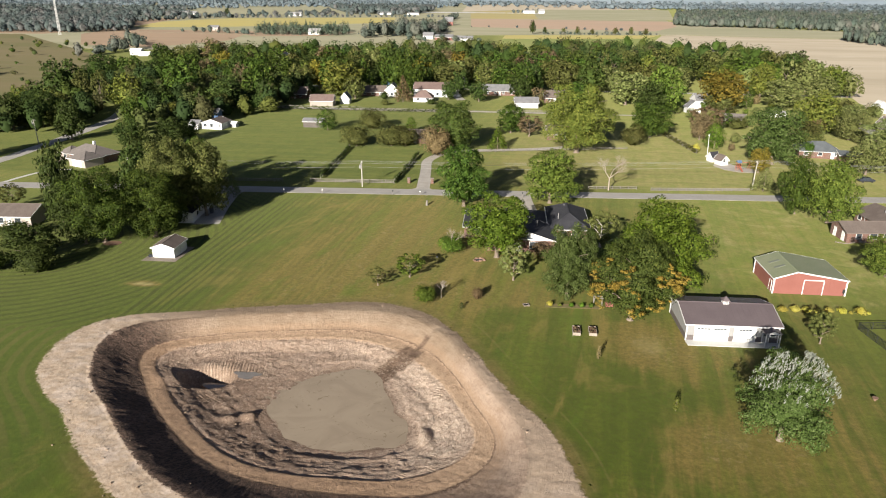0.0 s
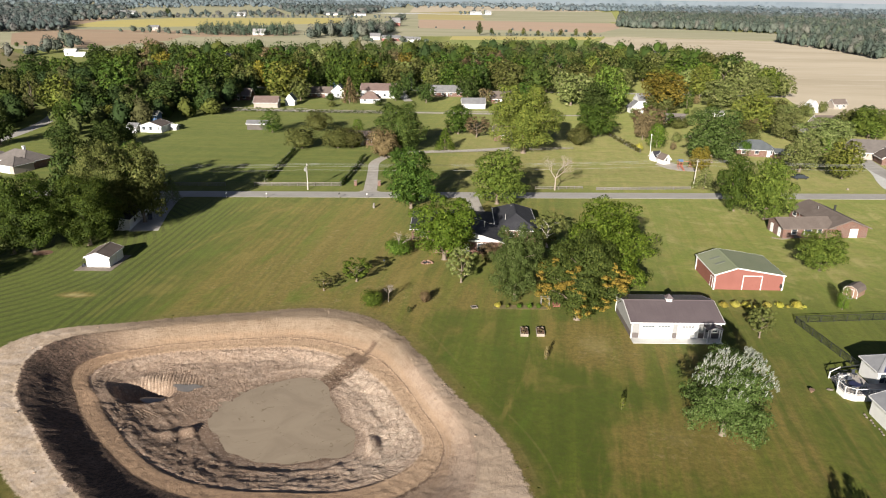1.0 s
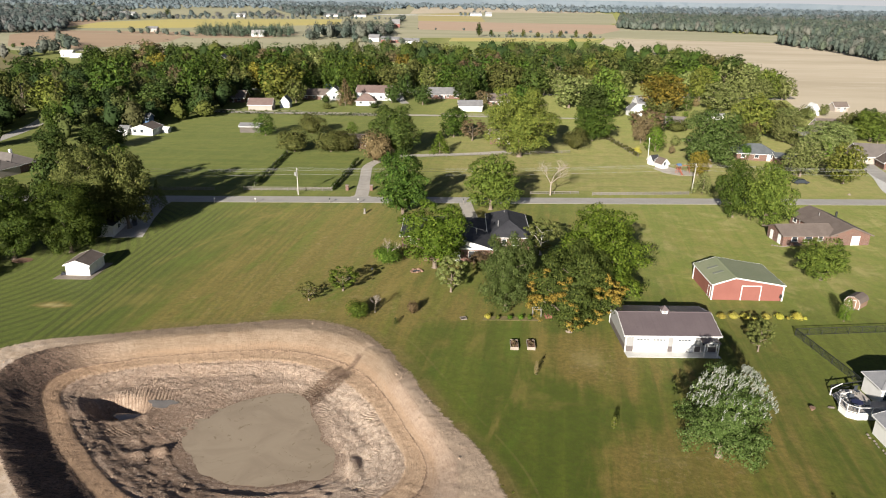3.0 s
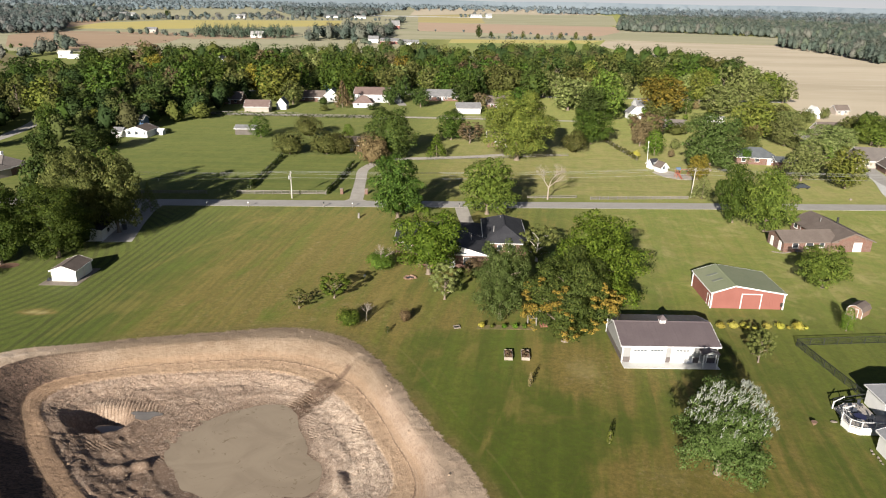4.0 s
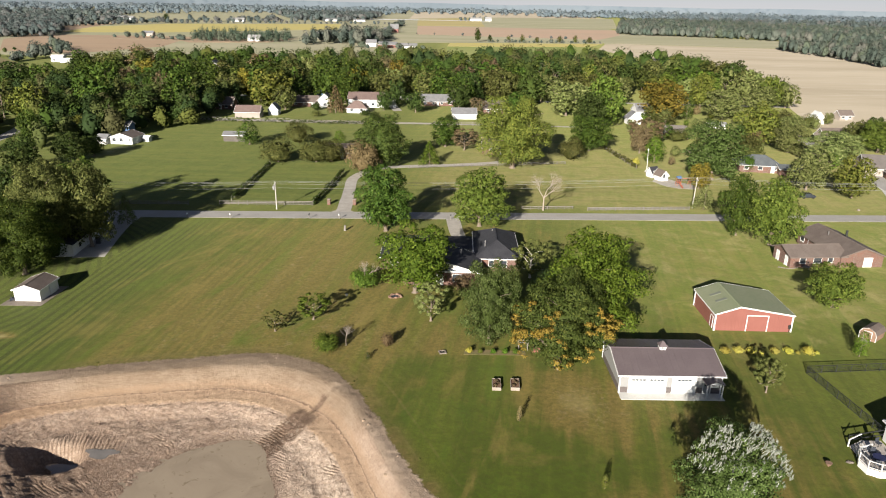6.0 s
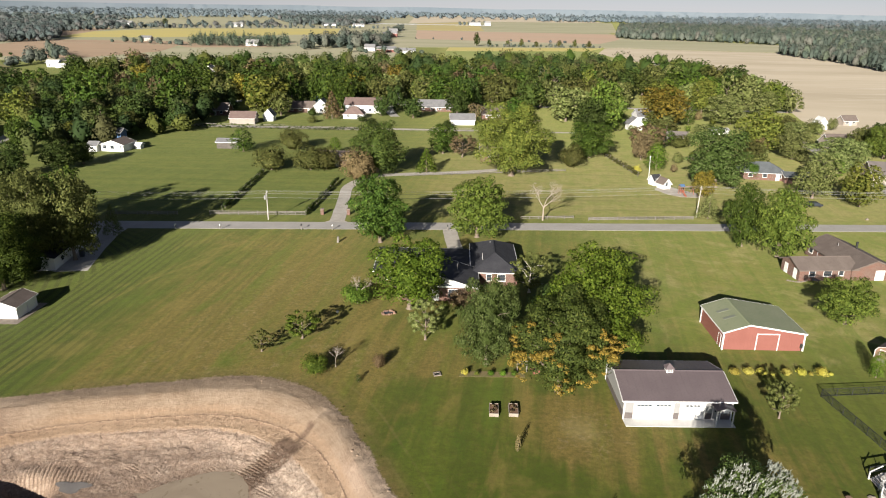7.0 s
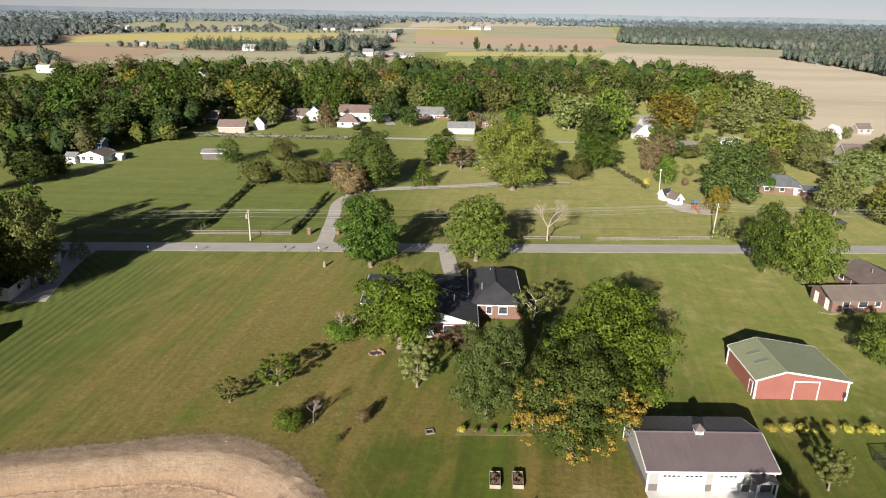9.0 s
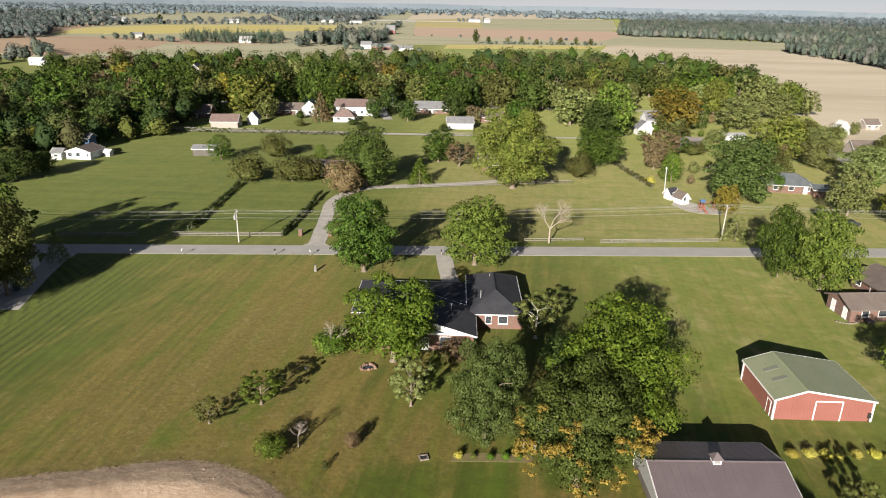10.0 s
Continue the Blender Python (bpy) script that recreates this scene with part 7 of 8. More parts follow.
part("connecting_roof", Shape().slab([(-2.5, -1.2, 2.25), (4.4, -1.2, 2.25), (4.4, 4.5, 2.6), (-2.5, 4.5, 2.6)], 0.14), GREYSHINGLE, dh)
panels = Shape().slab([(-4.3, 4.65, 2.8), (5.3, 4.65, 2.8), (3.5, 6.85, 4.4), (-2.5, 6.85, 4.4)], 0.08)
part("solar_panel", panels, NAVY, dh, "dark blue panels on the roof slope")
part("vent", Shape().tube((-1.2, 5.9, 3.5), (-1.2, 5.9, 4.3), 0.1, 0.1, 8), WHITE, dh)
sl = part("sliding_door", Shape().box(-4.5, -2.9, 4.81, 4.85, 0.95, 2.55), WHITE, dh)
for k in range(2):
    part("pane", Shape().box(-4.44 + 0.77 * k, -3.76 + 0.77 * k, 4.78, 4.81, 1.02, 2.5), GLASS, sl)
deck = thing("deck", 57.3, 83.0, 0, 0, "raised pale timber deck with white railing", "deck")
dpoly = [(-2.4, -0.8), (-2.2, -2.3), (-1.1, -3.0), (2.36, -2.9), (2.36, 3.1), (-0.3, 3.0), (-0.1, 0.9), (-1.8, 0.3)]


def deck_left(y):
    if y < -2.3:
        return -1.1 - (y + 3.0) * 1.57
    if y < -0.8:
        return -2.2 - (y + 2.3) * 0.133
    if y < 0.3:
        return -2.4 + (y + 0.8) * 0.545
    if y < 0.9:
        return -1.8 + (y - 0.3) * 2.83
    return -0.2


for i in range(24):
    y = -2.98 + 0.25 * i
    part("plank", Shape().box(deck_left(y + 0.12) + 0.04, 2.36, y, y + 0.235, 0.86, 0.9), DECKWOOD, deck)
part("plank", Shape().box(2.37, 5.6, -2.9, 0.2, 0.8, 0.89), DECKWOOD, deck)
part("skirt", Shape().prism(dpoly, 0.0, 0.84), WHITE, deck)
for (x0, y0), (x1, y1) in zip(dpoly, dpoly[1:] + dpoly[:1]):
    if (x0 > 2 and x1 > 2) or (y0 == 3.0 or x0 > 2.3):
        continue
    part("rail", Shape().beam((x0, y0, 1.86), (x1, y1, 1.86), 0.1, 0.06), WHITE, deck)
    part("bottom_rail", Shape().beam((x0, y0, 1.05), (x1, y1, 1.05), 0.06, 0.06), WHITE, deck)
    n = max(1, int(math.hypot(x1 - x0, y1 - y0) / 1.2))
    for k in range(n):
        px, py = x0 + (x1 - x0) * k / n, y0 + (y1 - y0) * k / n
        part("post", Shape().box(px - 0.05, px + 0.05, py - 0.05, py + 0.05, 0.84, 1.94), WHITE, deck)
    m = int(math.hypot(x1 - x0, y1 - y0) / 0.16)
    bal = Shape()
    for k in range(1, m):
        px, py = x0 + (x1 - x0) * k / m, y0 + (y1 - y0) * k / m
        bal.box(px - 0.009, px + 0.009, py - 0.009, py + 0.009, 1.05, 1.84)
    part("balusters", bal, DARKTHING, deck, "thin dark metal balusters")
# steps go down beside the octagon
for k in range(4):
    x1, z = -0.22 - 0.3 * k, 0.72 - 0.18 * k
    part("step", Shape().box(x1 - 0.32, x1, 0.98, 2.9, z - 0.05, z), DECKWOOD, deck)
    part("riser", Shape().box(x1 - 0.03, x1, 0.98, 2.9, z, z + 0.13), WHITE, deck)
for sy in (0.95, 2.95):
    part("step_rail", Shape().beam((-0.2, sy, 1.86), (-1.5, sy, 1.02), 0.12, 0.07).box(-1.56, -1.44, sy - 0.06, sy + 0.06, 0, 1.08), WHITE, deck)
bed = thing("border", 56.3, 72.0, 0, 0, "stone-edged border of dry flowers along the wall", "flower bed")
for k in range(16):
    part("stone", Shape().lump((-0.55 + 0.12 * math.sin(k * 2.1), -4.6 + 0.62 * k, 0.1), (0.13 + 0.04 * math.sin(k), 0.2, 0.12), k, 7, 4), STONE, bed)
tb = thing("patio_table", 56.9, 81.8, 0.9, 0, "round dark blue patio table on the deck", "table")
part("tabletop", Shape().prism([(0.75 * math.cos(i * 0.524), 0.75 * math.sin(i * 0.524)) for i in range(12)], 0.7, 0.74), NAVY, tb)
part("leg", Shape().tube((0, 0, 0), (0, 0, 0.7), 0.28, 0.05, 8), BLACKMETAL, tb)


def patio_chair(x, y, rz):
    c = thing("patio_chair", x, y, 0.9, rz, "dark metal patio chair on the deck", "chair", "chairs on the deck")
    part("seat", Shape().box(-0.28, 0.28, -0.28, 0.28, 0.4, 0.46), DARKTHING, c)
    part("backrest", Shape().box(-0.28, 0.28, 0.24, 0.3, 0.46, 1.0), DARKTHING, c)
    for a in (-0.24, 0.24):
        for b in (-0.24, 0.24):
            part("leg", Shape().box(a - 0.02, a + 0.02, b - 0.02, b + 0.02, 0, 0.4), BLACKMETAL, c)
    return c


chair = patio_chair(56.3, 80.9, 150)
for a, b, r in ((58.1, 81.7, -90), (55.8, 82.1, 90), (57.0, 83.0, 0), (58.7, 85.0, 20)):
    copy_thing(chair, pose(a, b, 0.9, 0, 0, r))
firepit = thing("fire_bowl", 51.4, 82.0, 0, 0, "small dark rusty fire bowl on the grass", "fire bowl")
part("bowl", Shape().tube((0, 0, 0.2), (0, 0, 0.5), 0.24, 0.4, 10).tube((0, 0, 0.0), (0, 0, 0.2), 0.1, 0.16, 8), WOODBROWN, firepit)
stone_ = thing("flat_stone", 54.3, 82.8, 0, 0, "flat pale stone lying on the grass", "stone")
part("stone", Shape().lump((0, 0, 0.06), (0.5, 0.3, 0.1), 4, 8, 4), STONE, stone_)


# ---- village houses ----
SLATE = stuff_mat("blue grey shingles", (0.075, 0.083, 0.088), (0.1, 0.108, 0.113), (0.055, 0.062, 0.066), 0.5, 6.0, 0.9, 0.4, 0.03)
SHEDWOOD = stuff_mat("dark weathered boards", (0.085, 0.074, 0.064), (0.12, 0.105, 0.092), (0.06, 0.052, 0.045), 1.0, 14.0, 0.9, 0.4, 0.02)
def cottage(x, y, rz, w, d, wh, rh, wall, roof, label, roofkind="gable", axis="x", wins=2, dr=True, name="house", category="house"):
    b = building(name, x, y, rz, label, category, "village houses" if name == "house" else "")
    wh, rh = wh * 0.84, rh * 1.5
    if roofkind == "gable":
        gable(b, w, d, wh, rh, wall, roof, 0.4, axis)
    else:
        hip(b, w, d, wh, rh, wall, roof, 0.45)
    for k in range(wins):
        window(b, -w / 2 + w * (k + 0.5) / wins, 1.0, 1.3, 1.2, "front", d / 2 + 0.02)
    if dr:
        door(b, 0.1 if wins % 2 == 0 else w * 0.3, 0.95, 2.05, "front", d / 2 + 0.02)
    return b


cottage(-88, 326, 4, 11, 8, 3.2, 1.6, CREAM, REDSHINGLE, "cream metal garage with reddish roof by the lane", wins=0, dr=False, name="garage", category="garage")
cottage(-78.5, 334, 0, 4.5, 5, 3.2, 1.8, WHITE, GREYSHINGLE, "small white shed with grey gable roof by the lane", axis="y", wins=0, name="shed", category="shed")
cottage(-70, 364, 2, 13, 8, 2.8, 1.8, BRICK, BROWNSHINGLE, "brick house with white gabled wing", wins=3)
cottage(-59.5, 362.5, 2, 7, 8, 4.4, 2.0, WHITE, GREYSHINGLE, "tall white gabled wing of a brick house", axis="y", wins=1, dr=False)
cottage(-41, 346, 0, 9.5, 7, 2.6, 2.2, WHITE, REDSHINGLE, "small white cottage with reddish hipped roof", "hip", wins=2)
cottage(-39, 366, 0, 18, 9, 4.8, 2.0, WHITE, REDSHINGLE, "white two-storey house with reddish roof and porch", wins=5)
cottage(-27, 404, 0, 7, 8, 5.0, 2.0, WHITE, GREYSHINGLE, "white two-storey house at the end of a drive", axis="y", wins=2)
cottage(-3, 376, 2, 17, 9, 2.8, 2.0, BRICK, GREYSHINGLE, "long house with grey shingle roof", wins=4)
cottage(10.5, 334, 4, 11, 8, 3.0, 1.4, WHITE, GREYSHINGLE, "white garage with dark grey roof behind a fence", wins=0, dr=False, name="garage", category="garage")
cottage(25, 352, 0, 10, 8, 3.0, 2.0, BRICK, BROWNSHINGLE, "brick house with pinkish brown roof", wins=2)
cottage(87.5, 327, 8, 6, 5, 3.4, 1.8, WHITE, GREYSHINGLE, "small white gabled shed behind trees", axis="y", wins=0, name="shed", category="shed")
cottage(102, 352, 4, 16, 9, 3.2, 2.0, WHITE, GREYSHINGLE, "white bungalow with grey roof", wins=3)
cottage(97, 298, -12, 10, 8, 2.4, 1.5, BRICK, TAUPESHINGLE, "low brick house with pinkish grey gable roof among trees", wins=2)
cottage(122, 318, 6, 8, 3, 2.4, 0.5, WHITE, SIDING, "white camper trailer parked among trees", wins=2, name="camper", category="camper")
cottage(107, 238, -8, 13, 9, 2.8, 1.8, BRICK, SLATE, "brick house with grey hipped roof", "hip", wins=3)
cottage(117, 232, -8, 11, 6, 2.5, 0.6, BRICK, SLATE, "brick outbuilding with flat white-edged roof", wins=1)
cottage(150.5, 236, -10, 20, 11, 3.0, 2.2, CREAM, TAUPESHINGLE, "long pale house with grey gabled roof", wins=4)
cottage(148, 226, -10, 8, 7, 2.8, 2.0, BRICK, BROWNSHINGLE, "brick wing with brown gable roof", axis="y", wins=1)
cottage(160, 292, 0, 11, 8, 2.8, 2.0, CREAM, BROWNSHINGLE, "brown-roofed house behind trees", wins=3)
cottage(196, 352, 8, 7, 5, 2.8, 1.4, CREAM, BROWNSHINGLE, "small cream house at the field's edge", wins=2)
cottage(176, 338, 0, 5, 5, 3.0, 2.0, WHITE, WHITE, "round-topped white storage shed", axis="y", wins=0, name="shed", category="shed")
cottage(186, 310, 10, 11, 7, 2.8, 2.0, CREAM, BROWNSHINGLE, "house with brown roof at the field's edge", wins=3)
cottage(70.6, 220.8, 24, 2.5, 3.1, 2.1, 0.9, WHITE, BROWNSHINGLE, "white shed with tan roof beside a play yard", axis="y", wins=1, name="shed", category="shed")
cottage(69.0, 224.8, 24, 2.4, 2.6, 2.1, 0.9, WHITE, DARKSHINGLE, "small white shed with dark roof", axis="x", wins=1, name="shed", category="shed")
cottage(-115.0, 262.5, -5, 8.4, 8.0, 3.0, 0.95, WHITE, BROWNSHINGLE, "white house with grey roof at the meadow's corner", axis="y", wins=3)
cottage(-122.0, 259.5, -5, 3.4, 4, 2.6, 0.8, WHITE, GREYSHINGLE, "low white outbuilding at the meadow's corner", wins=1, dr=False)
cottage(-108.6, 265.0, -5, 2.2, 2.4, 1.9, 0.35, WHITE, WHITE, "small white garden shed beside the white house", wins=0, dr=False, name="shed", category="shed")
cottage(-120.5, 274, 0, 4.6, 5, 5.4, 0.8, BLUEPAINT, GREYSHINGLE, "narrow blue house behind the white one", wins=1)
cottage(-76.8, 270, 0, 8, 5, 2.9, 0.6, SHEDWOOD, GREYSHINGLE, "weathered grey meadow shed with metal roof", wins=0, dr=False, name="shed", category="shed")
cottage(-31.5, 247, -3, 17, 11, 2.7, 1.2, BRICK, BROWNSHINGLE, "low brown house behind shrubs", wins=2)
cottage(23, 258, 0, 13, 9, 2.8, 2.0, BRICK, BROWNSHINGLE, "brick house hidden behind a large tree", wins=2)
cottage(-143, 338, 0, 10, 8, 3.5, 2.0, WHITE, GREYSHINGLE, "white house in the trees", wins=2)
cottage(-108, 350, 0, 12, 8, 3.0, 2.0, BRICK, BROWNSHINGLE, "dark house in the shade of trees", wins=2)
cottage(-66, 398, 0, 9, 7, 5.0, 2.2, BLUEPAINT, GREYSHINGLE, "blue house behind trees", axis="y", wins=1)
cottage(33, 420, 0, 12, 8, 4.5, 2.2, SIDING, GREYSHINGLE, "grey two-storey house in trees", wins=2)
cottage(-14, 432, 0, 10, 8, 5, 2.5, SIDING, GREYSHINGLE, "grey house in trees", wins=2)
cottage(-150.5, 466, 0, 9, 8, 11.0, 2.6, WOODGREY, GREYSHINGLE, "tall grey building above the trees", axis="y", wins=1)
cottage(-321, 585, 10, 9, 7, 4.6, 1.0, WHITE, WHITE, "white farm building at the wood's edge", wins=2, name="barn", category="barn")
cottage(-310, 578, 10, 9, 6, 3.0, 0.6, WHITE, WHITE, "low white farm shed at the wood's edge", wins=0, name="shed", category="shed")
cottage(-220, 335, 0, 15, 9, 3.4, 1.5, CREAM, TEAL, "farm shed with teal metal roof", wins=0, name="barn", category="barn")
# farmsteads far off
for fx, fy, fw, fd, fh, fr, wall, roof, lab in (
        (-104, 1262, 14, 10, 8, 5, REDMETAL, GREYSHINGLE, "red farm barn far across the fields"), (-118, 1266, 9, 8, 4, 3, WHITE, GREYSHINGLE, "white farmhouse far across the fields"),
        (-50, 830, 20, 9, 3.5, 2, WHITE, GREYSHINGLE, "long white farm shed"), (-75, 845, 22, 12, 4, 2, REDMETAL, GREYSHINGLE, "red and white farm shed"), (-96, 860, 12, 9, 5, 2.5, WHITE, GREYSHINGLE, "white farmhouse by the lane"),
        (-425, 1000, 14, 9, 5, 2, CREAM, GREYSHINGLE, "pale barn in the fields"), (-330, 1900, 36, 14, 5, 2, WHITE, GREYSHINGLE, "long white poultry shed far away"), (-250, 1880, 30, 14, 5, 2, WHITE, GREYSHINGLE, "white farm sheds far away"),
        (-520, 1720, 30, 14, 5, 3, WHITE, SIDING, "white farm building far away"), (-760, 1650, 40, 20, 7, 3, WHITE, SIDING, "white barn far away"), (62, 2192, 34, 12, 6, 3, WHITE, SIDING, "white farm buildings in the open field"),
        (100, 2190, 18, 12, 7, 4, WHITE, SIDING, "white farmhouse in the open field"), (-190, 1030, 16, 9, 5, 3, WHITE, GREYSHINGLE, "white farmhouse behind a tree line"), (-255, 925, 16, 9, 4, 3, WHITE, SIDING, "white roofed sheds in the tree line")):
    cottage(fx, fy, 0, fw, fd, fh, fr, wall, roof, lab, wins=2 if fy < 1300 else 0, dr=False, name="barn", category="barn")


# ---- fences, poles, wires ----
def rail_fence(x0, y0, x1, y1, h, rails, gap, mat, label, post=0.1):
    f = thing("fence", x0, y0, 0, math.degrees(math.atan2(y1 - y0, x1 - x0)), label, "fence")
    ln = math.hypot(x1 - x0, y1 - y0)
    n = max(1, round(ln / gap))
    pm = Shape().box(-post / 2, post / 2, -post / 2, post / 2, 0, h + 0.08).mesh("post", mat)
    rm = Shape().box(0, ln / n, post / 2, post / 2 + 0.04, -0.07, 0.07).mesh("rail", mat)
    for i in range(n + 1):
        part("post", pm, None, f, at=Matrix.Translation((ln * i / n, 0, 0)))
        if i < n:
            for k in range(rails):
                part("rail", rm, None, f, at=Matrix.Translation((ln * i / n, 0, h * (k + 1) / rails - 0.08)))
    return f


rail_fence(-54.5, 184.0, -30.5, 185.2, 1.1, 3, 2.4, WOODGREY, "weathered grey board fence along the road")
rail_fence(-80, 182.4, -62.5, 183.4, 1.0, 3, 2.4, WOODGREY, "weathered grey board fence along the road")
rail_fence(41.7, 185.6, 69.0, 188.2, 0.9, 3, 2.4, WOODGREY, "low weathered grey board fence along the road")
rail_fence(24.5, 185.4, 38.0, 186.8, 0.8, 2, 2.4, WOODGREY, "low weathered grey rail fence along the road")
rail_fence(-110, 313, -3, 312.0, 1.1, 2, 3.0, WOODGREY, "long grey board fence along the lane")
rail_fence(-3, 312.5, 24, 313.5, 1.6, 4, 2.4, WOODGREY, "grey board fence behind the white garage")
rail_fence(-8, 229, 44, 240.5, 0.9, 2, 3.0, WOODGREY, "low grey fence along the gravel drive")


def overgrown(x0, y0, x1, y1, label, seed, h=1.3, tone="dark"):
    """A dark wire fence grown over with vines."""
    f = rail_fence(x0, y0, x1, y1, h, 3, 2.6, WOODGREY, label)
    ln = math.hypot(x1 - x0, y1 - y0)
    rng = random.Random(seed)
    lobes = [(ln * i / 60, rng.uniform(-0.2, 0.2), rng.uniform(0.3, h), rng.uniform(0.25, 0.6), 1.0) for i in range(60)]
    me = leaf_cloud("vines", np.random.default_rng(seed), lobes, 4200, 0.22, 0, 0.6, 0.9, False)
    me.materials.append(LEAF[tone])
    part("vines", me, None, f, "dark climbing vines")
    return f


overgrown(-52.6, 187.8, -53.6, 231.0, "old fence overgrown with dark vines beside the paddock", 3)
overgrown(-30.3, 185.6, -28.0, 222.0, "old fence overgrown with dark vines beside the driveway", 4)
overgrown(-112.0, 311.6, -66.0, 311.2, "low fence overgrown with dark hedge along the lane", 7, 1.9)
overgrown(-66.0, 311.2, -24.0, 310.8, "low fence overgrown with dark hedge along the lane", 8, 1.5)
overgrown(62.0, 268.0, 66.5, 235.0, "overgrown fence line at the meadow's edge", 5, 1.6, "olive")


def mesh_fence(pts, label):
    """A black wire mesh fence round the yard."""
    f = thing("fence", pts[0][0], pts[0][1], 0, 0, label, "fence")
    ox, oy = pts[0]
    for (x0, y0), (x1, y1) in zip(pts, pts[1:]):
        ln = math.hypot(x1 - x0, y1 - y0)
        n = round(ln / 2.3)
        for i in range(n + 1):
            px, py = x0 + (x1 - x0) * i / n - ox, y0 + (y1 - y0) * i / n - oy
            part("post", Shape().tube((px, py, 0), (px, py, 1.3), 0.045, 0.045, 6), BLACKMETAL, f)
        a, b = Vector((x0 - ox, y0 - oy, 0)), Vector((x1 - ox, y1 - oy, 0))
        up = Vector((0, 0, 1))
        part("rail", Shape().beam(a + up * 1.25, b + up * 1.25, 0.05, 0.06).beam(a + up * 0.12, b + up * 0.12, 0.04, 0.05), BLACKMETAL, f)
        net = Shape()
        m = int(ln / 0.16)
        for i in range(m):
            p = a.lerp(b, i / m)
            net.beam(p + up * 0.14, p + up * 1.23, 0.016, 0.016)
        for k in range(4):
            net.beam(a + up * (0.32 + 0.22 * k), b + up * (0.32 + 0.22 * k), 0.016, 0.016)
        part("mesh_panel", net, BLACKMETAL, f)
    return f


mesh_fence([(61.4, 87.8), (59.2, 103.6), (73.0, 105.2), (86.0, 106.4), (86.0, 88.0)], "black metal mesh fence round the lawn by the deck")
rail_fence(56.0, 86.4, 61.2, 87.8, 1.3, 2, 1.7, BLACKMETAL, "short black fence beside the deck", 0.07)


PALEPOLE = stuff_mat("sun-bleached pole wood", (0.36, 0.335, 0.3), (0.42, 0.39, 0.35), (0.28, 0.255, 0.22), 1.0, 14.0, 0.9, 0.3, 0.01)


def utility_pole(x, y, h, lean, label, transformer=True):
    p = thing("utility_pole", x, y, 0, 0, label, "pole", "poles along the road")
    part("shaft", Shape().tube((0, 0, 0), (lean, 0, h), 0.16, 0.11, 8), PALEPOLE, p)
    part("crossarm", Shape().beam((lean, -1.0, h - 0.5), (lean, 1.0, h - 0.5), 0.12, 0.14), WOODGREY, p)
    for k in (-0.9, 0.0, 0.9):
        part("insulator", Shape().tube((lean, k, h - 0.43 + (0.45 if k == 0 else 0)), (lean, k, h - 0.2 + (0.45 if k == 0 else 0)), 0.06, 0.04, 6), WHITE, p)
    if transformer:
        part("transformer", Shape().tube((lean - 0.35, -0.25, h - 1.9), (lean - 0.35, -0.25, h - 0.9), 0.28, 0.28, 10), SIDING, p, "pale grey transformer drum")
    return p


POLES = [(-38.6, 178.8 + 3.4, 7.3, 0.1), (70.4, 190.2, 8.2, 0.3), (-105.0, 177.6, 7.6, 0.0), (150.0, 190.5, 8.0, 0.0)]
POLES[0] = (-38.8, 181.0, 7.2, 0.0)
for i, (px, py, ph, lean) in enumerate(POLES):
    utility_pole(px, py, ph, lean, "weathered wooden utility pole beside the road", i == 0)
order = sorted(POLES)
for (x0, y0, h0, l0), (x1, y1, h1, l1) in zip(order, order[1:]):
    for dy, dz in ((-0.9, -0.25), (0.0, 0.25), (0.9, -0.25), (0.0, -1.5)):
        wire = Shape().path([Vector((x0 + l0 + (x1 + l1 - x0 - l0) * i / 16, y0 + (y1 - y0) * i / 16 + dy, h0 + (h1 - h0) * i / 16 + dz - 3.2 * i / 16 * (1 - i / 16))) for i in range(17)], 0.022)
        tagged(new("overhead_wire", wire.mesh("overhead_wire", SIDING)), "pale overhead wire hanging between utility poles", "wire", "overhead wires")
utility_pole(-163.5, 222.5, 9.0, -0.3, "grey wooden utility pole beside the side road")
flag = thing("mast", 67.6, 226.3, 0, 0, "slender white mast beside the white sheds", "mast")
part("shaft", Shape().tube((0, 0, 0), (-0.3, 0, 8.2), 0.12, 0.06, 8), WHITE, flag)
part("head", Shape().lump((-0.3, 0, 8.3), (0.25, 0.25, 0.3), 2, 6, 4, 0.1), WHITE, flag)
tw = thing("radio_mast", -562, 846, 0, 0, "tall pale lattice mast far across the fields", "mast")
lat = Shape()
for k in range(3):
    a = k * 2.094
    lat.tube((1.6 * math.cos(a), 1.6 * math.sin(a), 0), (0.5 * math.cos(a), 0.5 * math.sin(a), 75), 0.2, 0.15, 5)
for i in range(25):
    r0, r1 = 1.6 - 1.1 * i / 25, 1.6 - 1.1 * (i + 1) / 25
    for k in range(3):
        a, b = k * 2.094, (k + 1) * 2.094
        lat.tube((r0 * math.cos(a), r0 * math.sin(a), 3.0 * i), (r1 * math.cos(b), r1 * math.sin(b), 3.0 * (i + 1)), 0.07, 0.07, 4)
part("lattice", lat, WHITE, tw)

# brick gate pillars and mailboxes
for px, py in ((-26.3, 186.4), (-19.6, 186.7)):
    p = thing("gate_pillar", px, py, 0, 0, "red brick gate pillar with stone cap at the driveway", "pillar", "gate pillars")
    part("shaft", Shape().box(-0.4, 0.4, -0.4, 0.4, 0, 1.45), BRICK, p)
    part("cap", Shape().box(-0.48, 0.48, -0.48, 0.48, 1.45, 1.58), STONE, p)


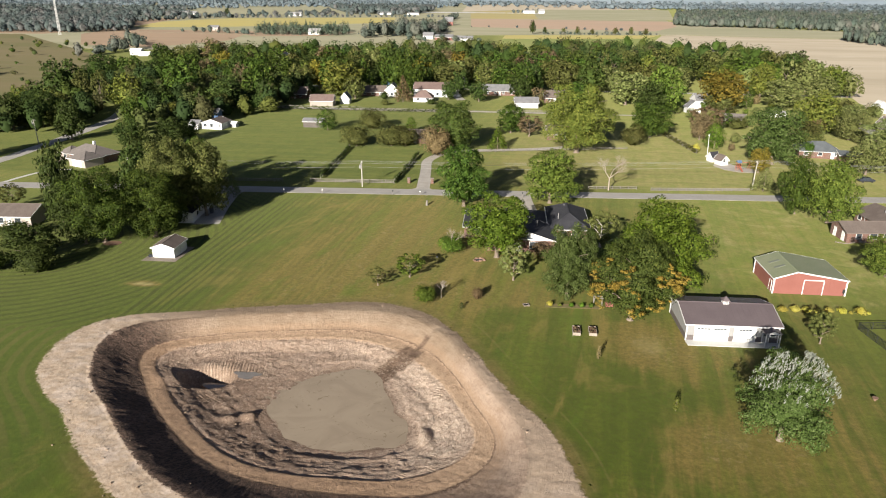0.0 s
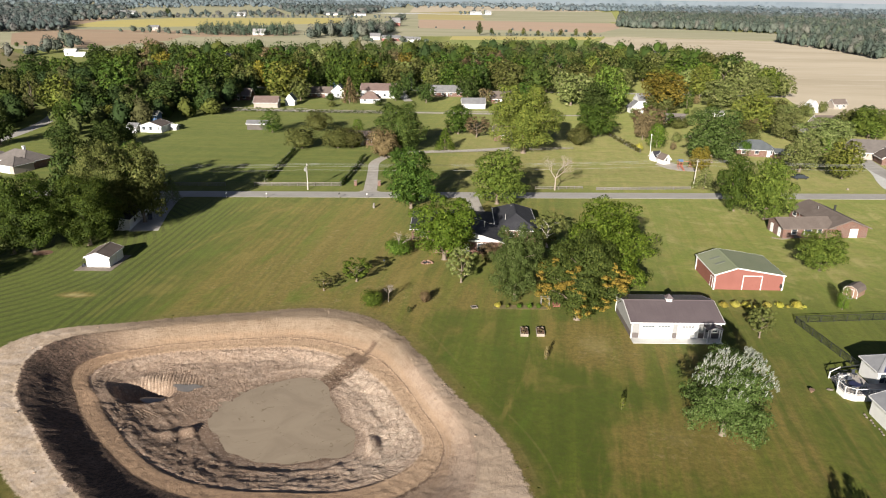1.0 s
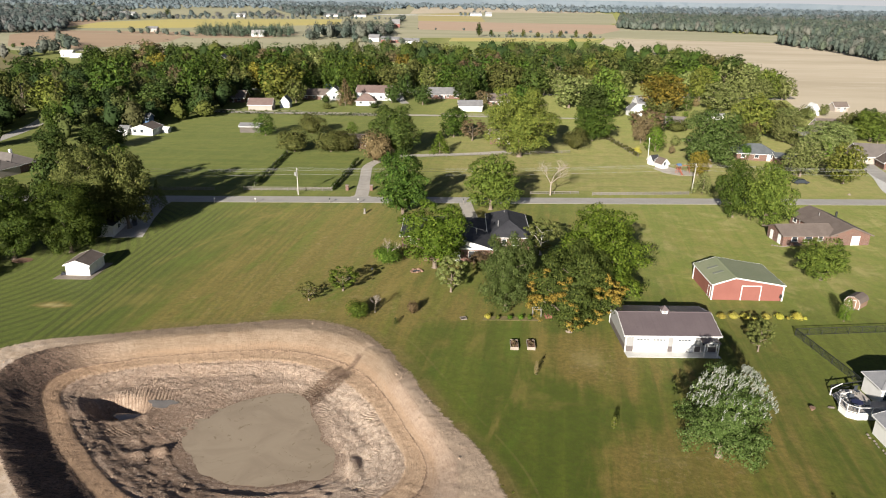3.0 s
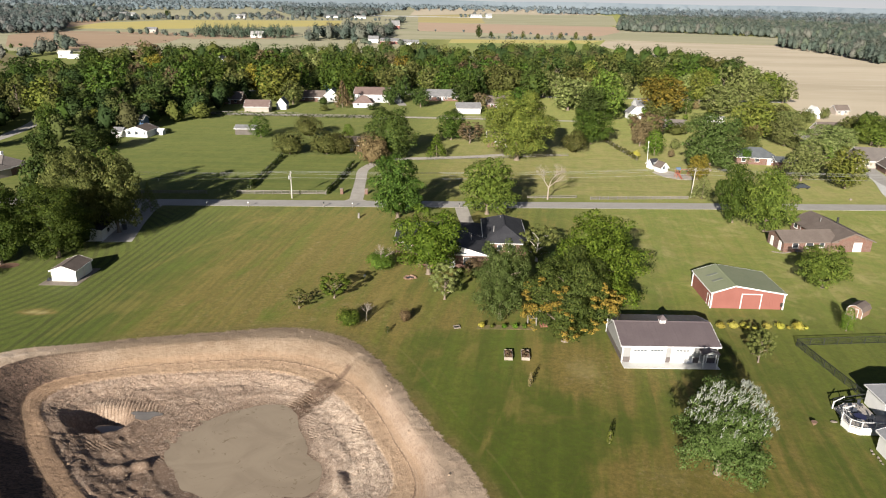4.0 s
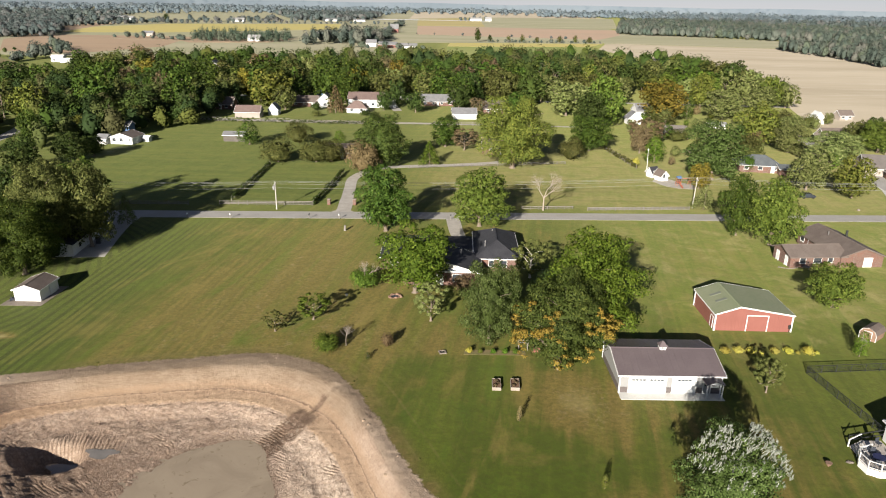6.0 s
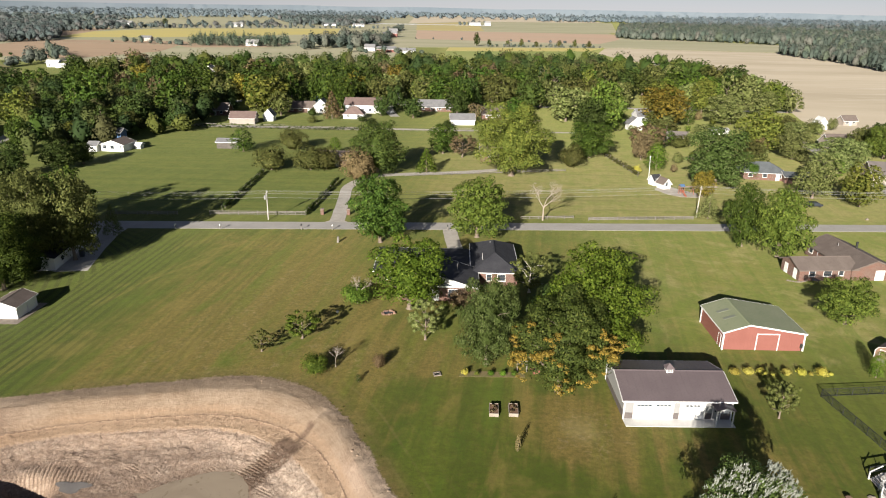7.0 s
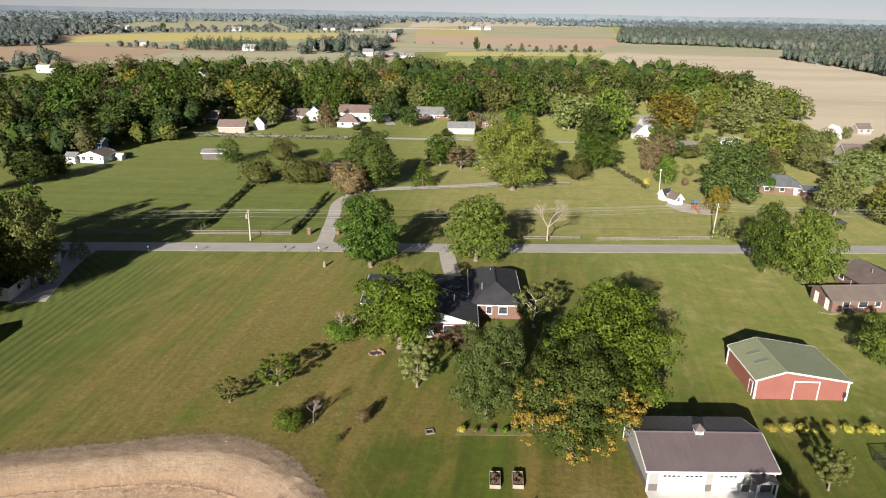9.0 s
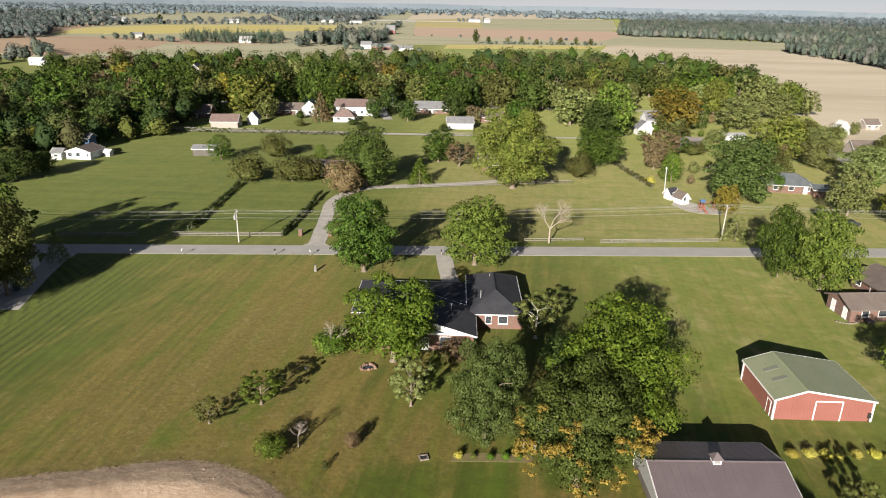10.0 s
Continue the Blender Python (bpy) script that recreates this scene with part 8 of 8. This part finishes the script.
def mailbox(x, y, mat, label):
    m = thing("mailbox", x, y, 0, 0, label, "mailbox", "mailboxes along the road")
    part("post", Shape().box(-0.06, 0.06, -0.06, 0.06, 0, 1.05), WOODGREY, m)
    part("box", Shape().prism([(-0.13, 0), (0.13, 0), (0.13, 0.2), (0.07, 0.3), (-0.07, 0.3), (-0.13, 0.2)], -0.3, 0.3, "y"), mat, m, at=Matrix.Translation((0, 0, 1.05)))
    return m


for px in (-58.5, -21.5, -15.2, -48.0):
    mailbox(px, road_y(px) - 3.4, WHITE, "white mailbox on a post beside the road")
for px in (-28.9, 6.0):
    mailbox(px, road_y(px) - 3.3, BLACKMETAL, "black mailbox on a post beside the road")
post_ = thing("stump", -18.7, 165.0, 0, 0, "pale cut stump standing in the lawn", "stump")
part("stump", Shape().tube((0, 0, 0), (0.05, 0, 1.3), 0.32, 0.24, 9), WOODGREY, post_)


# ---- yard things ----
def raised_bed(x, y, rz):
    b = thing("raised_bed", x, y, 0, rz, "pale timber raised garden bed with dry plants", "planter", "raised beds")
    for a, c, d, e in ((-0.62, -0.56, -1.25, 1.25), (0.56, 0.62, -1.25, 1.25), (-0.56, 0.56, -1.25, -1.19), (-0.56, 0.56, 1.19, 1.25)):
        part("board", Shape().box(a, c, d, e, 0, 0.5), BARE, b)
    part("soil", Shape().box(-0.56, 0.56, -1.19, 1.19, 0, 0.4), MULCH, b, "dark soil")
    for k, (px, py) in enumerate(((-0.2, -0.6), (0.2, 0.1), (-0.1, 0.7))):
        me = leaf_cloud("plant", np.random.default_rng(int(x * 10) + k), [(px, py, 0.5, 0.3, 0.6)], 110, 0.12, 0, 0.4, 0.8, False)
        me.materials.append(LEAF["rust"])
        part("plant", me, None, b, "dry brown garden plant")


BEDSOIL = stuff_mat("dry bed soil with leaf litter", (0.17, 0.13, 0.062), (0.13, 0.12, 0.045), (0.21, 0.16, 0.09), 0.8, 5.0, 0.95, 0.5, 0.04, place="World")
raised_bed(13.2, 98.0, -2)
raised_bed(15.8, 98.1, -2)
for sx, sw in ((49.3, 2.2), (51.3, 2.3), (53.3, 2.1), (55.0, 1.3), (57.0, 2.1), (59.2, 2.1), (60.7, 1.0), (62.3, 2.6), (63.7, 1.0)):
    t = plant("bush", sx, 109.2 + 0.03 * (sx - 49), sw * 0.85, sw * 0.56, "yellow", "in a row behind the garage", 1, group="yellow shrub row")
for sx, tone, sw in ((9.5, "yellow", 1.3), (11.2, "lime", 0.9), (13.2, "bright", 1.1), (15.0, "bright", 1.2), (16.6, "green", 1.2)):
    plant("bush", sx, 107.4, sw, sw * 0.8, tone, "in the flower bed", 1, group="flower bed shrubs")
setting("flower_bed", Shape().prism([(8.6, 106.8), (18.2, 107.0), (18.2, 108.3), (12, 108.5), (8.9, 108.2)], -0.1, 0.03), BEDSOIL, "mulched flower bed under the big trees", "bed")
well = thing("drain_cover", 5.4, 107.3, 0, 14, "square pale concrete drain cover with dark grate", "cover")
part("rim", Shape().box(-0.55, -0.38, -0.5, 0.5, 0, 0.16).box(0.38, 0.55, -0.5, 0.5, 0, 0.16).box(-0.38, 0.38, -0.5, -0.34, 0, 0.16).box(-0.38, 0.38, 0.34, 0.5, 0, 0.16), STONE, well)
part("grate", Shape().box(-0.38, 0.38, -0.34, 0.34, 0, 0.08), BLACKMETAL, well)
fr = thing("fire_ring", -3.7, 127.9, 0, 0, "low ring of field stones round old ashes", "fire ring")
for i in range(14):
    a = i * 0.449
    part("stone", Shape().lump(((1.05 + 0.18 * math.sin(5 * i)) * math.cos(a), (0.85 + 0.16 * math.cos(7 * i)) * math.sin(a), 0.12), (0.24 + 0.08 * math.sin(3 * i), 0.22, 0.18 + 0.05 * math.cos(4 * i)), i, 7, 4), WOODBROWN, fr)
part("ash_bed", Shape().prism([(0.95 * math.cos(i * 0.6283), 0.75 * math.sin(i * 0.6283)) for i in range(10)], 0.0, 0.06), DARKTHING, fr)


def bare_tree(x, y, w, h, mat, label, seed, depth=5, crown=None):
    t = thing("bare_tree", x, y, 0, seed * 40, label, "tree")
    t.scale = (w, w, h)
    part("trunk", bare_shape(random.Random(seed), depth), mat, t)
    return t


bare_tree(-9.7, 108.8, 5.0, 4.6, BARE, "leafless pale orchard tree", 3)
bare_tree(-9.6, 131.8, 6.5, 7.6, BARE, "half-dead tree with bleached bare branches", 5)
bare_tree(30.0, 185.0, 12.5, 14.0, BARE, "tall dead tree with bleached branches beside the road", 2, 7)
bare_tree(88.0, 243.0, 9.0, 9.0, BARE, "leafless pale tree beside the sheds", 6)
plant("bush", 67.4, 240.5, 3.6, 3.0, "yellow", "at the end of a hedge", 2)
plant("bush", -3.3, 108.9, 2.0, 2.4, "tan", "withered in the orchard", 2)
for sx, sy, sh_, tone in ((-5.8, 104.8, 1.2, "dark"), (15.7, 89.6, 2.3, "tan"), (24.1, 76.9, 2.0, "lime")):
    plant("spire", sx, sy, 0.9, sh_, tone, "standing in the grass", 0)
pump = thing("bird_feeder", -12.0, 124.6, 0, 0, "small dark bird feeder post on the lawn", "feeder")
part("post", Shape().tube((0, 0, 0), (0, 0, 1.5), 0.04, 0.04, 6), BLACKMETAL, pump)
part("head", Shape().box(-0.2, 0.2, -0.2, 0.2, 1.5, 1.8), BLACKMETAL, pump)
arb = thing("garden_arbour", 17.9, 109.0, 0, 0, "weathered timber garden arbour under the big trees", "arbour")
for a in (-0.7, 0.7):
    for b in (-0.4, 0.4):
        part("post", Shape().box(a - 0.05, a + 0.05, b - 0.05, b + 0.05, 0, 1.3), WOODGREY, arb)
for b in (-0.4, 0.4):
    part("beam", Shape().box(-0.85, 0.85, b - 0.05, b + 0.05, 1.3, 1.4), WOODGREY, arb)
chest = thing("garden_chest", 19.8, 108.4, 0, 8, "small faded red garden chest under the big trees", "chest")
part("body", Shape().box(-0.6, 0.6, -0.35, 0.35, 0, 0.55), REDMETAL, chest)
part("lid", Shape().prism([(-0.4, 0.55), (0.4, 0.55), (0.3, 0.68), (-0.3, 0.68)], -0.64, 0.64, "x"), REDMETAL, chest)

# play yard beside the white sheds
setting("play_yard", Shape().prism([(67.5, 219.0), (69.6, 213.2), (73, 210.6), (77.8, 210.0), (79.5, 214), (75.0, 219.0), (71.5, 226)], -0.1, 0.04), GRAVEL, "pale sand yard round the play set", "yard")
ps = thing("play_set", 75.0, 213.8, 0, 10, "reddish wooden play set with a swing beam", "play set")
part("tower", Shape().box(-1.9, -0.7, -0.6, 0.6, 1.2, 1.35), ORANGEPLAY, ps)
for a in (-1.85, -0.75):
    for b in (-0.55, 0.55):
        part("post", Shape().box(a - 0.06, a + 0.06, b - 0.06, b + 0.06, 0, 2.5), ORANGEPLAY, ps)
part("canopy", Shape().slab([(-2.0, -0.75, 2.5), (-0.6, -0.75, 2.5), (-0.6, 0, 3.1), (-2.0, 0, 3.1)], 0.05).slab([(-2.0, 0, 3.1), (-0.6, 0, 3.1), (-0.6, 0.75, 2.5), (-2.0, 0.75, 2.5)], 0.05), BLUEPAINT, ps)
part("beam", Shape().beam((-0.7, 0, 2.35), (2.2, 0, 2.35), 0.12, 0.14), ORANGEPLAY, ps)
for b in (-0.9, 0.9):
    part("leg", Shape().beam((2.2, b, 0), (2.2, 0, 2.35), 0.1, 0.1), ORANGEPLAY, ps)
part("slide", Shape().slab([(-1.6, -0.6, 1.35), (-1.0, -0.6, 1.35), (-1.0, -3.0, 0.2), (-1.6, -3.0, 0.2)], 0.08), ORANGEPLAY, ps)
for a in (0.3, 1.2):
    part("swing", Shape().box(a - 0.22, a + 0.22, -0.1, 0.1, 0.5, 0.55).tube((a - 0.2, 0, 0.55), (a - 0.2, 0, 2.3), 0.015, 0.015, 4).tube((a + 0.2, 0, 0.55), (a + 0.2, 0, 2.3), 0.015, 0.015, 4), DARKTHING, ps)


def car(x, y, rz, mat, label):
    c = thing("car", x, y, 0, rz, label, "car", "parked cars")
    prof = [(-2.2, 0.35), (2.2, 0.35), (2.25, 0.75), (1.35, 0.92), (0.7, 1.42), (-1.2, 1.45), (-1.95, 0.98), (-2.25, 0.9)]
    part("body", Shape().prism(prof, -0.85, 0.85, "y"), mat, c)
    part("windscreen", Shape().slab([(1.33, -0.72, 0.97), (0.74, -0.68, 1.42), (0.74, 0.68, 1.42), (1.33, 0.72, 0.97)], -0.03), GLASS, c)
    for b in (-0.86, 0.86):
        part("side_window", Shape().prism([(-1.6, 0.98), (1.05, 0.98), (0.6, 1.36), (-1.15, 1.38)], b - 0.01, b + 0.01, "y"), GLASS, c)
        for a in (-1.4, 1.4):
            part("wheel", Shape().tube((a, b - 0.1, 0.33), (a, b + 0.1, 0.33), 0.33, 0.33, 12), RUBBER, c)
    return c


for cx, cy, cr in ((107, 203, 5), (112, 246, 20), (126, 243, 40), (-20, 399, 90)):
    car(cx, cy, cr, CARGREY, "dark grey parked car under the trees")
car(-24, 362, 80, WHITE, "white parked car on a village drive")
for sx, sy in ((88, 188.5), (99, 189.5), (90.5, 188.8), (115, 191)):
    st = thing("kerb_stone", sx, sy, 0, 0, "pale boulder lying on the verge", "stone", "verge stones")
    part("stone", Shape().lump((0, 0, 0.15), (0.4, 0.35, 0.3), int(sx), 7, 4), STONE, st)

# clods and stones along the rim of the basin and on its floor
clods = Shape()
rc = random.Random(12)
for i in range(1100):
    a = rc.uniform(0, 2 * math.pi)
    pick = rc.random()
    s0 = rc.gauss(4.9, 0.2) if pick < 0.04 else rc.gauss(4.3, 0.3) if pick < 0.55 else rc.uniform(0.9, 2.0)
    radii = [0.0] + [around(t, a) for t in (EDGE_FLOOR, EDGE_BENCH, EDGE_TOE, EDGE_BANK, EDGE_GRASS)]
    k = min(int(s0), 4)
    r = radii[k] + (radii[k + 1] - radii[k]) * (s0 - k)
    x, y = CENTRE[0] + r * math.cos(a), CENTRE[1] + r * math.sin(a)
    z = height(x, y)
    if z < -3.55:
        continue
    e = rc.uniform(0.025, 0.08) if rc.random() < 0.96 else rc.uniform(0.08, 0.2)
    clods.lump((x, y, z + e * 0.25), (e, e * rc.uniform(0.7, 1.2), e * 0.7), i, 6, 3, 0.35)
EARTH = stuff_mat("dry pale earth clod", (0.3, 0.225, 0.16), (0.25, 0.18, 0.122), (0.19, 0.13, 0.088), 1.0, 6.0, 0.95, 0.5, 0.03, place="World", vary=0.0)
tagged(new("clods", clods.mesh("clods", EARTH)), "dry earth clods and stones scattered over the basin", "clods", kind="stuff")
# weeds and long grass where the lawn meets the bare soil
wl_ = []
for i in range(110):
    a = rc.uniform(0, 2 * math.pi)
    r = around(EDGE_GRASS, a) + rc.gauss(0.7, 0.7)
    x, y = CENTRE[0] + r * math.cos(a), CENTRE[1] + r * math.sin(a)
    e = rc.uniform(0.06, 0.2)
    wl_.append((x, y, e * 0.4, e, 0.6))
me = leaf_cloud("weeds", np.random.default_rng(9), wl_, 2100, 0.09, 0.0, 0.3, 0.4, False)
for v in me.vertices:
    v.co.z = max(0.02, v.co.z - 0.15)
me.materials.append(LEAF["lime"])
tagged(new("weeds", me), "rough weeds and long grass round the bare basin", "weeds", kind="stuff")
